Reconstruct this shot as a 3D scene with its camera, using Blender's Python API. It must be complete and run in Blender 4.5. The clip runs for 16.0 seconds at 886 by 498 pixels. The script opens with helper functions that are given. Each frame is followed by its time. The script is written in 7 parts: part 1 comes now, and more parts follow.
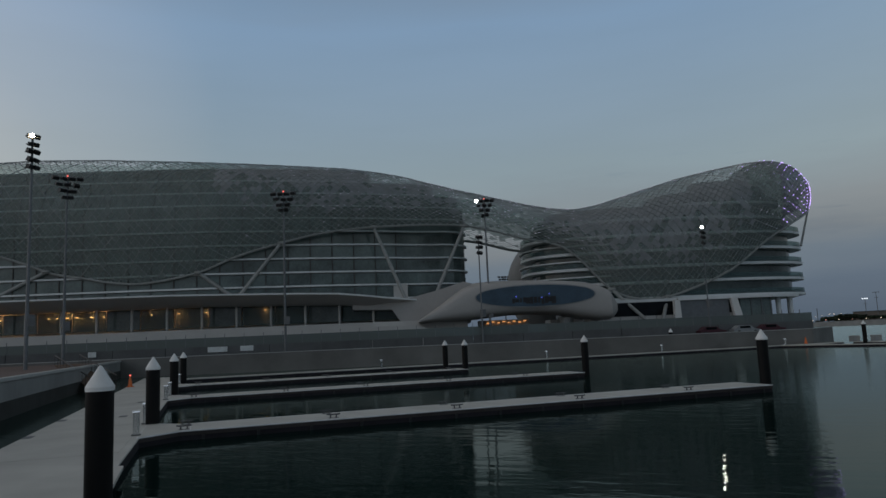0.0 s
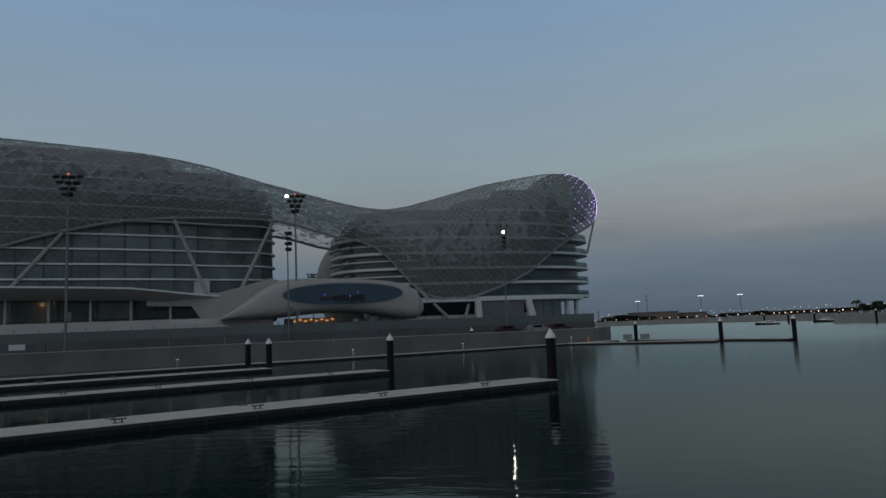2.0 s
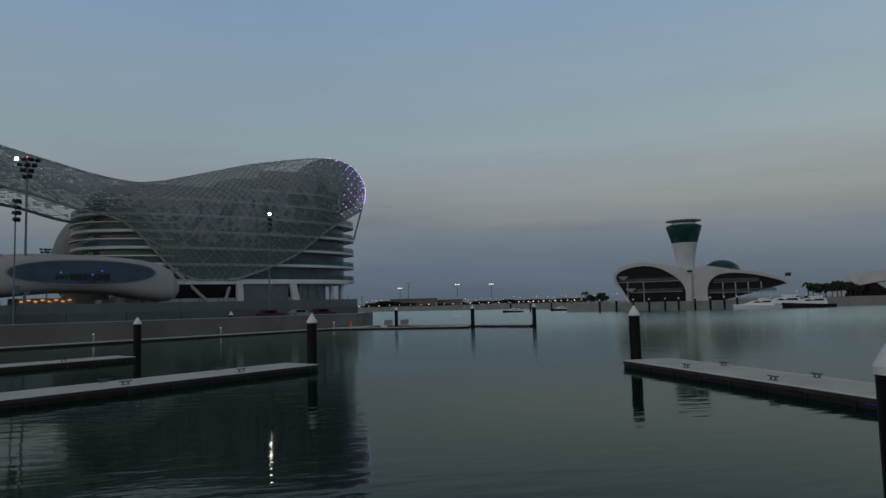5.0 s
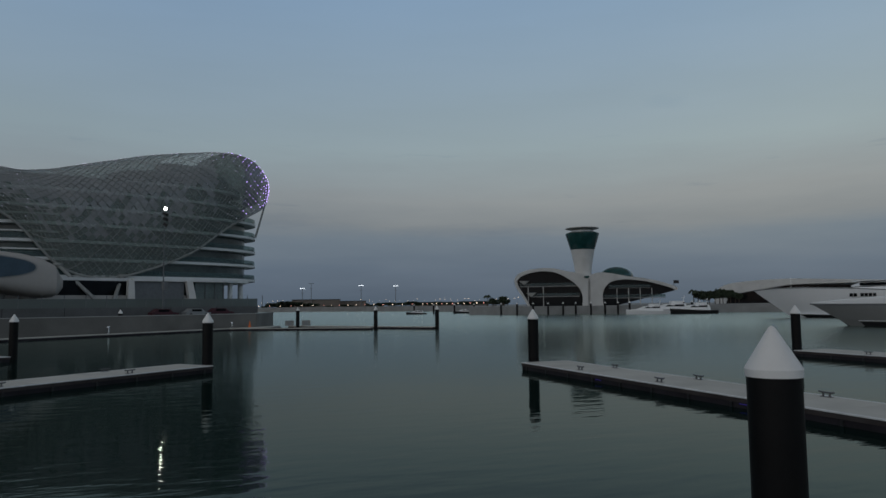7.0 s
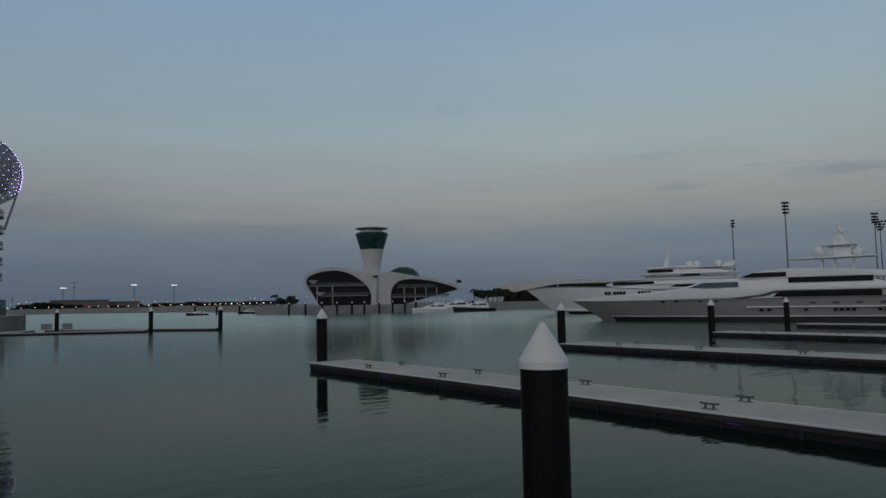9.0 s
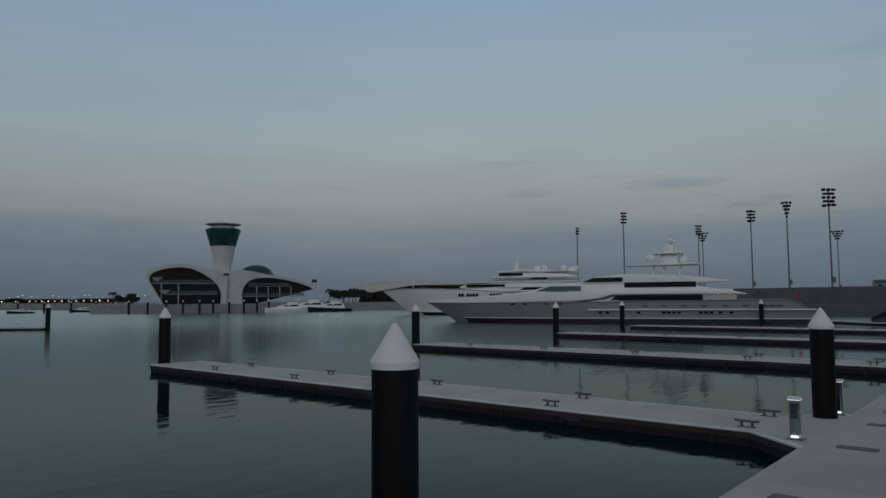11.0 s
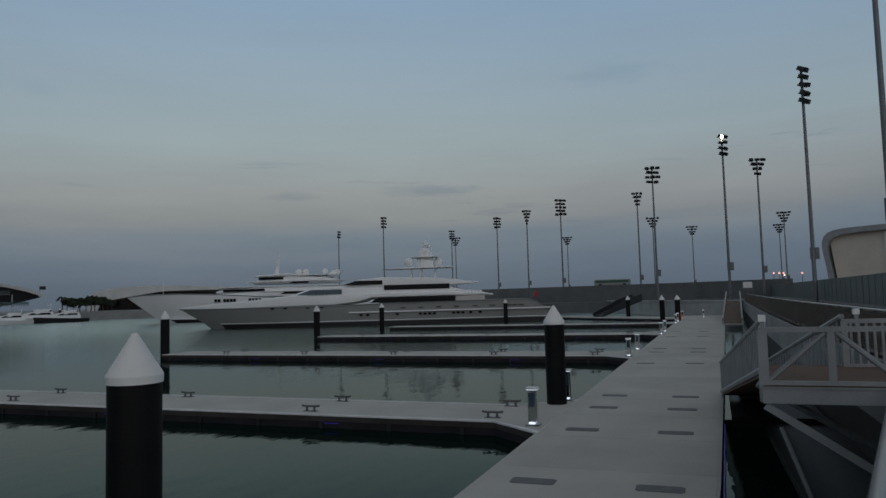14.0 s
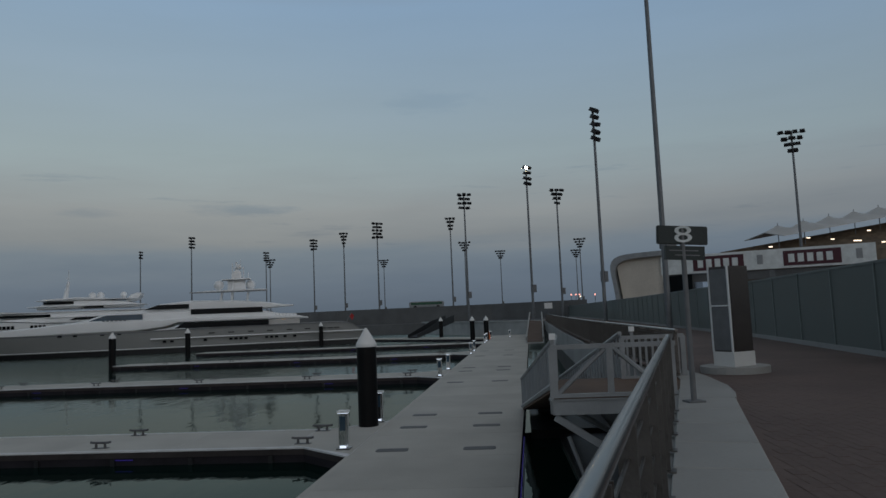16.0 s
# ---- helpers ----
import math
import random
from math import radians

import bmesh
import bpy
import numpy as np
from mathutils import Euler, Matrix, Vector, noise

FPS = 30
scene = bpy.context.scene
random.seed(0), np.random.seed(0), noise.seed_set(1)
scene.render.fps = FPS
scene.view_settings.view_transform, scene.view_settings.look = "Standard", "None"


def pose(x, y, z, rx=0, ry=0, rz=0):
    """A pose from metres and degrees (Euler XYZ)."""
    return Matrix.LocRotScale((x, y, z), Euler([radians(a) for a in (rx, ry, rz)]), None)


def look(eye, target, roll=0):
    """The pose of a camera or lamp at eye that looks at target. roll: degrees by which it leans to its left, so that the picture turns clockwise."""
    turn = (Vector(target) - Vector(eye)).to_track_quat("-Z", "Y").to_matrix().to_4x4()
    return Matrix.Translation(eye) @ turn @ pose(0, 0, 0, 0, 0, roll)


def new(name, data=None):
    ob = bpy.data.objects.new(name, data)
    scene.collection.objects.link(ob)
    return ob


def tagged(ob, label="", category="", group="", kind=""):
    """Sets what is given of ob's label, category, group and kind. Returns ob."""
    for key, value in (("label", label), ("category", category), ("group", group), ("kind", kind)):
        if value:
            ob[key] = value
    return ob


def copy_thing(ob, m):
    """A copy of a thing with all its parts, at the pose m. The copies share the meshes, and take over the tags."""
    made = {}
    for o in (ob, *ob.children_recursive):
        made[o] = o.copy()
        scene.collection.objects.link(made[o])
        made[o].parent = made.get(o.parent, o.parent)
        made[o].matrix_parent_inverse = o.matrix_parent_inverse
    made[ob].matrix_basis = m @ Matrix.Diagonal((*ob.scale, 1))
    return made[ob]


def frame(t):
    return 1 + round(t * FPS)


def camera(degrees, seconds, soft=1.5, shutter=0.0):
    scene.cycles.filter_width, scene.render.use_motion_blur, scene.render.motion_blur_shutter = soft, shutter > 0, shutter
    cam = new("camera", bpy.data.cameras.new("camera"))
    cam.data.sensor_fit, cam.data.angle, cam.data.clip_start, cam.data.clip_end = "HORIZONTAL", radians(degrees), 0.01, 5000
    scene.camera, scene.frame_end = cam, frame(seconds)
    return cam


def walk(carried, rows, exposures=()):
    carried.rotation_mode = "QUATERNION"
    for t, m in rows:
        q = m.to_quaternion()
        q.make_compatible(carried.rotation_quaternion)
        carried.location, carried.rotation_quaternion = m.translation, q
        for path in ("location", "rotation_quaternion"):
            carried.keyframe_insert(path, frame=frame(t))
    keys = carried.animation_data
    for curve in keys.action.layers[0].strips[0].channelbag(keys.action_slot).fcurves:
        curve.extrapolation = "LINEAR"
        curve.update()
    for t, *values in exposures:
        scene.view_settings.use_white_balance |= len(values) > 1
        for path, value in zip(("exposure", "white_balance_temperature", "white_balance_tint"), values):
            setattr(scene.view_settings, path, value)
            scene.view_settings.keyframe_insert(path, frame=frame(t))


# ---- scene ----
cam = camera(64.85, 16.0)
PATH = [
    (0.0, pose(-0.263, 0.075, 3.800, 97.25, 2.47, 20.89)),
    (0.5, pose(-0.247, 0.081, 3.800, 97.08, 2.84, 18.42)),
    (1.0, pose(-0.222, 0.087, 3.800, 97.08, 2.40, 13.55)),
    (1.5, pose(-0.201, 0.090, 3.800, 96.93, 2.65, 9.90)),
    (2.0, pose(-0.176, 0.091, 3.800, 96.46, 2.34, 5.30)),
    (2.5, pose(-0.157, 0.091, 3.800, 96.34, 2.18, 2.09)),
    (3.0, pose(-0.138, 0.089, 3.800, 96.46, 1.76, -1.04)),
    (3.5, pose(-0.116, 0.086, 3.800, 95.96, 1.65, -4.00)),
    (4.0, pose(-0.090, 0.079, 3.800, 94.78, 1.42, -8.05)),
    (4.5, pose(-0.065, 0.071, 3.800, 94.51, 1.87, -11.22)),
    (5.0, pose(-0.043, 0.062, 3.800, 94.59, 1.53, -13.80)),
    (7.5, pose(-0.003, 0.029, 3.800, 94.35, 0.96, -25.27)),
    (8.0, pose(-0.019, 0.031, 3.800, 94.09, 1.24, -30.16)),
    (8.5, pose(-0.026, 0.031, 3.800, 94.18, 1.10, -35.07)),
    (9.0, pose(-0.030, 0.033, 3.800, 94.26, 1.10, -38.83)),
    (11.5, pose(-0.000, 0.000, 3.800, 94.08, 0.80, -52.40)),
    (12.0, pose(0.014, 0.004, 3.800, 93.99, 1.47, -54.16)),
    (12.5, pose(0.044, 0.010, 3.800, 94.01, 1.57, -58.36)),
    (13.0, pose(0.074, 0.011, 3.800, 94.21, 1.05, -63.99)),
    (13.5, pose(0.093, 0.017, 3.800, 93.98, 1.13, -66.25)),
    (14.0, pose(0.109, 0.013, 3.800, 94.09, 1.63, -69.94)),
    (14.5, pose(0.124, -0.021, 3.800, 94.26, 1.29, -72.24)),
    (15.0, pose(0.123, -0.064, 3.800, 95.00, 1.34, -76.17)),
    (15.5, pose(0.081, -0.088, 3.800, 95.22, 1.88, -80.15)),
    (16.0, pose(0.032, -0.135, 3.800, 95.41, 2.39, -84.86)),
]
walk(cam, PATH)

# ---- sky, weak afterglow and exposure ----
scene.view_settings.exposure = -0.13
world = bpy.data.worlds.new("dusk_sky")
scene.world = world
world.use_nodes = True
wt = world.node_tree
wt.nodes.clear()


def wn(kind, **kw):
    n = wt.nodes.new(kind)
    for k, v in kw.items():
        n.inputs[k].default_value = v
    return n


def ramp_set(node, stops):
    el = node.color_ramp.elements
    while len(el) < len(stops):
        el.new(0.5)
    for e, (p, c) in zip(el, stops):
        e.position, e.color = p, (*c, 1)


w_out = wn("ShaderNodeOutputWorld")
w_bg = wn("ShaderNodeBackground", Strength=1.0)
w_sky = wt.nodes.new("ShaderNodeTexSky")
w_sky.sky_type, w_sky.sun_disc = "NISHITA", False
w_sky.sun_elevation, w_sky.sun_rotation = radians(1.0), radians(-127)
w_tc = wn("ShaderNodeTexCoord")
w_sep = wn("ShaderNodeSeparateXYZ")
wt.links.new(w_tc.outputs["Generated"], w_sep.inputs[0])
w_ramp = wn("ShaderNodeValToRGB")
ramp_set(w_ramp, [(0.0, (0.092, 0.122, 0.158)), (0.05, (0.118, 0.158, 0.205)), (0.088, (0.158, 0.198, 0.238)), (0.112, (0.215, 0.236, 0.25)), (0.15, (0.262, 0.284, 0.293)),
                  (0.22, (0.288, 0.355, 0.38)), (0.42, (0.232, 0.34, 0.468)), (0.62, (0.122, 0.128, 0.136))])
# long low cloud streaks
w_map = wn("ShaderNodeMapping")
w_map.inputs["Scale"].default_value = (2.2, 2.2, 15.0)
wt.links.new(w_tc.outputs["Generated"], w_map.inputs[0])
w_noise = wn("ShaderNodeTexNoise", Scale=1.3, Detail=5.0, Roughness=0.55)
wt.links.new(w_map.outputs[0], w_noise.inputs["Vector"])
w_cr = wn("ShaderNodeValToRGB")
ramp_set(w_cr, [(0.30, (0.96, 0.97, 0.98)), (0.55, (1.0, 1.0, 1.0)), (0.75, (1.03, 1.015, 1.005))])
# the edge of the low haze bank wanders
w_wav = wn("ShaderNodeMath")
w_wav.operation = "MULTIPLY_ADD"
w_wav.inputs[1].default_value = 0.055
wt.links.new(w_noise.outputs["Fac"], w_wav.inputs[0])
w_off = wn("ShaderNodeMath")
w_off.operation = "SUBTRACT"
w_off.inputs[1].default_value = 0.0275
wt.links.new(w_sep.outputs["Z"], w_off.inputs[0])
wt.links.new(w_off.outputs[0], w_wav.inputs[2])
wt.links.new(w_wav.outputs[0], w_ramp.inputs[0])
wt.links.new(w_noise.outputs["Fac"], w_cr.inputs[0])
w_mul = wt.nodes.new("ShaderNodeMix")
w_mul.data_type, w_mul.blend_type = "RGBA", "MULTIPLY"
w_mul.inputs["Factor"].default_value = 1.0
wt.links.new(w_ramp.outputs[0], w_mul.inputs["A"])
wt.links.new(w_cr.outputs[0], w_mul.inputs["B"])
# small grey cloud shreds in the beige band
w_map2 = wn("ShaderNodeMapping")
w_map2.inputs["Scale"].default_value = (4.2, 4.2, 42.0)
w_map2.inputs["Rotation"].default_value = (radians(2), radians(-2), 0)
wt.links.new(w_tc.outputs["Generated"], w_map2.inputs[0])
w_n2 = wn("ShaderNodeTexNoise", Scale=1.7, Detail=6.0, Roughness=0.6)
wt.links.new(w_map2.outputs[0], w_n2.inputs["Vector"])
w_c2 = wn("ShaderNodeValToRGB")
ramp_set(w_c2, [(0.62, (0, 0, 0)), (0.80, (1, 1, 1))])
wt.links.new(w_n2.outputs["Fac"], w_c2.inputs[0])
w_band = wn("ShaderNodeValToRGB")
ramp_set(w_band, [(0.07, (0, 0, 0)), (0.11, (1, 1, 1)), (0.19, (1, 1, 1)), (0.25, (0, 0, 0))])
wt.links.new(w_sep.outputs["Z"], w_band.inputs[0])
w_cl = wn("ShaderNodeMath")
w_cl.operation = "MULTIPLY"
wt.links.new(w_c2.outputs[0], w_cl.inputs[0])
wt.links.new(w_band.outputs[0], w_cl.inputs[1])
w_shred = wt.nodes.new("ShaderNodeMix")
w_shred.data_type, w_shred.blend_type = "RGBA", "MULTIPLY"
w_shred.inputs["B"].default_value = (0.74, 0.79, 0.86, 1)
wt.links.new(w_cl.outputs[0], w_shred.inputs["Factor"])
wt.links.new(w_mul.outputs["Result"], w_shred.inputs["A"])
# the sky stays a little lighter over the moored yachts
w_dot2 = wt.nodes.new("ShaderNodeVectorMath")
w_dot2.operation = "DOT_PRODUCT"
w_dot2.inputs[1].default_value = (0.86, 0.50, 0.10)
wt.links.new(w_tc.outputs["Generated"], w_dot2.inputs[0])
w_east = wn("ShaderNodeValToRGB")
ramp_set(w_east, [(0.52, (0.955, 0.99, 1.04)), (0.90, (1.08, 1.09, 1.10)), (0.98, (1.17, 1.16, 1.14))])
wt.links.new(w_dot2.outputs["Value"], w_east.inputs[0])
w_lift = wt.nodes.new("ShaderNodeMix")
w_lift.data_type, w_lift.blend_type = "RGBA", "MULTIPLY"
w_lift.inputs["Factor"].default_value = 1.0


def grey_cloud(below, az, el, wide, high, dark):
    """A flat ragged cloud at that azimuth and height in degrees, with its half sizes."""
    mp = wn("ShaderNodeMapping")
    mp.inputs["Rotation"].default_value = (0, 0, radians(az))
    wt.links.new(w_tc.outputs["Generated"], mp.inputs[0])
    ns = wn("ShaderNodeTexNoise", Scale=1.0, Detail=5.0, Roughness=0.6)
    m2 = wn("ShaderNodeMapping")
    m2.inputs["Scale"].default_value = (22.0, 3.0, 120.0)
    wt.links.new(mp.outputs[0], m2.inputs[0])
    wt.links.new(m2.outputs[0], ns.inputs["Vector"])
    m3 = wn("ShaderNodeMapping")
    m3.inputs["Location"].default_value = (0, 0, -math.sin(radians(el)) / math.sin(radians(high)))
    m3.inputs["Scale"].default_value = (1 / math.sin(radians(wide)), 0.0, 1 / math.sin(radians(high)))
    wt.links.new(mp.outputs[0], m3.inputs[0])
    ln = wn("ShaderNodeVectorMath")
    ln.operation = "LENGTH"
    wt.links.new(m3.outputs[0], ln.inputs[0])
    ma = wn("ShaderNodeMath")
    ma.operation = "MULTIPLY_ADD"
    ma.inputs[1].default_value = 1.5
    wt.links.new(ns.outputs["Fac"], ma.inputs[0])
    wt.links.new(ln.outputs["Value"], ma.inputs[2])
    rp = wn("ShaderNodeValToRGB")
    ramp_set(rp, [(0.0, (dark, dark, dark)), (0.62, (dark, dark, dark)), (1.0, (0, 0, 0))])
    sc = wn("ShaderNodeMath")
    sc.operation = "MULTIPLY"
    sc.inputs[1].default_value = 0.6
    wt.links.new(ma.outputs[0], sc.inputs[0])
    wt.links.new(sc.outputs[0], rp.inputs[0])
    mx = wt.nodes.new("ShaderNodeMix")
    mx.data_type, mx.blend_type = "RGBA", "MULTIPLY"
    mx.inputs["B"].default_value = (0.62, 0.72, 0.84, 1)
    wt.links.new(rp.outputs[0], mx.inputs["Factor"])
    wt.links.new(below, mx.inputs["A"])
    return mx.outputs["Result"]


sky_col = w_shred.outputs["Result"]
for cloud in ((69.5, 8.9, 5.0, 0.62, 0.62), (57.9, 8.5, 2.6, 0.45, 0.35), (84.5, 17.3, 5.0, 1.1, 0.22), (24.0, 6.0, 9.0, 0.8, 0.25), (6.0, 7.0, 8.0, 1.0, 0.25), (40.0, 15.5, 2.2, 0.7, 0.12), (64.0, 4.6, 14.0, 1.0, 0.15)):
    sky_col = grey_cloud(sky_col, *cloud)
wt.links.new(sky_col, w_lift.inputs["A"])
wt.links.new(w_east.outputs[0], w_lift.inputs["B"])
w_add = wt.nodes.new("ShaderNodeMix")
w_add.data_type, w_add.blend_type = "RGBA", "ADD"
w_add.inputs["Factor"].default_value = 0.008
wt.links.new(w_lift.outputs["Result"], w_add.inputs["A"])
wt.links.new(w_sky.outputs[0], w_add.inputs["B"])
# afterglow of the sunset, low in the west behind the viewer
w_dot = wt.nodes.new("ShaderNodeVectorMath")
w_dot.operation = "DOT_PRODUCT"
w_dot.inputs[1].default_value = (-0.78, -0.58, 0.22)
wt.links.new(w_tc.outputs["Generated"], w_dot.inputs[0])
w_glow = wn("ShaderNodeValToRGB")
ramp_set(w_glow, [(0.10, (0, 0, 0)), (0.55, (0.10, 0.09, 0.08)), (1.0, (0.36, 0.325, 0.29))])
wt.links.new(w_dot.outputs["Value"], w_glow.inputs[0])
w_add2 = wt.nodes.new("ShaderNodeMix")
w_add2.data_type, w_add2.blend_type = "RGBA", "ADD"
w_add2.inputs["Factor"].default_value = 1.0
wt.links.new(w_add.outputs["Result"], w_add2.inputs["A"])
wt.links.new(w_glow.outputs[0], w_add2.inputs["B"])
# last warm light low in the north-west
w_dot3 = wt.nodes.new("ShaderNodeVectorMath")
w_dot3.operation = "DOT_PRODUCT"
w_dot3.inputs[1].default_value = (-0.846, 0.49, 0.21)
wt.links.new(w_tc.outputs["Generated"], w_dot3.inputs[0])
w_warm = wn("ShaderNodeValToRGB")
ramp_set(w_warm, [(0.93, (0, 0, 0)), (0.985, (0.055, 0.036, 0.018)), (1.0, (0.11, 0.07, 0.03))])
wt.links.new(w_dot3.outputs["Value"], w_warm.inputs[0])
w_add3 = wt.nodes.new("ShaderNodeMix")
w_add3.data_type, w_add3.blend_type = "RGBA", "ADD"
w_add3.inputs["Factor"].default_value = 1.0
wt.links.new(w_add2.outputs["Result"], w_add3.inputs["A"])
wt.links.new(w_warm.outputs[0], w_add3.inputs["B"])
wt.links.new(w_add3.outputs["Result"], w_bg.inputs["Color"])
wt.links.new(w_bg.outputs[0], w_out.inputs[0])

sun = new("sun", bpy.data.lights.new("sun", "SUN"))
sun.data.energy, sun.data.angle, sun.data.color = 0.03, radians(20), (1.0, 0.86, 0.74)
sun.matrix_world = look((-98, -12, 20), (0, 0, 0))


# ---- materials ----
def mat(name, col, rough=0.6, metal=0.0, scale=1.5, var=0.18, bump=0.15, fine=14.0, spec=0.5):
    m = bpy.data.materials.new(name)
    m.use_nodes = True
    nt = m.node_tree
    b = nt.nodes["Principled BSDF"]
    b.inputs["Roughness"].default_value, b.inputs["Metallic"].default_value = rough, metal
    b.inputs["Specular IOR Level"].default_value = spec
    tc = nt.nodes.new("ShaderNodeTexCoord")
    big, small = nt.nodes.new("ShaderNodeTexNoise"), nt.nodes.new("ShaderNodeTexNoise")
    big.inputs["Scale"].default_value, big.inputs["Detail"].default_value = scale, 6.0
    small.inputs["Scale"].default_value, small.inputs["Detail"].default_value = scale * fine, 3.0
    for n in (big, small):
        nt.links.new(tc.outputs["Object"], n.inputs["Vector"])
    mixf = nt.nodes.new("ShaderNodeMath")
    mixf.operation = "MULTIPLY_ADD"
    mixf.inputs[1].default_value = 0.35
    nt.links.new(small.outputs["Fac"], mixf.inputs[0])
    nt.links.new(big.outputs["Fac"], mixf.inputs[2])
    info = nt.nodes.new("ShaderNodeObjectInfo")
    rnd = nt.nodes.new("ShaderNodeMath")
    rnd.operation = "MULTIPLY_ADD"
    rnd.inputs[1].default_value = 0.16
    nt.links.new(info.outputs["Random"], rnd.inputs[0])
    nt.links.new(mixf.outputs[0], rnd.inputs[2])
    cr = nt.nodes.new("ShaderNodeValToRGB")
    lo = [max(0.0, c * (1 - var)) for c in col]
    hi = [min(1.0, c * (1 + var)) for c in col]
    ramp_set(cr, [(0.45, lo), (1.0, hi)])
    nt.links.new(rnd.outputs[0], cr.inputs[0])
    nt.links.new(cr.outputs[0], b.inputs["Base Color"])
    if bump:
        bp = nt.nodes.new("ShaderNodeBump")
        bp.inputs["Strength"].default_value, bp.inputs["Distance"].default_value = bump, 0.02
        nt.links.new(small.outputs["Fac"], bp.inputs["Height"])
        nt.links.new(bp.outputs[0], b.inputs["Normal"])
    return m


def glow(name, col, power):
    m = bpy.data.materials.new(name)
    m.use_nodes = True
    b = m.node_tree.nodes["Principled BSDF"]
    b.inputs["Base Color"].default_value = (*[0.5 * c for c in col], 1)
    b.inputs["Emission Color"].default_value = (*col, 1)
    b.inputs["Emission Strength"].default_value = power
    return m


def glassy(name, col, clear, rough=0.06, rand=0.0):
    """Tinted pane: part see-through, part shiny."""
    m = bpy.data.materials.new(name)
    m.use_nodes = True
    nt = m.node_tree
    b = nt.nodes["Principled BSDF"]
    b.inputs["Base Color"].default_value = (*col, 1)
    b.inputs["Roughness"].default_value = rough
    b.inputs["IOR"].default_value = 1.5
    tr = nt.nodes.new("ShaderNodeBsdfTransparent")
    tr.inputs[0].default_value = (0.75, 0.85, 0.82, 1)
    mx = nt.nodes.new("ShaderNodeMixShader")
    if rand:
        g = nt.nodes.new("ShaderNodeNewGeometry")
        ma = nt.nodes.new("ShaderNodeMath")
        ma.operation = "MULTIPLY_ADD"
        ma.inputs[1].default_value, ma.inputs[2].default_value = rand, clear - rand / 2
        nt.links.new(g.outputs["Random Per Island"], ma.inputs[0])
        nt.links.new(ma.outputs[0], mx.inputs[0])
    else:
        mx.inputs[0].default_value = clear
    nt.links.new(b.outputs[0], mx.inputs[1])
    nt.links.new(tr.outputs[0], mx.inputs[2])
    nt.links.new(mx.outputs[0], nt.nodes["Material Output"].inputs[0])
    return m


def water_mat():
    m = bpy.data.materials.new("harbour_water")
    m.use_nodes = True
    nt = m.node_tree
    nt.nodes.remove(nt.nodes["Principled BSDF"])
    body, gloss = nt.nodes.new("ShaderNodeBsdfDiffuse"), nt.nodes.new("ShaderNodeBsdfGlossy")
    body.inputs["Color"].default_value = (0.002, 0.012, 0.0105, 1)
    gloss.inputs["Color"].default_value = (0.84, 0.935, 0.89, 1)
    fres, mx = nt.nodes.new("ShaderNodeFresnel"), nt.nodes.new("ShaderNodeMixShader")
    fres.inputs["IOR"].default_value = 1.15
    nt.links.new(fres.outputs[0], mx.inputs[0])
    nt.links.new(body.outputs[0], mx.inputs[1])
    nt.links.new(gloss.outputs[0], mx.inputs[2])
    nt.links.new(mx.outputs[0], nt.nodes["Material Output"].inputs[0])
    tc = nt.nodes.new("ShaderNodeTexCoord")
    mp = nt.nodes.new("ShaderNodeMapping")
    mp.inputs["Rotation"].default_value = (0, 0, radians(25))
    mp.inputs["Scale"].default_value = (0.55, 1.5, 1.0)
    nt.links.new(tc.outputs["Object"], mp.inputs[0])
    ns = nt.nodes.new("ShaderNodeTexNoise")
    ns.inputs["Scale"].default_value, ns.inputs["Detail"].default_value = 0.9, 3.0
    nt.links.new(mp.outputs[0], ns.inputs["Vector"])
    # calm by the docks, ruffled further out in the basin
    ln = nt.nodes.new("ShaderNodeVectorMath")
    ln.operation = "LENGTH"
    nt.links.new(tc.outputs["Object"], ln.inputs[0])
    mr = nt.nodes.new("ShaderNodeMapRange")
    mr.inputs["From Min"].default_value, mr.inputs["From Max"].default_value = 18.0, 130.0
    mr.inputs["To Min"].default_value, mr.inputs["To Max"].default_value = 0.035, 0.20
    nt.links.new(ln.outputs["Value"], mr.inputs["Value"])
    nt.links.new(mr.outputs["Result"], gloss.inputs["Roughness"])
    # calm and ruffled patches
    pt = nt.nodes.new("ShaderNodeTexNoise")
    pt.inputs["Scale"].default_value, pt.inputs["Detail"].default_value = 0.05, 3.0
    nt.links.new(tc.outputs["Object"], pt.inputs["Vector"])
    mm = nt.nodes.new("ShaderNodeMath")
    mm.operation = "MULTIPLY"
    nt.links.new(ns.outputs["Fac"], mm.inputs[0])
    nt.links.new(pt.outputs["Fac"], mm.inputs[1])
    bp = nt.nodes.new("ShaderNodeBump")
    bp.inputs["Strength"].default_value, bp.inputs["Distance"].default_value = 0.5, 0.065
    nt.links.new(mm.outputs[0], bp.inputs["Height"])
    for n in (body, gloss, fres):
        nt.links.new(bp.outputs[0], n.inputs["Normal"])
    return m


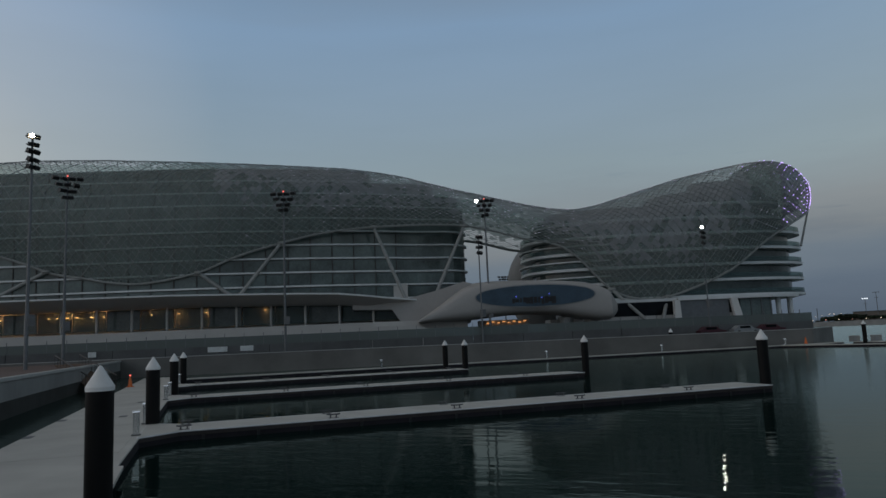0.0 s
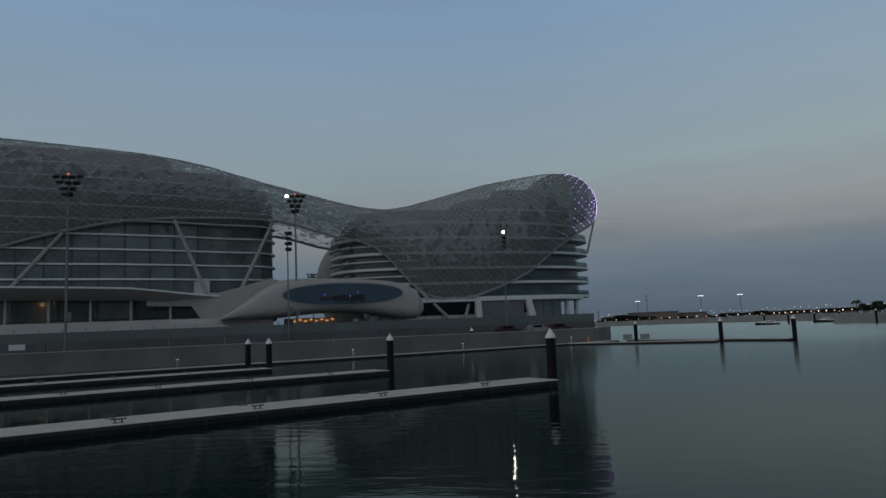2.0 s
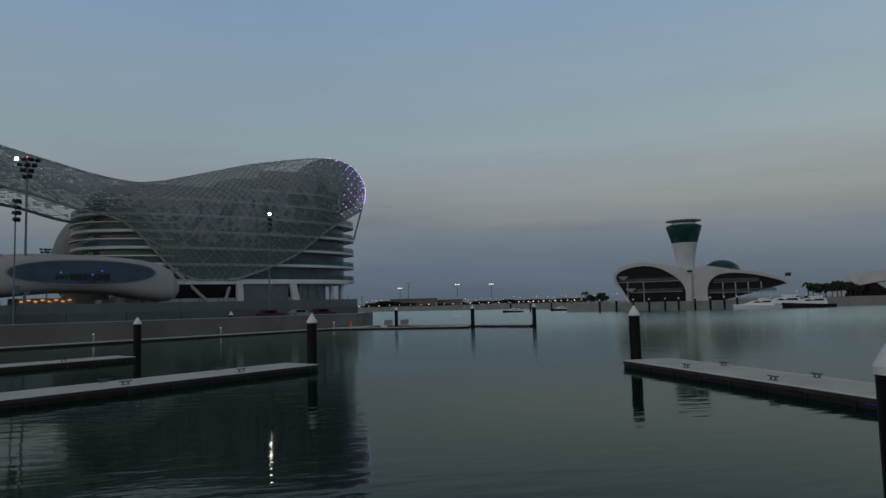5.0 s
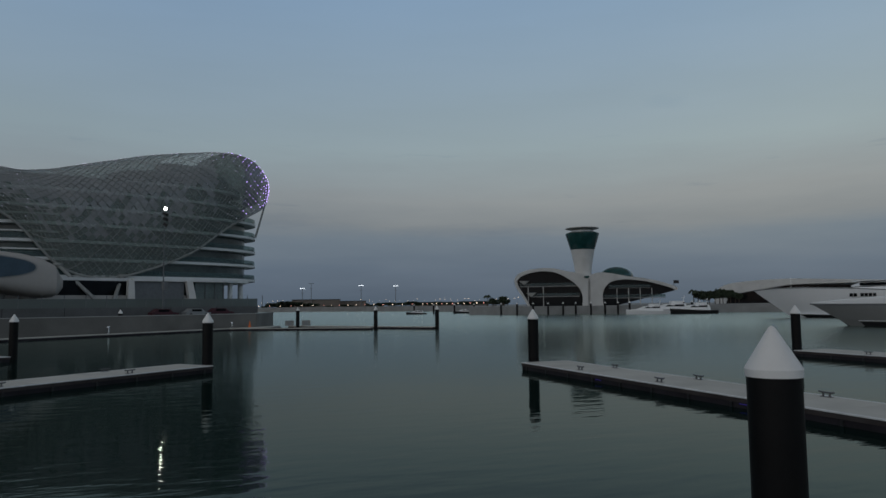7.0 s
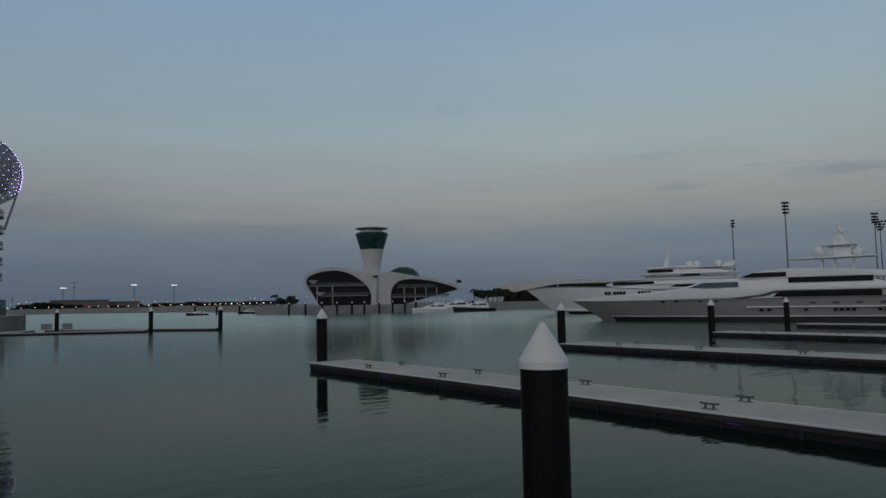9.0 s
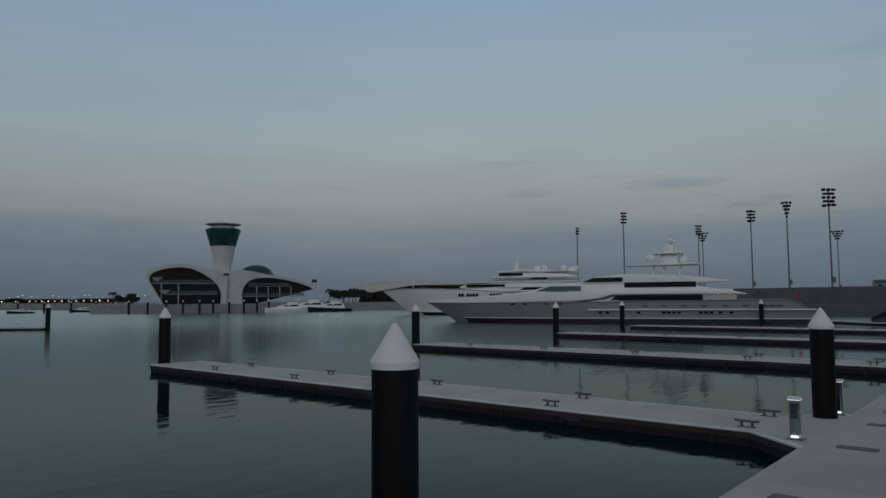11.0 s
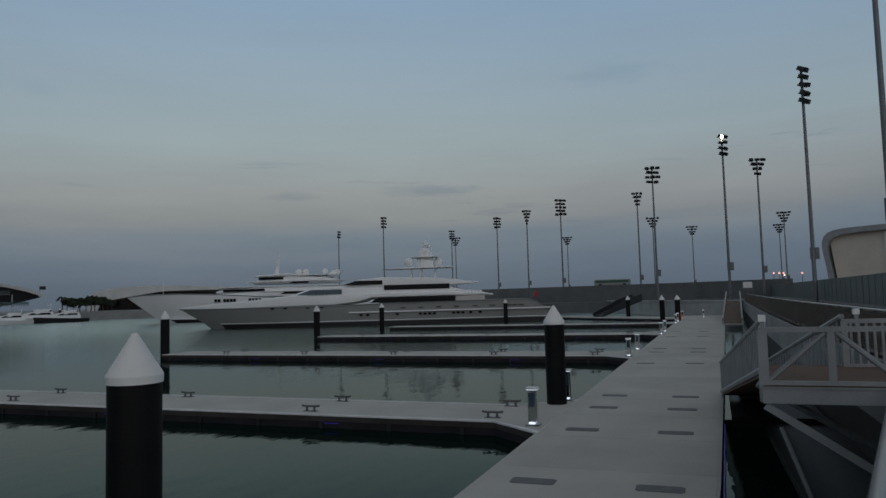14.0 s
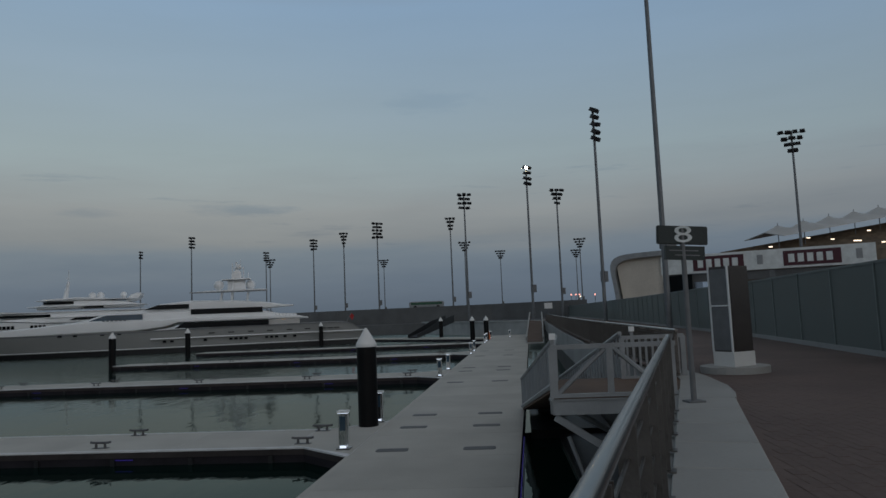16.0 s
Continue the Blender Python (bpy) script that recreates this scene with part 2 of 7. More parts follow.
M_WATER = water_mat()
M_DECK = mat("pontoon_concrete", (0.505, 0.495, 0.455), 0.85, scale=0.5, var=0.14, bump=0.2, fine=60)
M_FLOAT = mat("float_side", (0.024, 0.021, 0.026), 0.75, scale=0.8, var=0.4, spec=0.2)
M_FENDER = mat("fender_rubber", (0.050, 0.043, 0.042), 0.7, scale=0.9, var=0.35, spec=0.2)
M_EDGE = mat("edge_trim", (0.66, 0.66, 0.66), 0.45, scale=2)
M_PILE = mat("pile_sleeve", (0.005, 0.005, 0.0055), 0.5, scale=2.0, var=0.4, bump=0.1, spec=0.18)
M_CONE = mat("cone_white", (0.80, 0.80, 0.79), 0.45, scale=3.0, var=0.06, bump=0.05)
M_CHROME = mat("polished_steel", (0.72, 0.73, 0.74), 0.18, 1.0, scale=3, var=0.1)
M_STEEL = mat("galvanised_steel", (0.21, 0.21, 0.215), 0.24, 0.95, scale=3, var=0.3, bump=0.02, fine=5)
M_RAIL = mat("weathered_steel", (0.115, 0.108, 0.102), 0.42, 0.7, scale=5, var=0.4, bump=0.1)
M_BROWN = mat("dark_brown_panel", (0.05, 0.043, 0.04), 0.5, scale=2)
M_COPING = mat("pale_coping", (0.40, 0.41, 0.40), 0.85, scale=0.4, var=0.2, bump=0.3, fine=40)
M_GREYPAINT = mat("grey_painted_steel", (0.265, 0.28, 0.29), 0.5, 0.2, scale=2)
M_CLEAT = mat("cleat_metal", (0.13, 0.13, 0.135), 0.45, 0.6)
M_HATCH = mat("hatch_cover", (0.15, 0.155, 0.16), 0.7, scale=4)
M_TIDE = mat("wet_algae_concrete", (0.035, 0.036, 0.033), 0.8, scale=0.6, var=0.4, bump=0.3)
M_QUAY = mat("quay_concrete", (0.27, 0.275, 0.27), 0.9, scale=0.25, var=0.22, bump=0.35, fine=40)
M_SHOREWALL = mat("shore_wall_concrete", (0.165, 0.162, 0.152), 0.9, scale=0.22, var=0.3, bump=0.35, fine=40)
M_DARKWALL = mat("dark_concrete", (0.11, 0.115, 0.118), 0.9, scale=0.3, var=0.25, bump=0.3)
M_PAVER = mat("brick_paving", (0.145, 0.104, 0.09), 0.85, scale=0.6, var=0.22, bump=0.3, fine=25)
M_KERB = mat("promenade_kerb_concrete", (0.36, 0.36, 0.345), 0.85, scale=0.7, var=0.12, bump=0.25, fine=40)
M_LAND = mat("sandy_ground", (0.16, 0.14, 0.115), 0.95, scale=0.05, var=0.3)
M_ASPH = mat("asphalt", (0.055, 0.057, 0.06), 0.9, scale=0.4)
M_WHITE = mat("white_render", (0.72, 0.72, 0.70), 0.55, scale=0.35, var=0.08, bump=0.08)
M_OFFWHITE = mat("cream_panel", (0.50, 0.49, 0.47), 0.55, scale=0.3, var=0.08)
M_GEL = mat("white_gelcoat", (0.85, 0.86, 0.865), 0.3, scale=0.3, var=0.04, bump=0.0)
M_GEL2 = mat("grey_hull_paint", (0.27, 0.275, 0.27), 0.22, scale=0.2, var=0.05, bump=0.0)
M_TINT = mat("dark_tinted_glass", (0.008, 0.010, 0.012), 0.08, scale=0.6, var=0.4, bump=0.0, spec=0.12)
M_TEAL = mat("green_tinted_glass", (0.014, 0.06, 0.058), 0.12, scale=0.5, var=0.3, bump=0.0)
M_FACADE = mat("facade_glass", (0.105, 0.135, 0.13), 0.10, scale=0.2, var=0.6, bump=0.0)
M_BLUEGLASS = mat("blue_grey_glass", (0.05, 0.085, 0.12), 0.08, scale=0.3, var=0.3, bump=0.0)
M_SLAB = mat("slab_edge_white", (0.70, 0.72, 0.72), 0.5, scale=0.4, var=0.1)
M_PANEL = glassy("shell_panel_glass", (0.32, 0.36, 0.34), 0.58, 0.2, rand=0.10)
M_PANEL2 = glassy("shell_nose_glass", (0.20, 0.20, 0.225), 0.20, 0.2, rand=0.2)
# paler copy of the shell glass: sky reflection and haze in its colour
M_PANEL3 = glassy("shell_sky_sheen_glass", (0.44, 0.45, 0.465), 0.46, 0.2, rand=0.10)
M_BRIDGE = mat("bridge_cladding", (0.40, 0.385, 0.37), 0.55, scale=0.15, var=0.1)
M_LATT = mat("shell_lattice_steel", (0.24, 0.25, 0.25), 0.5, 0.1, scale=0.5)
M_RIM = mat("shell_rim_steel", (0.30, 0.31, 0.30), 0.5, 0.1)
M_GUARD = glassy("balustrade_glass", (0.10, 0.15, 0.16), 0.55, 0.1)
M_MESH = glassy("fence_mesh", (0.15, 0.175, 0.17), 0.24, 0.6)
M_MESHFRAME = mat("fence_frame", (0.155, 0.18, 0.175), 0.6, scale=2)
M_BLACK = mat("black_fitting", (0.02, 0.02, 0.022), 0.5, 0.2)
M_MAST = mat("mast_grey", (0.16, 0.17, 0.18), 0.5, 0.4)
M_WINE = mat("wine_red_board", (0.06, 0.012, 0.022), 0.6, scale=0.5)
M_SIGN = mat("sign_board_dark", (0.012, 0.022, 0.022), 0.5)
M_SIGNW = mat("sign_white", (0.62, 0.66, 0.66), 0.5)
M_PLANK = mat("brown_decking", (0.12, 0.075, 0.05), 0.8, scale=1.0, var=0.25)
M_LEAF = mat("foliage", (0.035, 0.05, 0.028), 0.9, scale=0.8, var=0.5)
M_BARK = mat("bark", (0.07, 0.055, 0.04), 0.9)
M_TENT = mat("tensile_canopy", (0.52, 0.48, 0.42), 0.8, scale=0.3)
M_SEAT = mat("brown_seating", (0.12, 0.095, 0.07), 0.8, scale=0.8, var=0.5)
M_CLUB = mat("club_render", (0.54, 0.54, 0.525), 0.6, scale=0.3, var=0.12, bump=0.08)
M_ORANGE = mat("orange_plastic", (0.70, 0.16, 0.03), 0.5)
M_RED = mat("red_cloth", (0.35, 0.03, 0.03), 0.8)
M_GREENSIGN = mat("green_board", (0.03, 0.10, 0.06), 0.6)
M_VIOLET = glow("violet_led", (0.52, 0.33, 1.0), 6.0)
M_LILAC = glow("lilac_led", (0.78, 0.74, 1.0), 1.3)
M_DOWN = glow("warm_downlight", (1.0, 0.46, 0.16), 22.0)
M_PEDLIGHT = glow("pedestal_light", (0.75, 0.85, 1.0), 1.2)
M_VIOLETDIM = glow("violet_strip", (0.13, 0.08, 0.95), 0.06)
M_FLOOD = glow("flood_lamp_lit", (1.0, 0.84, 0.52), 110.0)
M_FLOODC = glow("flood_lamp_cool", (1.0, 0.96, 0.85), 55.0)
M_WARM = glow("warm_lamp", (1.0, 0.48, 0.18), 4.5)
M_WARMDIM = glow("lit_room_lamp", (1.0, 0.45, 0.15), 0.9)
M_STREET = glow("street_lamp_glow", (1.0, 0.80, 0.60), 2.2)
M_SHED = mat("brown_shed_wall", (0.17, 0.145, 0.125), 0.85, scale=0.1)
M_COOLW = glow("cool_white_lamp", (0.86, 0.93, 1.0), 2.2)
M_ROSE = glow("rose_lamp", (1.0, 0.42, 0.34), 1.6)
M_REDLED = glow("red_led", (1.0, 0.16, 0.12), 1.6)
M_BLUELED = glow("blue_led", (0.12, 0.16, 1.0), 0.9)


# ---- mesh helpers ----
def bm_new():
    return bmesh.new()


def box(bm, c, s, rz=0.0, rx=0.0, ry=0.0):
    m = pose(c[0], c[1], c[2], rx, ry, rz) @ Matrix.Diagonal((s[0], s[1], s[2], 1))
    bmesh.ops.create_cube(bm, size=1.0, matrix=m)


def cyl(bm, p0, p1, r0, r1=None, seg=10, caps=True):
    p0, p1 = Vector(p0), Vector(p1)
    d = p1 - p0
    m = Matrix.Translation((p0 + p1) / 2) @ d.to_track_quat("Z", "Y").to_matrix().to_4x4()
    bmesh.ops.create_cone(bm, cap_ends=caps, segments=seg, radius1=r0, radius2=r0 if r1 is None else r1, depth=d.length, matrix=m)


def ball(bm, c, r, sub=1, sc=(1, 1, 1)):
    bmesh.ops.create_icosphere(bm, subdivisions=sub, radius=r, matrix=Matrix.Translation(c) @ Matrix.Diagonal((*sc, 1)))


def prism(bm, poly, z0, z1):
    lo = [bm.verts.new((x, y, z0)) for x, y in poly]
    hi = [bm.verts.new((x, y, z1)) for x, y in poly]
    n = len(poly)
    bm.faces.new(hi)
    bm.faces.new(lo[::-1])
    for i in range(n):
        bm.faces.new((lo[i], lo[(i + 1) % n], hi[(i + 1) % n], hi[i]))


def loft(bm, rings, cap=True, closed=True):
    vs = [[bm.verts.new(p) for p in ring] for ring in rings]
    n = len(vs[0])
    for a, b in zip(vs, vs[1:]):
        for i in range(n if closed else n - 1):
            j = (i + 1) % n
            bm.faces.new((a[i], a[j], b[j], b[i]))
    if cap and closed:
        bm.faces.new(vs[0][::-1])
        bm.faces.new(vs[-1])


def tube(bm, pts, r, seg=6):
    pts = [Vector(p) for p in pts]
    rings = []
    for i, p in enumerate(pts):
        d = (pts[min(i + 1, len(pts) - 1)] - pts[max(i - 1, 0)]).normalized()
        q = d.to_track_quat("Z", "Y")
        rings.append([p + q @ Vector((r * math.cos(a), r * math.sin(a), 0)) for a in (k * math.tau / seg for k in range(seg))])
    loft(bm, rings)


def mesh_of(name, bm, material, smooth=False):
    bmesh.ops.recalc_face_normals(bm, faces=bm.faces[:])
    me = bpy.data.meshes.new(name)
    bm.to_mesh(me)
    bm.free()
    me.materials.append(material)
    if smooth:
        me.polygons.foreach_set("use_smooth", [True] * len(me.polygons))
        me.set_sharp_from_angle(angle=radians(35))
    return me


def part(name, bm, material, parent, label="", smooth=False):
    ob = new(name, mesh_of(name, bm, material, smooth))
    ob.parent = parent
    return tagged(ob, label)


def shared(name, me, parent, m):
    """One more piece on a mesh that alike pieces share."""
    ob = new(name, me)
    ob.parent = parent
    ob.matrix_basis = m
    return ob


def thing(name, label, category, group="", m=None, kind=""):
    ob = new(name)
    ob.empty_display_size = 0.2
    if m is not None:
        ob.matrix_basis = m
    return tagged(ob, label, category, group, kind)


def solid(name, bm, material, label, category, kind="", group="", smooth=False):
    ob = new(name, mesh_of(name, bm, material, smooth))
    return tagged(ob, label, category, group, kind)


# ---- water and land ----
bm = bm_new()
bmesh.ops.create_grid(bm, x_segments=1, y_segments=1, size=2500, matrix=Matrix.Translation((0, 0, 0.10)))
solid("water", bm, M_WATER, "calm dark teal harbour water with faint ripples", "water", "structure")

SB, NB = Vector((-0.633, 0.774)), Vector((0.774, 0.633))   # along and across the second dock


def dockb(s, n):
    p = SB * s + NB * n
    return p.x - 0.25, p.y + 0.08


# promenade on the camera's side, a kink near the viewer
EDGE = [dockb(110, -12.0), dockb(60, -11.8), dockb(22, -11.4), (-10, 2.6), (0, 0.10), (10.6, -2.56), (13.6, -3.3), (30, -3.42), (47, -3.85), (103, -5.75), (126, -6.9), (138, -7.6)]
bm = bm_new()
prism(bm, EDGE + [(140, -300), (-300, -300), (-300, 120)], -2.0, 2.38)
solid("promenade", bm, M_PAVER, "reddish brown brick-paved marina promenade", "promenade", "structure")
bm = bm_new()
for a, b in zip(EDGE, EDGE[1:]):
    d = Vector(b) - Vector(a)
    c = (Vector(a) + Vector(b)) / 2
    box(bm, (c.x, c.y, 0.2), (d.length, 0.25, 4.36), math.degrees(math.atan2(d.y, d.x)))
quay = solid("quay_wall", bm, M_QUAY, "weathered grey concrete quay wall above the water", "quay wall", "structure")
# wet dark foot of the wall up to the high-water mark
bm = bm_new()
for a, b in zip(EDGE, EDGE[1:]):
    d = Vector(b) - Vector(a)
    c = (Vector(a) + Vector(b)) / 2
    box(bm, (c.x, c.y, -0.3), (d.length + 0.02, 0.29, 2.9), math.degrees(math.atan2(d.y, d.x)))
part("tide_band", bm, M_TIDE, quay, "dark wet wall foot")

bm = bm_new()
for a, b in zip(EDGE[:3], EDGE[1:4]):
    d = Vector(b) - Vector(a)
    c = (Vector(a) + Vector(b)) / 2
    box(bm, (c.x, c.y, 2.46), (d.length, 0.55, 0.2), math.degrees(math.atan2(d.y, d.x)))
part("coping", bm, M_COPING, quay, "pale coping stones")

# pale kerb strip along the railing, cast in bays
kerb = thing("kerb_strip", "pale concrete kerb strip in bays along the railing", "kerb", kind="structure")
KA, KB = Vector((-3.0, 0.84)), Vector((11.6, -2.80))
KL = (KB - KA).length
KD = (KB - KA).normalized()
KN = Vector((KD.y, -KD.x))
bm = bm_new()
box(bm, (0, 0, 0), (1.17, 0.80, 0.08))
bmesh.ops.bevel(bm, geom=bm.edges[:], offset=0.012, segments=1, affect="EDGES")
me = mesh_of("kerb_slab", bm, M_KERB)
k = 0.6
while k < KL:
    p = KA + KD * k + KN * 0.41
    shared("kerb_slab", me, kerb, pose(p.x, p.y, 2.38, 0, 0, math.degrees(math.atan2(KD.y, KD.x))))
    k += 1.2
bm = bm_new()
prism(bm, [(11.05, -2.69), (10.85, -3.47), (11.45, -3.64), (12.4, -3.82), (14.2, -3.95), (15.5, -3.92), (16.2, -3.7), (13.7, -3.35)], 2.36, 2.418)
part("kerb_corner", bm, M_KERB, kerb)

# hotel island, sand and far shores
HO, HU = Vector((-39.4, 124.6)), Vector((0.9135, 0.4068))
HV = Vector((-HU.y, HU.x))


def hp(u, v, z=None):
    p = HO + HU * u + HV * v
    return (p.x, p.y) if z is None else (p.x, p.y, z)


HROT = math.degrees(math.atan2(HU.y, HU.x))
bm = bm_new()
prism(bm, [hp(-190, -27), hp(-60, -27.5), hp(30, -26), hp(48, -24), hp(60, -10), hp(75, 60), hp(40, 260), hp(-190, 260)], -2.0, 2.3)
solid("ground_island", bm, M_ASPH, "grey paved hotel island behind a quay wall", "ground", "structure")
bm = bm_new()
for a, b in (((-190, -27), (-60, -27.5)), ((-60, -27.5), (30, -26)), ((30, -26), (48, -24)), ((48, -24), (60, -10))):
    pa, pb = Vector(hp(*a)), Vector(hp(*b))
    d, c = pb - pa, (pa + pb) / 2
    box(bm, (c.x, c.y, 0.6), (d.length + 0.1, 0.5, 4.2), math.degrees(math.atan2(d.y, d.x)))
iw = solid("quay_wall_island", bm, M_SHOREWALL, "grey concrete quay wall along the hotel shore", "quay wall", "structure")
bm = bm_new()
for a, b in (((-190, -27), (-60, -27.5)), ((-60, -27.5), (30, -26)), ((30, -26), (48, -24)), ((48, -24), (60, -10))):
    pa, pb = Vector(hp(*a)), Vector(hp(*b))
    d, c = pb - pa, (pa + pb) / 2
    box(bm, (c.x, c.y, 2.75), (d.length + 0.1, 0.62, 0.1), math.degrees(math.atan2(d.y, d.x)))
part("coping", bm, M_COPING, iw, "paler coping line")


def polar(az, d, z=None):
    x, y = d * math.sin(radians(az)), d * math.cos(radians(az))
    return (x, y) if z is None else (x, y, z)


bm = bm_new()
prism(bm, [polar(-6, 640), polar(9, 620), polar(19, 560), polar(24.5, 500), polar(30, 700), polar(40, 2200), polar(-20, 2200)], -2, 2.2)
solid("ground_far_shore", bm, M_LAND, "low sandy far shore under the dusk sky", "ground", "structure")
bm = bm_new()
prism(bm, [polar(23.8, 262), polar(28, 244), polar(36, 246), polar(44, 262), polar(55, 268), polar(62, 280), polar(66, 500), polar(45, 900), polar(28, 700), polar(24, 480)], -2, 2.95)
solid("ground_club_quay", bm, M_QUAY, "pale concrete quay that carries the yacht club", "ground", "structure")
bm = bm_new()
prism(bm, [polar(60, 175), polar(70, 158), polar(82, 150), polar(86.5, 150), polar(93.7, 138), (600, -140), (600, 700), polar(58, 420)], -2, 2.2)
solid("ground_track_side", bm, M_DARKWALL, "dark grey raised ground beside the race track", "ground", "structure")
bm = bm_new()
BANK = [polar(61, 215), polar(70, 178), polar(80, 164), polar(89, 158), polar(94.2, 150), polar(96.5, 150)]
for a, b in zip(BANK, BANK[1:]):
    d, c = Vector(b) - Vector(a), (Vector(a) + Vector(b)) / 2
    box(bm, (c.x, c.y, 3.2), (d.length + 0.4, 1.2, 5.2), math.degrees(math.atan2(d.y, d.x)))
solid("track_wall", bm, M_DARKWALL, "long dark grey concrete track wall", "wall", "structure")

# ---- pontoons ----
A_SL = -0.021


def docka(x, y):
    """A place on the straight dock, x along it and y from its water edge."""
    return x, y + 3.98 + A_SL * (x - 13)


dock = thing("pontoon_walkway", "pale grey concrete floating walkway bending along the quay", "pontoon", kind="structure")
OUT_A = [docka(103.4, 0), docka(13, 0), (9.8, 4.05), (7.6, 6.9), (5.6, 7.3), (3.4, 4.5), (-6.2, 4.4), (-16.9, 16.4), dockb(92, -2.7)]
IN_A = [dockb(92, -7.4), dockb(30, -7.2), (-15.0, 7.0), (-4, 2.9), (3, 0.75), (7.5, 0.12), (13, -0.18), (29, -0.75), (97, -3.1), (103.4, -3.3)]
bm = bm_new()
prism(bm, OUT_A + IN_A, -0.25, 0.425)
part("float", bm, M_FLOAT, dock, "dark float sides")
bm = bm_new()
prism(bm, OUT_A + IN_A, 0.43, 0.492)
part("edge", bm, M_DECK, dock)
# deck slabs with joints, straight dock

joints = [7.6 + 3.05 * i for i in range(32)]
for x0, x1 in zip(joints, joints[1:]):
    bm2 = bm_new()
    g = 0.012

    def inner(x):
        return float(np.interp(x, [3, 7.5, 13, 29, 97], [0.75, 0.12, -0.18, -0.75, -3.1])) + 0.05

    pts = [(x0 + g, inner(x0)), (x1 - g, inner(x1)), (x1 - g, docka(x1, -0.16)[1]), (x0 + g, docka(x0, -0.16)[1])]
    prism(bm2, pts, 0.40, 0.5)
    part("deck_slab", bm2, M_DECK, dock)
for s0 in range(0, 66, 3):
    s = 26.0 + s0
    bm2 = bm_new()
    prism(bm2, [dockb(s + 0.012, -7.1), dockb(s + 2.988, -7.1), dockb(s + 2.988, -2.85), dockb(s + 0.012, -2.85)][::-1], 0.40, 0.5)
    part("deck_slab", bm2, M_DECK, dock)
bm2 = bm_new()
prism(bm2, [(7.5, 0.2), (7.55, 3.9), (3.2, 4.4), (-6.2, 4.3), (-16.6, 16.3), dockb(25.9, -7.0), (-14.7, 7.3), (-3.9, 3.1), (3.0, 0.9)][::-1], 0.40, 0.498)
part("deck_slab", bm2, M_DECK, dock)


def make_finger(length, width, chamfer=1.35):
    """A finger pontoon that runs along +y from its root; near side x=0."""
    f = thing("pontoon_finger", "long pale concrete finger pontoon with dark float sides", "pontoon", "finger pontoons")
    w = width
    shape = [(-chamfer, -0.02), (0, 1.5), (0, length), (w, length), (w, 1.5), (w + chamfer, -0.02)]
    bm = bm_new()
    prism(bm, shape[::-1], -0.3, 0.298)
    part("float", bm, M_FLOAT, f, "dark float with a rubbing strip")
    bm = bm_new()
    prism(bm, [(x + (0.05 if x > w / 2 else -0.05), y + (0.05 if y > 5 else 0)) for x, y in shape][::-1], 0.455, 0.496)
    part("edge", bm, M_EDGE, f, "bright metal edge trim")
    bm = bm_new()
    prism(bm, [(x + (0.03 if x > w / 2 else -0.03), y + (0.03 if y > 5 else 0)) for x, y in shape][::-1], 0.30, 0.452)
    part("fender_band", bm, M_FENDER, f, "dark brown fender band")
    n = 9
    y = 1.9
    step = (length - 0.12 - y) / n
    bm = bm_new()
    prism(bm, [(-chamfer + 0.25, 0.0), (0.12, 1.62), (0.12, 1.88), (w - 0.12, 1.88), (w - 0.12, 1.62), (w + chamfer - 0.25, 0.0)][::-1], 0.40, 0.5)
    part("deck_slab", bm, M_DECK, f)
    bm = bm_new()
    box(bm, (w / 2, step / 2, 0.45), (w - 0.22, step - 0.02, 0.1))
    me = mesh_of("deck_slab", bm, M_DECK)
    for i in range(n):
        shared("deck_slab", me, f, pose(0, y + i * step, 0))
    for y in (6.5, 15.0, 24.0):
        bm = bm_new()
        box(bm, (-0.02, y, 0.25), (0.03, 0.5, 0.015))
        part("led_strip", bm, M_VIOLETDIM, f, "dim violet light strip")
    # vertical ribs on the float
    bm = bm_new()
    box(bm, (0, 0, 0), (0.05, 0.12, 0.4))
    me = mesh_of("rib", bm, M_BLACK)
    for i in range(14):
        for x in (-0.03, w + 0.03):
            shared("rib", me, f, pose(x, 2.4 + i * (length - 3) / 13, 0.08))
    return f


FING_A = [(18.4, 2.85), (38.75, 2.85), (59.1, 2.85), (79.4, 2.85)]
first = None
for x, w in FING_A:
    m = pose(*docka(x, -0.02), 0, 0, 0, -0.9)
    if first is None:
        first = make_finger(31.7, w)
        first.matrix_basis = m
    elif x > 70:
        make_finger(33.8, w).matrix_basis = m
    else:
        copy_thing(first, m)
ROT_B = math.degrees(math.atan2(NB.y, NB.x)) - 90
for s in (33.9, 54.15, 71.2):
    q = dockb(s, -2.65)
    m = pose(q[0], q[1], 0, 0, 0, ROT_B)
    if s > 60:
        make_finger(27.9, 2.85).matrix_basis = m
    else:
        copy_thing(first, m)

# long pontoon along the hotel shore
shore = thing("pontoon_shore", "low floating pontoon along the hotel quay", "pontoon", kind="structure")
SH = [dockb(83.7, -4), dockb(83.7, 81), (29.4, 104.2), (30.2, 105.8), (13.5, 114.9), dockb(83.7, 93), dockb(85.3, 93), dockb(85.3, -4)]
for nm, z0, z1, mt in (("float", -0.3, 0.38, M_FLOAT), ("deck", 0.384, 0.5, M_DECK)):
    bm = bm_new()
    prism(bm, SH, z0, z1)
    part(nm, bm, mt, shore)
SH2 = [(20.0, 123.5), (38.0, 100.2), (39.4, 101.3), (21.4, 124.6)]
outer = thing("pontoon_outer", "low outer pontoon beyond the basin mouth", "pontoon", kind="structure")
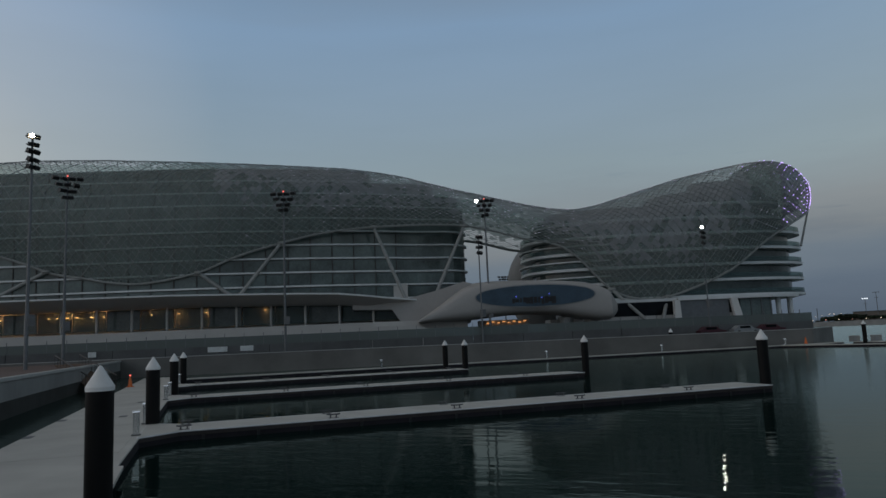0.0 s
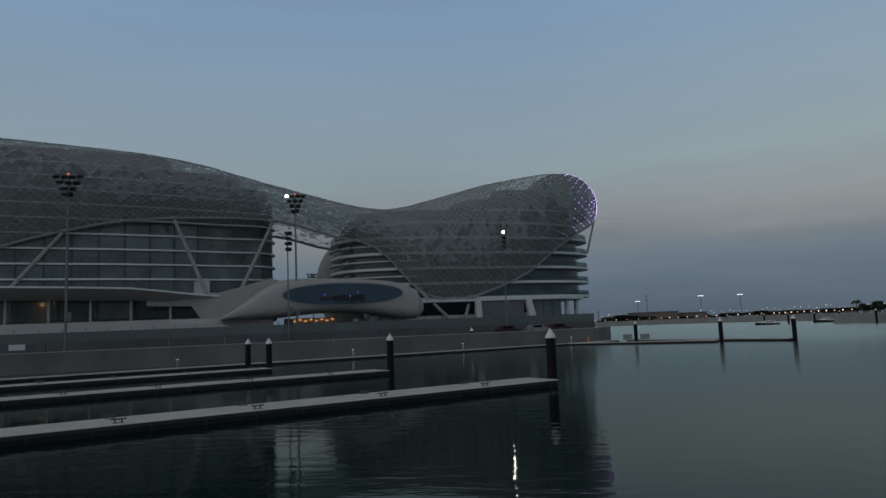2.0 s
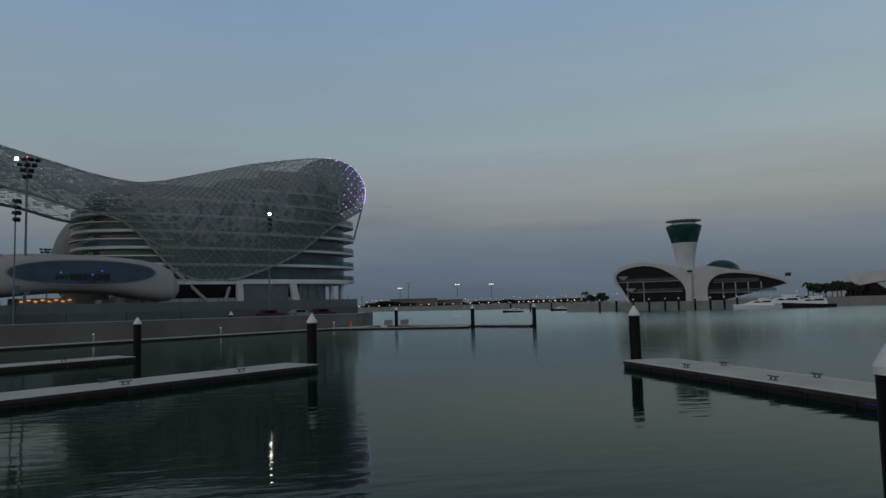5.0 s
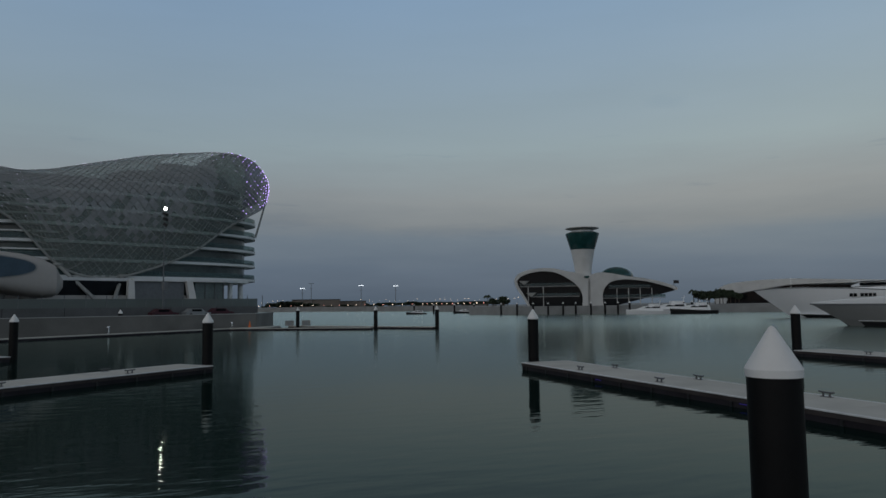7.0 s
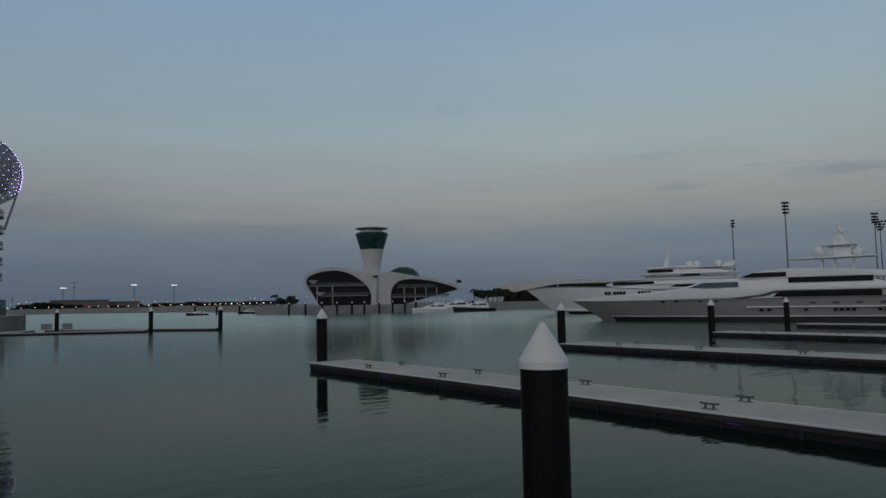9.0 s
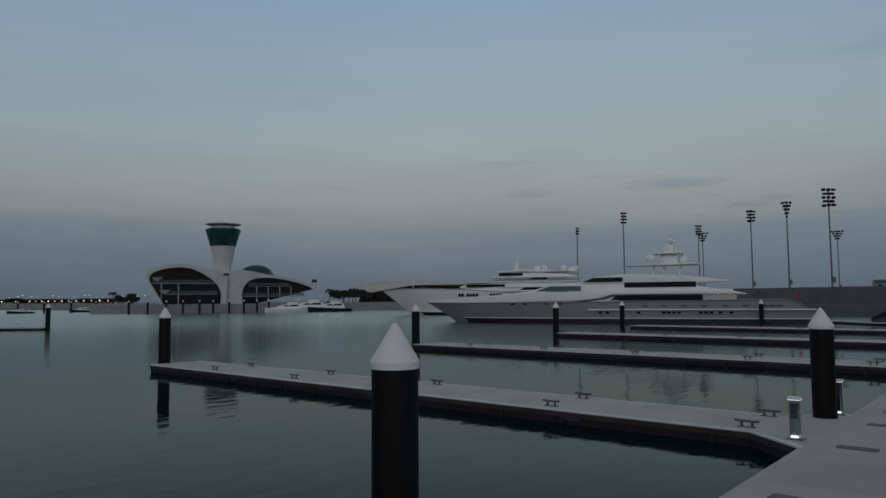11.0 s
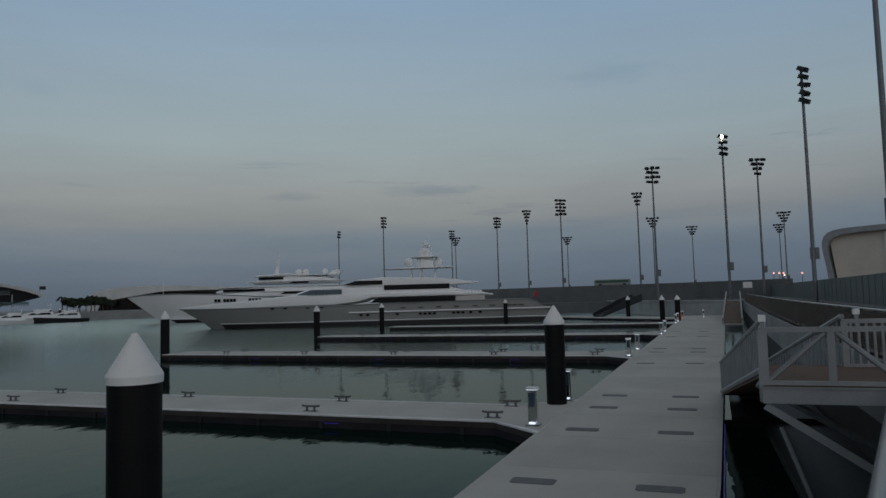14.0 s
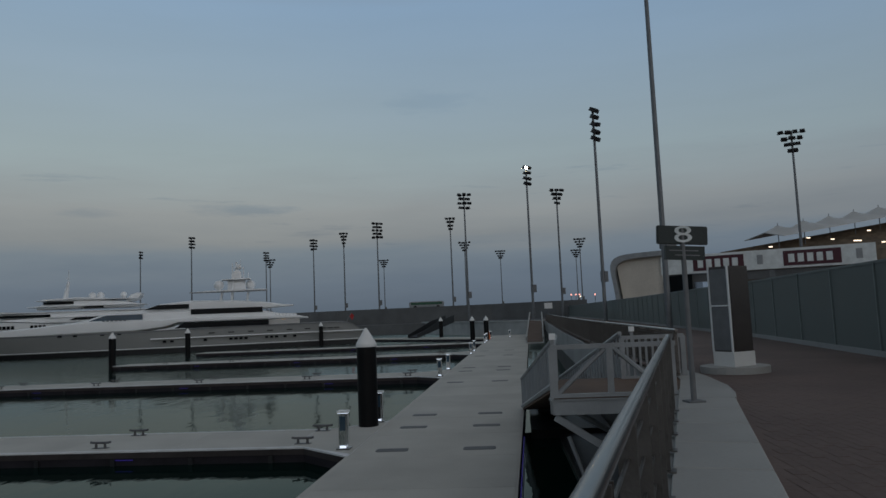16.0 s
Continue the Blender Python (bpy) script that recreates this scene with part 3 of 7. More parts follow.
for nm, z0, z1, mt in (("float", -0.3, 0.38, M_FLOAT), ("deck", 0.384, 0.5, M_DECK)):
    bm = bm_new()
    prism(bm, SH2, z0, z1)
    part(nm, bm, mt, outer)
endp = thing("pontoon_end", "pontoon across the far end of the basin", "pontoon", kind="structure")
SH3 = [(93, -3.2), (97.6, -3.4), (99.5, 3), (113, 20), (110, 22.5), (94, 4)]
for nm, z0, z1, mt in (("float", -0.3, 0.38, M_FLOAT), ("deck", 0.384, 0.498, M_DECK)):
    bm = bm_new()
    prism(bm, SH3, z0, z1)
    part(nm, bm, mt, endp)


# ---- piles ----
def make_pile():
    p = thing("mooring_pile", "black sleeved mooring pile with a white cone cap", "pile", "mooring piles")
    bm = bm_new()
    cyl(bm, (0, 0, -4), (0, 0, 2.94), 0.305, 0.305, 40)
    part("sleeve", bm, M_PILE, p, "black sleeve", True)
    bm = bm_new()
    cyl(bm, (0, 0, 2.915), (0, 0, 3.005), 0.318, 0.322, 40)
    ring = [[(r * math.cos(a), r * math.sin(a), z) for a in (i * math.tau / 40 for i in range(40))]
            for r, z in ((0.322, 3.005), (0.318, 3.02), (0.045, 3.475), (0.03, 3.495), (0.008, 3.503))]
    loft(bm, ring)
    part("cap", bm, M_CONE, p, "white cone cap", True)
    return p


PILES = [(6.68, 6.32), (19.9, 36.0), (40.0, 35.6), (60.3, 35.2), (80.7, 37.75), (21.65, 4.25),
         (89.0, 4.2), (86.0, 2.35), (104.0, 9.6),
         (-13.68, 12.67), (-24.28, 25.6), (-37.84, 42.12), (-49.8, 56.8),
         (2.38, 43.8), (-10.5, 60.8), (-24.75, 70.5), (-28.9, 75.6), (-6.0, 112.0), (38.9, 100.5), (30.6, 105.6), (21.2, 121.0),
         (101, 27)]
pile = None
for x, y in PILES:
    if pile is None:
        pile = make_pile()
        pile.matrix_basis = pose(x, y, 0)
    else:
        copy_thing(pile, pose(x, y, 0.2 if y > 85 else 0, 0, 0, (x * 37) % 360))


# ---- cleats, hatches, power pedestals ----
def make_cleat():
    c = thing("mooring_cleat", "dull grey metal mooring cleat bolted to the deck", "cleat", "mooring cleats")
    bm = bm_new()
    tube(bm, [(-0.30, 0, 0.17), (-0.24, 0, 0.155), (0, 0, 0.15), (0.24, 0, 0.155), (0.30, 0, 0.17)], 0.032, 8)
    part("horn", bm, M_CLEAT, c, smooth=True)
    for x in (-0.13, 0.13):
        bm = bm_new()
        cyl(bm, (x, 0, 0.012), (x, 0, 0.15), 0.042, 0.03, 10)
        part("foot", bm, M_CLEAT, c)
    bm = bm_new()
    box(bm, (0, 0, 0.008), (0.44, 0.16, 0.016))
    part("base_plate", bm, M_CLEAT, c)
    return c


cleat = make_cleat()
cleat.matrix_basis = pose(18.85, 5.5, 0.5, 0, 0, 89)
spots = []
for x, w in FING_A:
    for i, y in enumerate((5.5, 11.3, 17.7, 24.0, 30.1)):
        for side in (0.45, 2.5):
            if (x, y, side) != (18.4, 5.5, 0.45):
                spots.append((x + side + 0.0157 * (y - 4), y, 89))
for s in (33.9, 54.15, 71.2):
    for n in (-1.0, 5.2, 11.0, 17.5, 24.0):
        for side in (0.4, 2.4):
            q = dockb(s - side, n)
            spots.append((q[0], q[1], ROT_B + 90))
for x, y, r in spots:
    copy_thing(cleat, pose(x, y, 0.5, 0, 0, r))

bm = bm_new()
box(bm, (0, 0, 0.006), (0.38, 0.80, 0.012))
bmesh.ops.bevel(bm, geom=[e for e in bm.edges if abs(e.verts[0].co.z - e.verts[1].co.z) > 0.005], offset=0.04, segments=2, affect="EDGES")
hatch = solid("service_hatch", bm, M_HATCH, "dark grey service hatch set in the pontoon deck", "hatch", group="service hatches")
hatch.matrix_basis = pose(12.6, 2.96, 0.5)
for x in (17.6, 21.1, 23.6, 12.6, 34.5, 41.0, 43.5, 55.0, 62):
    for y in (2.95, 0.77):
        if (x, y) != (12.6, 2.95):
            copy_thing(hatch, pose(x, y + A_SL * (x - 13), 0.5))
for s in (33, 40, 50):
    for n in (-7.0, -4.2):
        q = dockb(s, n)
        copy_thing(hatch, pose(q[0], q[1], 0.5, 0, 0, ROT_B + 90))


def make_pedestal():
    p = thing("power_pedestal", "steel dockside power pedestal with a dark panel", "pedestal", "power pedestals")
    bm = bm_new()
    box(bm, (0, 0, 0.02), (0.34, 0.34, 0.04))
    part("base", bm, M_STEEL, p)
    bm = bm_new()
    box(bm, (0, 0, 0.48), (0.24, 0.24, 0.88))
    bmesh.ops.bevel(bm, geom=[e for e in bm.edges if abs(e.verts[0].co.z - e.verts[1].co.z) > 0.3], offset=0.05, segments=3, affect="EDGES")
    part("body", bm, M_CHROME, p, "polished steel body", smooth=True)
    bm = bm_new()
    box(bm, (-0.124, 0, 0.66), (0.012, 0.15, 0.36))
    part("panel", bm, M_BLUEGLASS, p, "dark socket panel")
    bm = bm_new()
    box(bm, (0, 0, 0.945), (0.30, 0.30, 0.05))
    bmesh.ops.bevel(bm, geom=bm.edges[:], offset=0.015, segments=2, affect="EDGES")
    part("cap", bm, M_CONE, p, "pale cap")
    bm = bm_new()
    box(bm, (0, 0, 0.915), (0.25, 0.25, 0.02))
    part("light", bm, M_PEDLIGHT, p, "small light under the cap")
    bm = bm_new()
    box(bm, (-0.13, 0, 0.075), (0.05, 0.16, 0.05))
    part("foot_light", bm, M_PEDLIGHT, p, "small light at the foot")
    return p


ped = make_pedestal()
ped.matrix_basis = pose(17.95, 4.15, 0.5)
for x, y, r in [(22.4, 4.05, 0), (38.2, 3.6, 0), (42.6, 3.5, 0), (58.2, 2.9, 0), (62.2, 2.8, 0), (79.2, 2.4, 0), (83.4, 2.3, 0), (95, -0.5, 0), (92, 2.0, 0),
                (*dockb(30.7, -2.75), ROT_B), (*dockb(35.1, -2.75), ROT_B), (*dockb(50.9, -2.75), ROT_B), (*dockb(55.4, -2.75), ROT_B), (*dockb(72.4, -2.75), ROT_B),
                (*dockb(84.6, 42.5), ROT_B), (*dockb(84.6, 60.5), ROT_B), (*dockb(84.6, 82.5), ROT_B), (*dockb(84.6, 20), ROT_B)]:
    copy_thing(ped, pose(x, y, 0.5, 0, 0, r))

for x, y in ((90.5, 2.2), dockb(72, -7.0), dockb(84.6, 86.5)):
    c = thing("traffic_cone", "orange plastic traffic cone on the pontoon", "cone", "traffic cones")
    c.matrix_basis = pose(x, y, 0.5)
    bm = bm_new()
    box(bm, (0, 0, 0.03), (0.5, 0.5, 0.06))
    part("base", bm, M_ORANGE, c)
    bm = bm_new()
    cyl(bm, (0, 0, 0.06), (0, 0, 1.0), 0.22, 0.06, 14)
    part("body", bm, M_ORANGE, c, smooth=True)
    if y > 20 and y < 100:
        bm = bm_new()
        ball(bm, (0, 0, 1.06), 0.09)
        part("warning_lamp", bm, M_REDLED, c, "red warning lamp")


# ---- railing by the camera ----
def railing(a, b, z, height, n, bars=0.0, name="railing"):
    a, b = Vector(a), Vector(b)
    d = (b - a)
    ang = math.degrees(math.atan2(d.y, d.x))
    r = thing(name, "steel promenade railing with slim uprights and a round handrail", "railing")
    r.matrix_basis = pose(a.x, a.y, z, 0, 0, ang)
    L = d.length
    bm = bm_new()
    tube(bm, [(0, 0, height), (L * 0.5, 0, height), (L, 0, height)], 0.032, 14)
    part("handrail", bm, M_STEEL, r, "round steel handrail", True)
    bm = bm_new()
    for i, hh in enumerate((0.15, 0.32, 0.49, 0.66, 0.83)):
        tube(bm, [(0, 0, hh), (L, 0, hh)], 0.008, 6)
    part("cable", bm, M_RAIL, r)
    bm = bm_new()
    box(bm, (0, 0, height / 2), (0.012, 0.07, height - 0.03))
    box(bm, (0.04, 0, height / 2), (0.012, 0.07, height - 0.03))
    box(bm, (0.02, 0, 0.006), (0.14, 0.16, 0.012))
    me = mesh_of("post", bm, M_RAIL)
    for i in range(n):
        shared("post", me, r, pose(0.1 + (L - 0.2) * i / (n - 1), 0, 0))
    if bars:
        bm = bm_new()
        k = 0.2
        while k < L:
            box(bm, (k, 0, height * 0.52), (0.012, 0.05, height * 0.86))
            k += bars
        box(bm, (L / 2, 0, 0.09), (L, 0.04, 0.03))
        part("bar_infill", bm, M_RAIL, r, "slim upright bars")
    return r


rp0, rp1 = Vector((-3.5, 0.97)), Vector((9.7, -2.28))
railing(rp0, rp1, 2.42, 0.97, 16)
railing((14.2, -3.45), (30, -3.62), 2.38, 0.93, 12, 0.2)
railing((30, -3.62), (47, -4.05), 2.38, 0.93, 12, 0.2)
railing((47, -4.05), (103, -5.95), 2.38, 0.93, 30, 0.3)


# ---- gangway landing and gangway ----
def truss_panel(bm, a, b, z0, z1, posts=3, r=0.035):
    a, b = Vector(a), Vector(b)
    ang = math.degrees(math.atan2((b - a).y, (b - a).x))
    L = (b - a).length
    mid = (a + b) / 2
    box(bm, (mid.x, mid.y, z1), (L + 0.05, 0.07, 0.075), ang)
    box(bm, (mid.x, mid.y, z0 + 0.03), (L, 0.07, 0.06), ang)
    for i in range(posts):
        p = a + (b - a) * i / (posts - 1)
        box(bm, (p.x, p.y, (z0 + z1) / 2), (0.10, 0.05, z1 - z0 - 0.01), ang)


landing = thing("gangway_landing", "grey steel gangway landing with braced guard rails", "landing")
bm = bm_new()
prism(bm, [(11.6, -0.84), (11.6, -3.0), (14.6, -3.75), (14.6, -1.05)][::-1], 2.32, 2.392)
part("floor", bm, M_PLANK, landing, "brown deck boards")
bm = bm_new()
box(bm, (11.57, -1.90, 2.235), (0.1, 2.18, 0.22))
box(bm, (13.13, -0.93, 2.235), (3.0, 0.1, 0.215), -4)
box(bm, (11.55, -1.90, 2.36), (0.12, 2.2, 0.018))
part("frame", bm, M_GREYPAINT, landing)
for nm, z, h in (("top_rail", 3.2, 0.075), ("bottom_rail", 2.42, 0.06)):
    bm = bm_new()
    box(bm, (11.6, -1.81, z), (0.07, 1.99, h))
    part(nm, bm, M_GREYPAINT, landing)
for y, w in ((-0.85, 0.13), (-1.76, 0.10), (-2.74, 0.10)):
    bm = bm_new()
    box(bm, (11.6, y, 2.79), (0.05 if w < 0.12 else 0.12, w, 0.80))
    part("post", bm, M_GREYPAINT, landing)
for ya, za, yb, zb in ((-0.92, 2.46, -1.68, 3.15), (-1.84, 3.15, -2.60, 2.46)):
    bm = bm_new()
    cyl(bm, (11.6, ya, za), (11.6, yb, zb), 0.04, 0.04, 6)
    part("diagonal", bm, M_GREYPAINT, landing)
bm = bm_new()
truss_panel(bm, (14.3, -2.4), (14.4, -3.6), 2.38, 3.2, 2)
part("back_rail", bm, M_GREYPAINT, landing)
for k in range(9):
    bm = bm_new()
    box(bm, (14.31 + 0.01 * k, -2.5 - 0.125 * k, 2.79), (0.05, 0.04, 0.8))
    part("baluster", bm, M_GREYPAINT, landing)
bm = bm_new()
box(bm, (11.62, -1.9, 1.40), (0.09, 2.5, 0.11), 0, 33.0)
part("strut", bm, M_GREYPAINT, landing)
bm = bm_new()
cyl(bm, (11.9, -1.07, 1.72), (11.9, -1.58, 0.2), 0.035, 0.035, 6)
part("brace", bm, M_GREYPAINT, landing)
bm = bm_new()
cyl(bm, (13.9, -0.9, 2.12), (13.9, -3.3, 0.7), 0.06, 0.06, 8)
part("strut", bm, M_GREYPAINT, landing)
for x, y in ((11.75, -0.87), (14.3, -2.6)):
    bm = bm_new()
    box(bm, (x, y, 3.2), (0.06, 0.06, 0.24))
    part("lamp_post", bm, M_GREYPAINT, landing)
    bm = bm_new()
    box(bm, (x, y, 3.37), (0.10, 0.10, 0.10))
    part("post_lamp", bm, M_CONE, landing, "white post cap")

gang = thing("gangway", "grey aluminium gangway sloping down to the pontoon", "gangway")
GA, GB = Vector((14.4, -1.1, 2.36)), Vector((24.3, -0.55, 0.60))
gd = GB - GA
side = Vector((gd.y, -gd.x, 0)).normalized()
bm = bm_new()
loft(bm, [[p, p + side * 1.3, p + side * 1.3 + Vector((0, 0, -0.12)), p + Vector((0, 0, -0.12))] for p in (GA, GB)])
part("floor", bm, M_PLANK, gang, "ribbed brown walking surface")
for off in (0.0, 1.3):
    bm = bm_new()
    q = side * off
    up = Vector((0, 0, 0.92))
    tube(bm, [GA + q + up, GB + q + up], 0.05, 6)
    tube(bm, [GA + q, GB + q], 0.07, 6)
    n = 26
    for i in range(n + 1):
        p = GA + q + gd * (i / n)
        cyl(bm, p, p + up, 0.022, 0.022, 4)
    part("side_rail", bm, M_GREYPAINT, gang)
# first rail length of the landing's water side
bm = bm_new()
tube(bm, [(11.6, -0.85, 3.2), (14.4, -1.1, 3.27)], 0.045, 6)
part("water_rail", bm, M_GREYPAINT, landing)
for i in range(10):
    x = 11.75 + i * 0.28
    bm = bm_new()
    cyl(bm, (x, -0.85 - 0.09 * (x - 11.6), 2.38), (x, -0.85 - 0.09 * (x - 11.6), 3.22), 0.02, 0.02, 5)
    part("baluster", bm, M_GREYPAINT, landing)

gfloat = thing("gangway_float", "float at the gangway's lower end, blackened for the shade there", "pontoon")
# added black sheet, darkens the gap under the landing where shade lies
bm = bm_new()
prism(bm, [(9.0, -1.35), (9.0, -2.1), (14.0, -3.3), (20.9, -3.3), (20.9, -1.5), (14.0, -1.55)][::-1], -0.3, 0.22)
part("fender", bm, M_PILE, gfloat, "added black sheet for the shaded gap along the wall foot")
# float in pile black, so its colour holds the shade under the gangway
bm = bm_new()
prism(bm, [(21.0, -0.7), (21.0, -3.0), (27.5, -3.1), (27.5, -0.85)][::-1], -0.3, 0.36)
part("float", bm, M_PILE, gfloat)
for a, b in (((7.6, 0.06), (13.0, -0.22)), ((13.0, -0.22), (20.0, -0.47))):
    a, b = Vector(a), Vector(b)
    c = (a + b) / 2
    bm = bm_new()
    box(bm, (c.x, c.y, 0.32), ((b - a).length, 0.02, 0.02), math.degrees(math.atan2(b.y - a.y, b.x - a.x)))
    part("led_strip", bm, M_VIOLETDIM, dock, "dim violet light strip under the dock edge")
bm = bm_new()
box(bm, (24.9, -1.9, 0.46), (1.6, 1.7, 0.07))
part("step_plate", bm, M_HATCH, gfloat)

ramp = thing("gangway_far", "distant brown gangway with pale side rails", "gangway")
RA, RB = Vector((105.6, -5.45, 2.5)), Vector((73, -3.85, 0.6))
gd = RB - RA
side = Vector((gd.y, -gd.x, 0)).normalized()
bm = bm_new()
loft(bm, [[p, p + side * 1.75, p + side * 1.75 + Vector((0, 0, -0.15)), p + Vector((0, 0, -0.15))] for p in (RA, RB)])
part("floor", bm, M_PLANK, ramp)
for off in (0.0, 1.75):
    bm = bm_new()
    up = Vector((0, 0, 1.15))
    tube(bm, [RA + side * off + up, RB + side * off + Vector((0, 0, 0.5)), RB + side * off], 0.09, 6)
    part("side_rail", bm, M_COPING, ramp, "pale side rail")
    for i in range(24):
        bm = bm_new()
        p = RB + side * off - gd * (i / 24)
        cyl(bm, p, p + Vector((0, 0, 0.5 + 0.65 * i / 24)), 0.035, 0.035, 4)
        part("baluster", bm, M_PLANK, ramp)
bm = bm_new()
box(bm, (72.95, -3.0, 0.56), (0.2, 1.75, 0.14), -3)
part("sill", bm, M_COPING, ramp, "pale lower sill")
dark_ramp = thing("gangway_dark", "dark covered gangway sloping down at the basin's end", "gangway")
RA, RB = Vector((118.0, 8.6, 2.75)), Vector((104.5, 13.2, 0.7))
gd = RB - RA
side = Vector((gd.y, -gd.x, 0)).normalized()
bm = bm_new()
loft(bm, [[p, p + side * 1.6, p + side * 1.6 + Vector((0, 0, -0.2)), p + Vector((0, 0, -0.2))] for p in (RA, RB)])
part("floor", bm, M_BLACK, dark_ramp)
for off in (0.0, 1.6):
    bm = bm_new()
    loft(bm, [[p + side * off, p + side * (off + 0.06), p + side * (off + 0.06) + Vector((0, 0, h)), p + side * off + Vector((0, 0, h))] for p, h in ((RA, 1.0), (RA + gd * 0.4, 1.0), (RB, 0.35))])
    part("side_panel", bm, M_BLACK, dark_ramp, "dark side panel")
# quay at the basin's end
EQ = [(103.6, -5.6), (106.0, -3.2), (116, 4), (134, 12), (152, 18)]
bm = bm_new()
prism(bm, [(103.7, -6.2)] + [(x + 0.1, y) for x, y in EQ] + [(152, -40), (103.7, -40)], -2.0, 2.33)
solid("ground_basin_end", bm, M_ASPH, "dark paved ground at the end of the basin", "ground", "structure")
bm = bm_new()
for a, b in zip(EQ, EQ[1:]):
    d, c = Vector(b) - Vector(a), (Vector(a) + Vector(b)) / 2
    box(bm, (c.x, c.y, 0.15), (d.length + 0.1, 0.4, 4.3), math.degrees(math.atan2(d.y, d.x)))
eq = solid("quay_wall_end", bm, M_COPING, "pale weathered concrete quay wall at the basin's end", "quay wall", "structure")
bm = bm_new()
for a, b in zip(EQ, EQ[1:]):
    d, c = Vector(b) - Vector(a), (Vector(a) + Vector(b)) / 2
    box(bm, (c.x, c.y, 2.41), (d.length + 0.1, 0.7, 0.2), math.degrees(math.atan2(d.y, d.x)))
part("coping", bm, M_COPING, eq)
nb = thing("notice_board", "small white notice board on a thin post", "sign")
bm = bm_new()
cyl(bm, (107.5, -6.6, 2.33), (107.5, -6.6, 4.9), 0.05, 0.05, 8)
part("post", bm, M_MAST, nb)
bm = bm_new()
box(bm, (107.4, -6.6, 4.55), (0.06, 1.2, 0.85))
part("board", bm, M_CONE, nb, "white board")
rampb = thing("gangway_ramp", "dark gangway ramp beside the quay wall", "gangway")
ra, rb = dockb(86, -13.5), dockb(74, -8.4)
RA, RB = Vector((*ra, 2.7)), Vector((*rb, 0.6))
gd = RB - RA
side = Vector((gd.y, -gd.x, 0)).normalized()
bm = bm_new()
loft(bm, [[p, p + side * 2.4, p + side * 2.4 + Vector((0, 0, -0.15)), p + Vector((0, 0, -0.15))] for p in (RA, RB)])
part("floor", bm, M_PLANK, rampb)
for off in (0.0, 2.4):
    bm = bm_new()
    tube(bm, [RA + side * off + Vector((0, 0, 1)), RB + side * off + Vector((0, 0, 1))], 0.06, 6)
    for i in range(12):
        p = RA + side * off + gd * (i / 11)
        cyl(bm, p, p + Vector((0, 0, 1)), 0.03, 0.03, 4)
    part("side_rail", bm, M_BROWN, rampb)

# ---- sign, kiosk, mesh fence ----
sign = thing("berth_sign", "dark berth sign with a white numeral on a slim post", "sign")
sign.matrix_basis = pose(10.4, -2.74, 2.42, 0, 0, 12)
bm = bm_new()
cyl(bm, (0, 0, 0), (0, 0, 2.5), 0.04, 0.035, 12)
box(bm, (0, 0, 0.012), (0.24, 0.24, 0.024))
part("post", bm, M_HATCH, sign, smooth=True)
bm = bm_new()
box(bm, (0, 0, 2.39), (0.06, 0.77, 0.27), 0, 3)
bmesh.ops.bevel(bm, geom=bm.edges[:], offset=0.012, segments=2, affect="EDGES")
board = part("number_board", bm, M_SIGN, sign, "dark board")
bm = bm_new()
box(bm, (0.0, -0.02, 2.13), (0.05, 0.60, 0.2), 0, 3)
part("name_board", bm, M_SIGN, sign, "dark board with small writing")
for dy, dz, wd in ((0.02, 2.165, 0.44), (-0.03, 2.095, 0.38)):
    bm = bm_new()
    box(bm, (-0.028, dy - 0.02, dz), (0.006, wd, 0.014), 0, 3)
    part("writing_bar", bm, M_MAST, sign)
fc = bpy.data.curves.new("numeral", "FONT")
fc.body, fc.size, fc.extrude, fc.align_x, fc.align_y = "8", 0.36, 0.004, "CENTER", "CENTER"
fc.materials.append(M_SIGNW)
num = new("numeral", fc)
num.parent = sign
num.matrix_basis = pose(-0.036, 0.0, 2.39, 90, 0, -90) @ Matrix.Diagonal((1.7, 0.95, 1, 1))

kiosk = thing("information_kiosk", "tall dark information pillar with glazed panels and white base", "kiosk")
kiosk.matrix_basis = pose(15.05, -4.78, 2.38, 0, 0, 28) @ Matrix.Diagonal((0.94, 0.94, 0.98, 1))
bm = bm_new()
prism(bm, [(0.72 * math.cos(a), 0.72 * math.sin(a)) for a in (i * math.tau / 24 for i in range(24))], 0, 0.14)
part("plinth", bm, M_KERB, kiosk, "round concrete plinth")
bm = bm_new()
box(bm, (0, 0, 0.26), (0.60, 0.60, 0.36))
part("base", bm, M_WHITE, kiosk, "white base")
bm = bm_new()
box(bm, (0, 0, 1.33), (0.58, 0.58, 1.78))
bmesh.ops.bevel(bm, geom=bm.edges[:], offset=0.015, segments=2, affect="EDGES")
part("body", bm, M_BROWN, kiosk, "dark brown body")
for z, h in ((0.92, 0.9), (1.80, 0.74)):
    bm = bm_new()
    box(bm, (0, 0.295, z), (0.50, 0.014, h))
    part("panel", bm, M_HATCH, kiosk, "dark glass panel")
bm = bm_new()
box(bm, (-0.294, 0, 1.34), (0.014, 0.50, 1.66))
part("panel", bm, M_BROWN, kiosk, "dark brown panel")
for x in (-0.275, 0.275):
    bm = bm_new()
    box(bm, (x, 0.30, 1.33), (0.04, 0.03, 1.8))
    part("frame", bm, M_SLAB, kiosk, "pale frame bar")
bm = bm_new()
box(bm, (0, 0.30, 1.40), (0.51, 0.026, 0.035))
part("frame", bm, M_SLAB, kiosk, "pale frame bar")

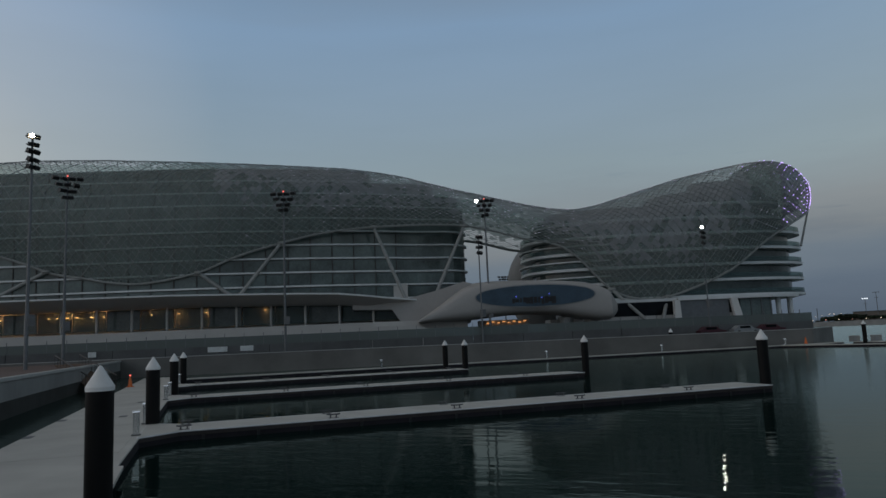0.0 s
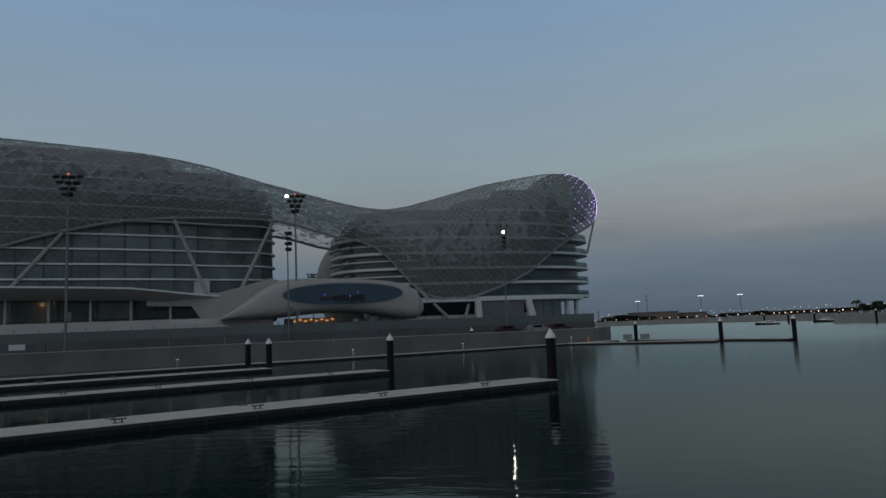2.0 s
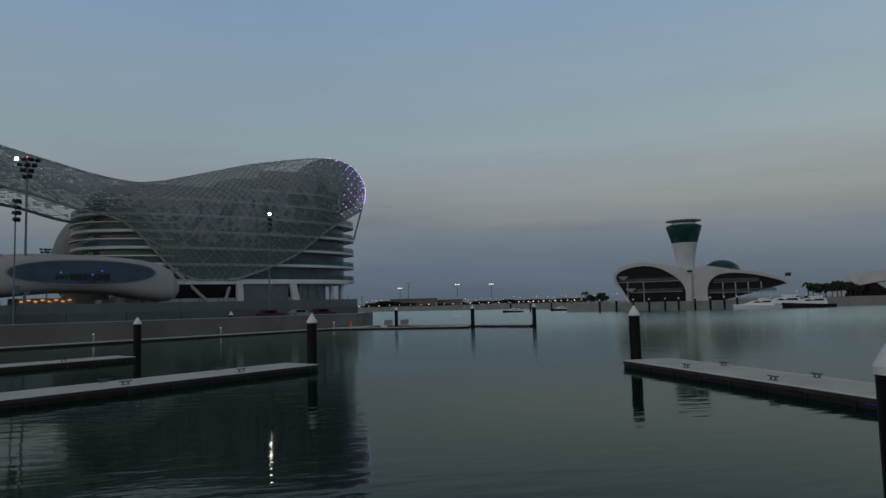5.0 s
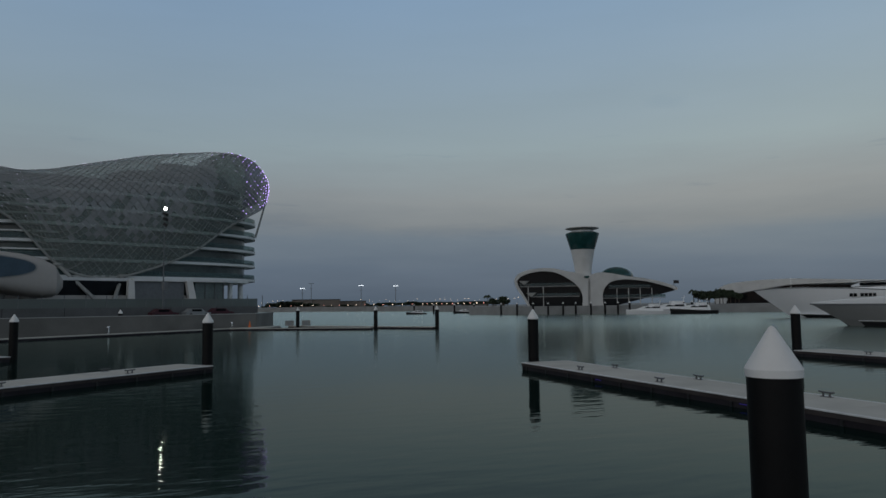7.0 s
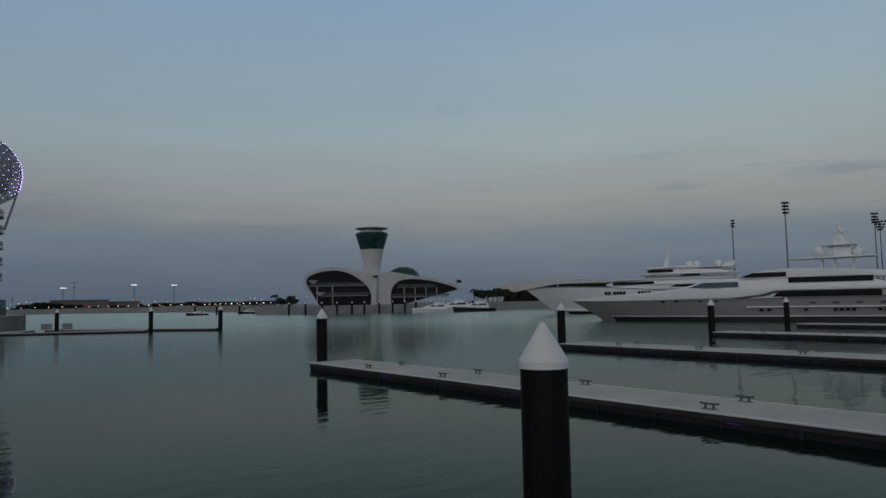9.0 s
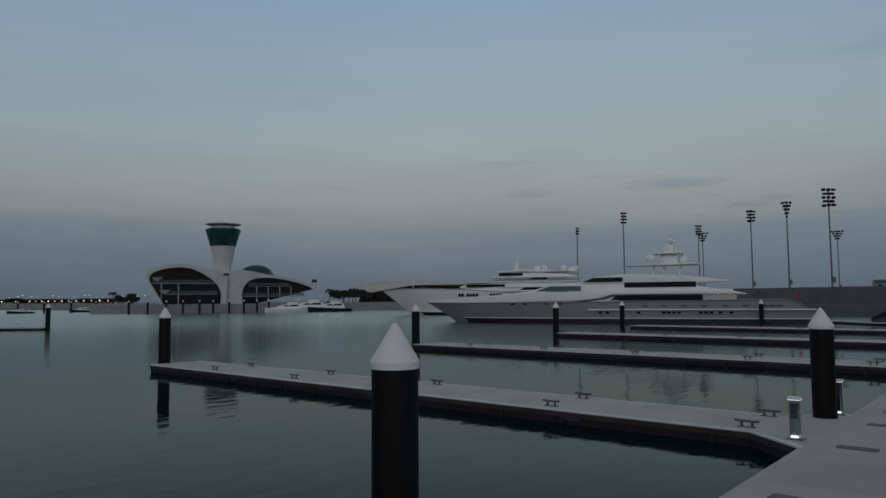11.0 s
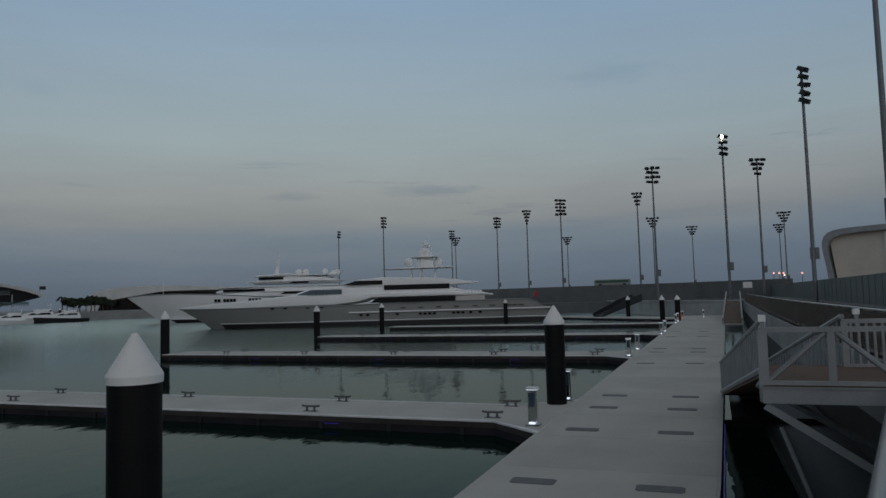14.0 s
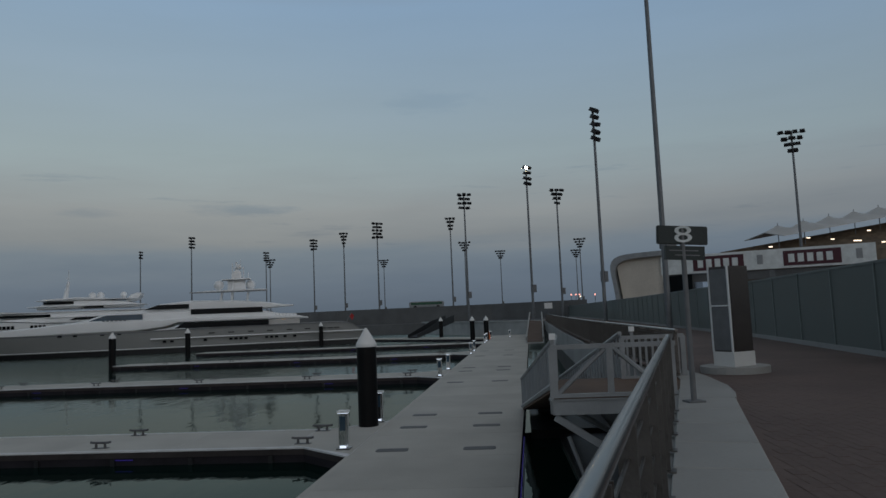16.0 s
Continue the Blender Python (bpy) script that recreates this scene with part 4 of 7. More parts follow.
fence = thing("mesh_fence", "tall grey-blue track fence with fine mesh panels", "fence")
FP = [(8, -8.2), (17.6, -9.0), (29.5, -10.2), (60, -11.6), (100, -12.6), (150, -13.4)]
for a, b in zip(FP, FP[1:]):
    d, c = Vector(b) - Vector(a), (Vector(a) + Vector(b)) / 2
    ang = math.degrees(math.atan2(d.y, d.x))
    bm = bm_new()
    box(bm, (c.x, c.y, 2.45), (d.length, 0.16, 0.14), ang)
    part("kerb", bm, M_QUAY, fence)
    bm = bm_new()
    box(bm, (c.x, c.y, 3.57), (d.length, 0.03, 2.1), ang)
    part("mesh_panel", bm, M_MESH, fence, "fine mesh infill")
    bm = bm_new()
    box(bm, (c.x, c.y, 4.64), (d.length, 0.07, 0.06), ang)
    n = max(2, int(d.length / 2.5))
    for i in range(n + 1):
        p = Vector(a) + d * i / n
        box(bm, (p.x, p.y, 3.52), (0.07, 0.1, 2.24), ang)
    part("frame", bm, M_MESHFRAME, fence)

guard = thing("guard_barrier", "low concrete track barrier with a pale top behind the fence", "barrier")
for a, b in zip(FP, FP[1:]):
    a, b = Vector(a) + Vector((0.3, -3.0)), Vector(b) + Vector((0.3, -3.0))
    d, c = b - a, (a + b) / 2
    ang = math.degrees(math.atan2(d.y, d.x))
    bm = bm_new()
    box(bm, (c.x, c.y, 2.83), (d.length, 0.4, 0.9), ang)
    part("wall", bm, M_QUAY, guard)
    bm = bm_new()
    box(bm, (c.x, c.y, 3.33), (d.length, 0.3, 0.1), ang)
    part("rail", bm, M_CONE, guard, "pale top rail")


# brick pavers of the promenade, laid in running bond
def paver(x, y, w, d):
    z0, z1, b = 2.379, 2.384, 0.002
    lo = [(x, y, z0), (x + w, y, z0), (x + w, y + d, z0), (x, y + d, z0)]
    hi = [(x + b, y + b, z1), (x + w - b, y + b, z1), (x + w - b, y + d - b, z1), (x + b, y + d - b, z1)]
    return lo + hi


PF = [(0, 1, 5, 4), (1, 2, 6, 5), (2, 3, 7, 6), (3, 0, 4, 7), (4, 5, 6, 7)]
pv_rng = random.Random(11)
pverts, pfaces, singles = [], [], []
row = 0
y = -8.6
while y < -1.2:
    x = 4.0 + (0.105 if row % 2 else 0.0)
    while x < 24.0:
        edge = float(np.interp(x, [4, 11.5, 13.8, 16, 60], [-1.85, -3.70, -3.96, -3.92, -6.9]))
        if y + 0.1 < edge and y > -8.0 - 0.09 * (x - 8):
            if x < 9.0 and len(singles) < 290 and y > -3.6:
                singles.append((x, y))
            else:
                k = len(pverts)
                dz = pv_rng.uniform(-0.0015, 0.0015)
                pverts += [(a, b_, c + dz) for a, b_, c in paver(x, y, 0.208, 0.1035)]
                pfaces += [tuple(k + i for i in f) for f in PF]
        x += 0.21
    y += 0.105
    row += 1
pave = thing("brick_paving", "reddish brown brick pavers on the promenade", "paving", kind="structure")
me = bpy.data.meshes.new("paver_field")
me.from_pydata(pverts, [], pfaces)
me.materials.append(M_PAVER)
pf = new("paver_field", me)
pf.parent = pave
tagged(pf, "small brown brick pavers", kind="stuff")
me = bpy.data.meshes.new("brick")
me.from_pydata([(a, b_, c) for a, b_, c in paver(0, 0, 0.208, 0.1035)], [], PF)
me.materials.append(M_PAVER)
for x, y in singles:
    shared("brick", me, pave, pose(x, y, pv_rng.uniform(-0.003, 0.003)))


# ---- floodlight masts ----
lr = random.Random(21)


def mast(x, y, ztop, zbase, tiers, width, face, lit=0, kind=0, r=0.2):
    """A floodlight mast; kind 0: stacked tiers on arms, 1: fan of lamps seen end on."""
    m = thing("floodlight_mast", "tall grey floodlight mast with stacked lamp heads", "mast", "floodlight masts")
    m.matrix_basis = pose(x, y, zbase, 0, 0, face)
    h = ztop - zbase
    bm = bm_new()
    cyl(bm, (0, 0, 0), (0, 0, h), r, r * 0.6, 12)
    part("pole", bm, M_MAST, m, smooth=True)
    bm = bm_new()
    box(bm, (0.3, 0, 3.1 if r > 0.25 else 5.2), (0.7, 0.6, 1.2))
    part("control_box", bm, M_HATCH, m, "dark control box")
    sp = 1.0
    for i in range(tiers):
        z = h - 0.3 - i * sp * 0.85
        w = width * (1 - 0.2 * i) if kind else width * (0.85 if i % 2 else 1.0)
        bm = bm_new()
        box(bm, (0, 0, z), (w, 0.12, 0.1))
        part("cross_arm", bm, M_MAST, m)
        n = max(2, int(w / 0.85))
        for j in range(n):
            px = -w / 2 + w * (j + 0.5) / n
            bm = bm_new()
            box(bm, (px, -0.22, z + 0.08 + lr.uniform(-0.08, 0.08)), (w / n * lr.uniform(0.6, 0.85), 0.5, 0.44), lr.uniform(-25, 25), 28 + lr.uniform(-14, 14))
            part("lamp", bm, M_BLACK, m)
            if lit and i == 0 and j < lit:
                bm = bm_new()
                ball(bm, (px, -0.55, z + 0.02), 0.27, 2, (1, 0.35, 0.9))
                part("lit_lens", bm, M_FLOOD if kind == 0 else M_FLOODC, m, "lit floodlight lens")
    return m


def mast_at(az, el, zt, zb, tiers, width, lit=0, kind=0, r=0.2, turn=0):
    d = (zt - 3.8) / math.tan(radians(el))
    x, y = d * math.sin(radians(az)), d * math.cos(radians(az))
    return mast(x, y, zt, zb, tiers, width, -az + turn, lit, kind, r)


for az, el, tiers, w, lit, kind, turn in [
        (98.0, 15.9, 5, 1.7, 0, 0, 60), (92.3, 11.75, 4, 1.7, 1, 0, 40), (94.65, 9.8, 4, 3.0, 0, 1, 20), (87.05, 9.85, 4, 2.9, 0, 0, 15),
        (85.8, 7.95, 4, 2.6, 0, 1, 15), (79.75, 7.75, 5, 2.9, 0, 0, 15), (77.0, 7.0, 5, 2.6, 0, 1, 10), (74.55, 6.5, 4, 2.6, 0, 0, 30),
        (70.8, 5.55, 4, 2.4, 0, 0, 30), (65.2, 6.8, 4, 2.4, 0, 0, 45), (61.55, 5.7, 3, 2.0, 0, 0, 60), (112.4, 12.35, 4, 3.6, 0, 1, 5)]:
    mast_at(az, el, 27.0, 2.2, tiers, w, lit, kind, 0.22, turn)
for az, el in ((89.8, 5.05), (96.25, 5.7), (71.1, 4.97), (80.2, 4.7), (95.9, 4.8), (86.9, 5.9)):
    mast_at(az, el, 27.0, 2.2, 4, 4.2, 0, 1, 0.22, 0)
mast(40.0, -9.15, 29.0, 2.4, 4, 2.0, -60, 0, 0, 0.17)
# masts before the hotel
for az, el, tiers, w, lit, kind, turn in [
        (-51.6, 15.5, 5, 1.5, 1, 0, 30), (-49.3, 12.7, 4, 4.0, 0, 1, 15), (-33.6, 12.1, 4, 4.0, 0, 1, -10), (-17.1, 11.1, 4, 3.6, 1, 1, 0),
        (-42.1, 9.1, 4, 3.6, 0, 1, 10), (-27.1, 9.0, 4, 3.6, 0, 1, -10)]:
    m = mast_at(az, el, 27.0, 2.2, tiers, w, lit, kind, 0.2, turn)
    if az > -50:
        bm = bm_new()
        ball(bm, (0, -0.1, 24.95), 0.13, 1)
        part("beacon", bm, M_REDLED, m, "small red beacon")
mast(*polar(-17.75, 112), 19.9, 2.2, 4, 1.3, 60, 0, 0, 0.14)
mast(*polar(-0.15, 120), 20.0, 2.2, 4, 1.2, 40, 1, 1, 0.12)
mast(*polar(-15.75, 230), 23.0, 2.2, 3, 4.2, 16, 0, 0, 0.2)

# ---- hotel ----
TOPU = [-150, -118, -104, -93, -82, -71, -55, -38, -24.6, -15.5, -4.2, 7, 14, 19.8, 25.7, 30.5, 42.7, 54.5, 60.6, 65.2, 68.9, 70.5, 71.0]
TOPZ = [30, 36, 39.2, 40.6, 41.2, 41.1, 40.3, 39, 37.9, 36.3, 33, 30.3, 28.8, 28.3, 29.5, 31, 34.5, 36.8, 37.4, 36.5, 33.4, 30.6, 29.6]
LOWU = [-150, -118, -104, -93, -85.9, -81, -77, -72, -67, -62, -56.4, -50.5, -46.5, -42.5, -37.4, -31, -26, -21, -16, -9.6, -3.4, 2.8, 8.4, 13.0, 16.0, 18.9, 21.7, 24.6, 28, 32.3, 36.7, 42.3, 48, 56, 62.5, 66.4, 69.0, 71.0]
LOWZ = [20, 23, 24, 23.2, 21.4, 19.7, 17.9, 17.1, 16, 15.5, 16.2, 17.5, 19.4, 20.8, 22.2, 23.8, 24.5, 24.9, 25.1, 25.2, 25.0, 23.8, 22.0, 21.4, 20.4, 18.2, 14.5, 11.1, 9.7, 9.2, 10.0, 11.9, 14.5, 20.3, 23.6, 25.2, 26.8, 29.0]


def smooth_line(us, zs, sig):
    g = np.linspace(-150, 71.0, 700)
    v = np.interp(g, us, zs)
    k = np.exp(-0.5 * (np.arange(-30, 31) * (g[1] - g[0]) / sig) ** 2)
    pad = np.pad(v, 30, mode="edge")
    return g, np.convolve(pad, k / k.sum(), mode="valid")


GT, VT = smooth_line(TOPU, TOPZ, 1.6)
GL, VL = smooth_line(LOWU, LOWZ, 1.3)


def shell_at(u, th):
    """A point of the grid shell: u along the hotel, th from -1 (front rim) over 0..pi to pi+1 (back rim)."""
    zt, zl = float(np.interp(u, GT, VT)), float(np.interp(u, GL, VL))
    hv = float(np.interp(u, [-150, -60, -46, -25, 2, 14, 26, 48, 59, 63.8, 67.8, 70.0, 71.0], [19, 19, 18.4, 16, 11, 10, 14, 16.5, 14.8, 11.8, 8.0, 4.6, 1.5]))
    vc = float(np.interp(u, [-150, -25, 2, 14, 26, 48, 71.0], [13, 13, 11, 11, 12, 12.5, 12.5]))
    hz = max(0.3, min(13.0, (zt - zl) * 0.5))
    zc = zt - hz
    e = 2 / 2.5
    if 0 <= th <= math.pi:
        c, s = math.cos(th), math.sin(th)
        v = vc - hv * math.copysign(abs(c) ** e, c)
        z = zc + hz * abs(s) ** e
    else:
        k = -th if th < 0 else th - math.pi
        side = -1 if th < 0 else 1
        v = vc + side * hv * (1 - 0.17 * k * k)
        z = zc - (zc - zl) * k
    return Vector(hp(u, v, z))


NU = 300
us = np.linspace(-125, 71.0, NU + 1)
ths = np.concatenate([np.linspace(-1, 0, 17)[:-1], np.linspace(0, math.pi, 49), np.linspace(math.pi, math.pi + 1, 17)[1:]])
NT = len(ths) - 1
GRID = [[shell_at(u, t) for t in ths] for u in us]
hotel = thing("hotel", "long curved hotel under a diamond-patterned glass grid shell", "hotel")


pr = random.Random(5)


def panel_points(i, j):
    a, b, c, d = GRID[i - 1][j], GRID[i][j - 1], GRID[i + 1][j], GRID[i][j + 1]
    m = (a + b + c + d) / 4
    n = (c - a).cross(d - b).normalized() * pr.uniform(0.005, 0.07)
    return [m + (p - m) * 0.88 + n * k for p, k in ((a, 0), (b, 1), (c, 0), (d, -1))]


near_panels, verts, faces, nverts, nfaces, uverts, ufaces = [], [], [], [], [], [], []
for i in range(1, NU):
    for j in range(1, NT):
        if (i + j) % 2:
            continue
        if us[i] < -54 and 0.72 < ths[j] < 2.8 and pr.random() < min(1.0, (-54 - us[i]) / 12):
            continue
        if 52 < us[i] < 59 and 0.85 < ths[j] < 1.3 and pr.random() < 0.85:
            continue
        if 50 < us[i] < 59 and 1.3 < ths[j] < 2.7 and pr.random() < 0.85:
            continue
        if -66 < us[i] < 30 and 1.15 < ths[j] < 2.4 and pr.random() < 0.16:
            continue
        if -4 < us[i] < 13 and (ths[j] < -0.45 or ths[j] > math.pi + 0.2) and pr.random() < 0.7:
            continue
        pts = panel_points(i, j)
        if 52 < us[i] < 58.5 and 1 <= j <= 34:
            near_panels.append(pts)
            continue
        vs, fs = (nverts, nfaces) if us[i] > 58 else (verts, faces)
        # higher panels take the paler glass that carries the painted sky sheen
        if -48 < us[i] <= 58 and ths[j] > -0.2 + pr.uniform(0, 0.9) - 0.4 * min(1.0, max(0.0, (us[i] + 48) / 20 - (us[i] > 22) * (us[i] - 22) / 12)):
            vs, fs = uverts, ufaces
        k = len(vs)
        vs += [p[:] for p in pts]
        fs.append((k, k + 1, k + 2, k + 3))
me = bpy.data.meshes.new("shell_glazing")
me.from_pydata(verts, [], faces)
me.materials.append(M_PANEL)
sp = new("shell_glazing", me)
sp.parent = hotel
tagged(sp, "grey-green tilted glass diamond panels", kind="stuff")
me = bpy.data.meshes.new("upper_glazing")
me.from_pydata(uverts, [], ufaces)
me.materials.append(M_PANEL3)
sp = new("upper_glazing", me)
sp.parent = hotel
tagged(sp, "upper shell diamond panels, sky sheen and haze put into a paler tint", kind="stuff")
me = bpy.data.meshes.new("nose_glazing")
me.from_pydata(nverts, [], nfaces)
me.materials.append(M_PANEL2)
sp = new("nose_glazing", me)
sp.parent = hotel
tagged(sp, "dark violet-grey diamond panels of the nose", kind="stuff")
for pts in near_panels:
    me = bpy.data.meshes.new("shell_panel")
    me.from_pydata([p[:] for p in pts], [], [(0, 1, 2, 3)])
    me.materials.append(M_PANEL)
    new("shell_panel", me).parent = hotel
# lattice of slim beams along the diamonds
verts, faces = [], []
for i in range(0, NU):
    for j in range(0, NT + 1):
        if (i + j) % 2 == 0:
            continue
        for dj in (-1, 1):
            if not 0 <= j + dj <= NT:
                continue
            a, b = GRID[i][j], GRID[i + 1][j + dj]
            d = b - a
            if d.length < 0.05:
                continue
            q = d.to_track_quat("Z", "Y")
            k = len(verts)
            rad = 0.075 if (i - dj * j) % 10 in (0, 1) else 0.038
            for p in (a, b):
                for t in range(3):
                    verts.append((p + q @ Vector((rad * math.cos(t * 2.1), rad * math.sin(t * 2.1), 0)))[:])
            faces += [(k, k + 1, k + 4, k + 3), (k + 1, k + 2, k + 5, k + 4), (k + 2, k, k + 3, k + 5)]
me = bpy.data.meshes.new("shell_lattice")
me.from_pydata(verts, [], faces)
me.materials.append(M_LATT)
lt = new("shell_lattice", me)
lt.parent = hotel
tagged(lt, "slim grey steel lattice beams", kind="stuff")
bm = bm_new()
tube(bm, [shell_at(u, -1) for u in np.linspace(-125, 70.9, 180)], 0.22, 8)
part("rim_beam", bm, M_RIM, hotel, "pale rim beam of the shell", True)
bm = bm_new()
tube(bm, [shell_at(u, math.pi + 1) for u in np.linspace(-125, 70.9, 120)], 0.3, 6)
part("rim_beam", bm, M_RIM, hotel, smooth=True)
# violet lights at the nodes
rng = random.Random(4)
lights = {True: ([], []), False: ([], [])}
for i in range(2, NU):
    for j in range(2, NT - 1):
        if (i + j) % 2 == 0:
            continue
        u = us[i]
        nose = u > 58
        mid = -48 < u < 20
        ridge = 34 <= j <= 42
        grid_node = (i % 4 == 1 and j % 4 == 0) or (i % 4 == 3 and j % 4 == 2)
        keep = (nose and (grid_node or (u > 66 and i % 2 == 1))) or (48 < u <= 58 and grid_node and rng.random() < (u - 48) / 12) or (mid and rng.random() < 0.28 * min(1.0, (u + 48) / 40)) or (ridge and rng.random() < 0.4)
        if not keep or (ths[j] > 1.9):
            continue
        p = GRID[i][j]
        out = (p - Vector((*hp(min(u, 62), 12), p.z - 2))).normalized()
        p = p + out * 0.18
        r = 0.066 if nose else 0.045
        verts, faces = lights[nose]
        k = len(verts)
        verts += [(p + Vector(o) * r)[:] for o in ((1, 0, 0), (-1, 0, 0), (0, 1, 0), (0, -1, 0), (0, 0, 1), (0, 0, -1))]
        faces += [(k + a, k + b, k + c) for a, b, c in ((0, 2, 4), (2, 1, 4), (1, 3, 4), (3, 0, 4), (2, 0, 5), (1, 2, 5), (3, 1, 5), (0, 3, 5))]
for nose, mt, label in ((True, M_VIOLET, "violet node lights of the nose"), (False, M_LILAC, "tiny lilac white node lights")):
    me = bpy.data.meshes.new("shell_lights")
    me.from_pydata(lights[nose][0], [], lights[nose][1])
    me.materials.append(mt)
    sl = new("shell_lights", me)
    sl.parent = hotel
    tagged(sl, label, kind="stuff")


def plan_left(inset, end=0.0, back=0.0):
    """Plan of the long wing, its front bowed and its end rounded; inset from the slab edge, back: set back at the front."""
    front = ((-124, -2.5), (-80, -2.5), (-60, -2.5), (-50, -2.2), (-40, -0.6), (-30, 1.0), (-20, 3.4), (-12, 6.2))
    pts = [(u, v + inset + back) for u, v in front if u < -11.5 - end]
    ve = float(np.interp(-10 - end, [p[0] for p in front] + [-10], [p[1] for p in front] + [6.9])) + back
    cv = (ve + 20.5) / 2
    for k in range(11):
        a = -math.pi / 2 + math.pi * k / 10
        pts.append((-8.6 - end + (7.2 - inset) * math.cos(a), cv + (20.5 - cv - inset) * math.sin(a)))
    return [hp(*p) for p in pts + [(-124, 20.5 - inset)]]


def plan_right(inset, ru=28.6, rv=13.0, cu=38.6, cv=13.5):
    pts = []
    for k in range(48):
        a = k * math.tau / 48
        c, s = math.cos(a), math.sin(a)
        pts.append((cu + (ru - inset) * math.copysign(abs(c) ** 0.75, c), cv + (rv - inset) * math.copysign(abs(s) ** 0.75, s)))
    return [hp(*p) for p in pts]


wing = thing("hotel_wing", "long glazed hotel wing with white slab edges", "hotel wing")
bm = bm_new()
box(bm, (0, 0, 1.09), (0.16, 0.7, 2.18), HROT)
mull = mesh_of("mullion", bm, M_BROWN)
FLOORS = [(0, 0), (0, 0), (0, 0), (0, 0), (0, 0), (0, 0), (0, 0.5), (1, 1.5), (6, 2.5), (19, 3.5), (24, 5.0)]
for i, (e, back) in enumerate(FLOORS):
    z = 11.57 + 2.58 * i
    bm = bm_new()
    prism(bm, plan_left(0, e, back), z + 0.1, z + 0.40)
    part("floor_slab", bm, M_SLAB, wing, "white slab edge")
    if i == len(FLOORS) - 1:
        continue
    bm = bm_new()
    prism(bm, plan_left(0.45, e, back), z + 0.402, z + 2.578)
    part("glazing", bm, M_FACADE, wing, "dark reflective glazing")
    for k in range(28):
        u = -120 + k * 4.0
        if u < -13 - e:
            v = float(np.interp(u, [-60, -50, -40, -30, -20, -12], [-2.5, -2.2, -0.6, 1.0, 3.4, 6.2])) + back
            shared("mullion", mull, wing, pose(*hp(u, v + 0.62), z + 0.40))

tower = thing("hotel_tower", "rounded hotel block with stacked curved balconies", "hotel wing")
zf = 9.3
for i in range(8):
    z = zf + 3.06 * i
    cu, ru, rv = (39.0, 29.0, 13.0) if i < 5 else ((39.0, 26.0, 12.8), (49.5, 14.5, 11.0), (53.0, 8.5, 6.0))[i - 5]
    bm = bm_new()
    prism(bm, plan_right(0, ru, rv, cu), z, z + 0.5)
    part("floor_slab", bm, M_SLAB, tower, "curved white slab edge")
    bm = bm_new()
    prism(bm, plan_right(2.2, ru, rv, cu), z + 0.502, z + 3.058)
    part("glazing", bm, M_FACADE, tower, "dark reflective glazing")
    bm = bm_new()
    pl = plan_right(0.15, ru, rv, cu)
    for a, b in zip(pl, pl[1:] + pl[:1]):
        d, c = Vector(b) - Vector(a), (Vector(a) + Vector(b)) / 2
        box(bm, (c.x, c.y, z + 0.98), (d.length, 0.04, 0.95), math.degrees(math.atan2(d.y, d.x)))
    tagged(part("balustrade", bm, M_GUARD, tower), "glass balustrade", kind="stuff")
# base storey of the tower
bm = bm_new()
prism(bm, plan_right(6.5), 2.3, 9.28)
part("base_glazing", bm, M_FACADE, tower)
bm = bm_new()
prism(bm, [hp(*p) for p in ((12, -2), (48, -2), (48, 3), (12, 3))], 2.3, 6.2)
part("base_wall", bm, M_OFFWHITE, tower, "pale lower wall")
bm = bm_new()
prism(bm, [hp(*p) for p in ((21, -1.8), (35.6, -1.8), (35.6, 3), (21, 3))], 6.2, 8.75)
part("base_window", bm, M_TINT, tower, "dark window band")
bm = bm_new()
prism(bm, [hp(*p) for p in ((21, -1.7), (36, -1.7), (36, -3), (54, -3), (61.5, 1.5), (64, 8), (64, 20), (21, 20))], 8.76, 9.28)
part("base_slab", bm, M_SLAB, tower)
for u0, u1, u2, u3 in ((34.9, 35.0, 36.0, 36.3), (46.9, 45.7, 46.9, 48.4)):
    bm = bm_new()
    loft(bm, [[hp(u0, v, 2.3), hp(u3, v, 2.3), hp(u2, v, 8.9), hp(u1, v, 8.9)] for v in (-3.4, -2.4)])
    part("frame_leg", bm, M_WHITE, tower, "slanted white frame leg")
bm = bm_new()
prism(bm, [hp(*p) for p in ((36.4, -2.5), (45.6, -2.5), (45.6, -2.0), (36.4, -2.0))], 4.4, 8.75)
part("base_pane", bm, M_MAST, tower, "grey screen panel")
bm = bm_new()
prism(bm, [hp(*p) for p in ((48.2, -1.8), (54.2, -1.8), (55.5, 8), (48.2, 8))], 2.3, 8.75)
part("lobby_glazing", bm, M_FACADE, tower, "dark glazed lobby")
for u in (50.2, 52.2, 54.0):
    bm = bm_new()
    box(bm, hp(u, -1.9, 5.5), (0.14, 0.2, 6.4), HROT)
    part("lobby_mullion", bm, M_MAST, tower)
for u, v in ((56.8, 0.6), (60.3, 2.6), (61.2, 4.4)):
    bm = bm_new()
    cyl(bm, hp(u, v, 2.3), hp(u, v, 8.8), 0.48, 0.48, 16)
    part("column", bm, M_SLAB, tower, smooth=True)
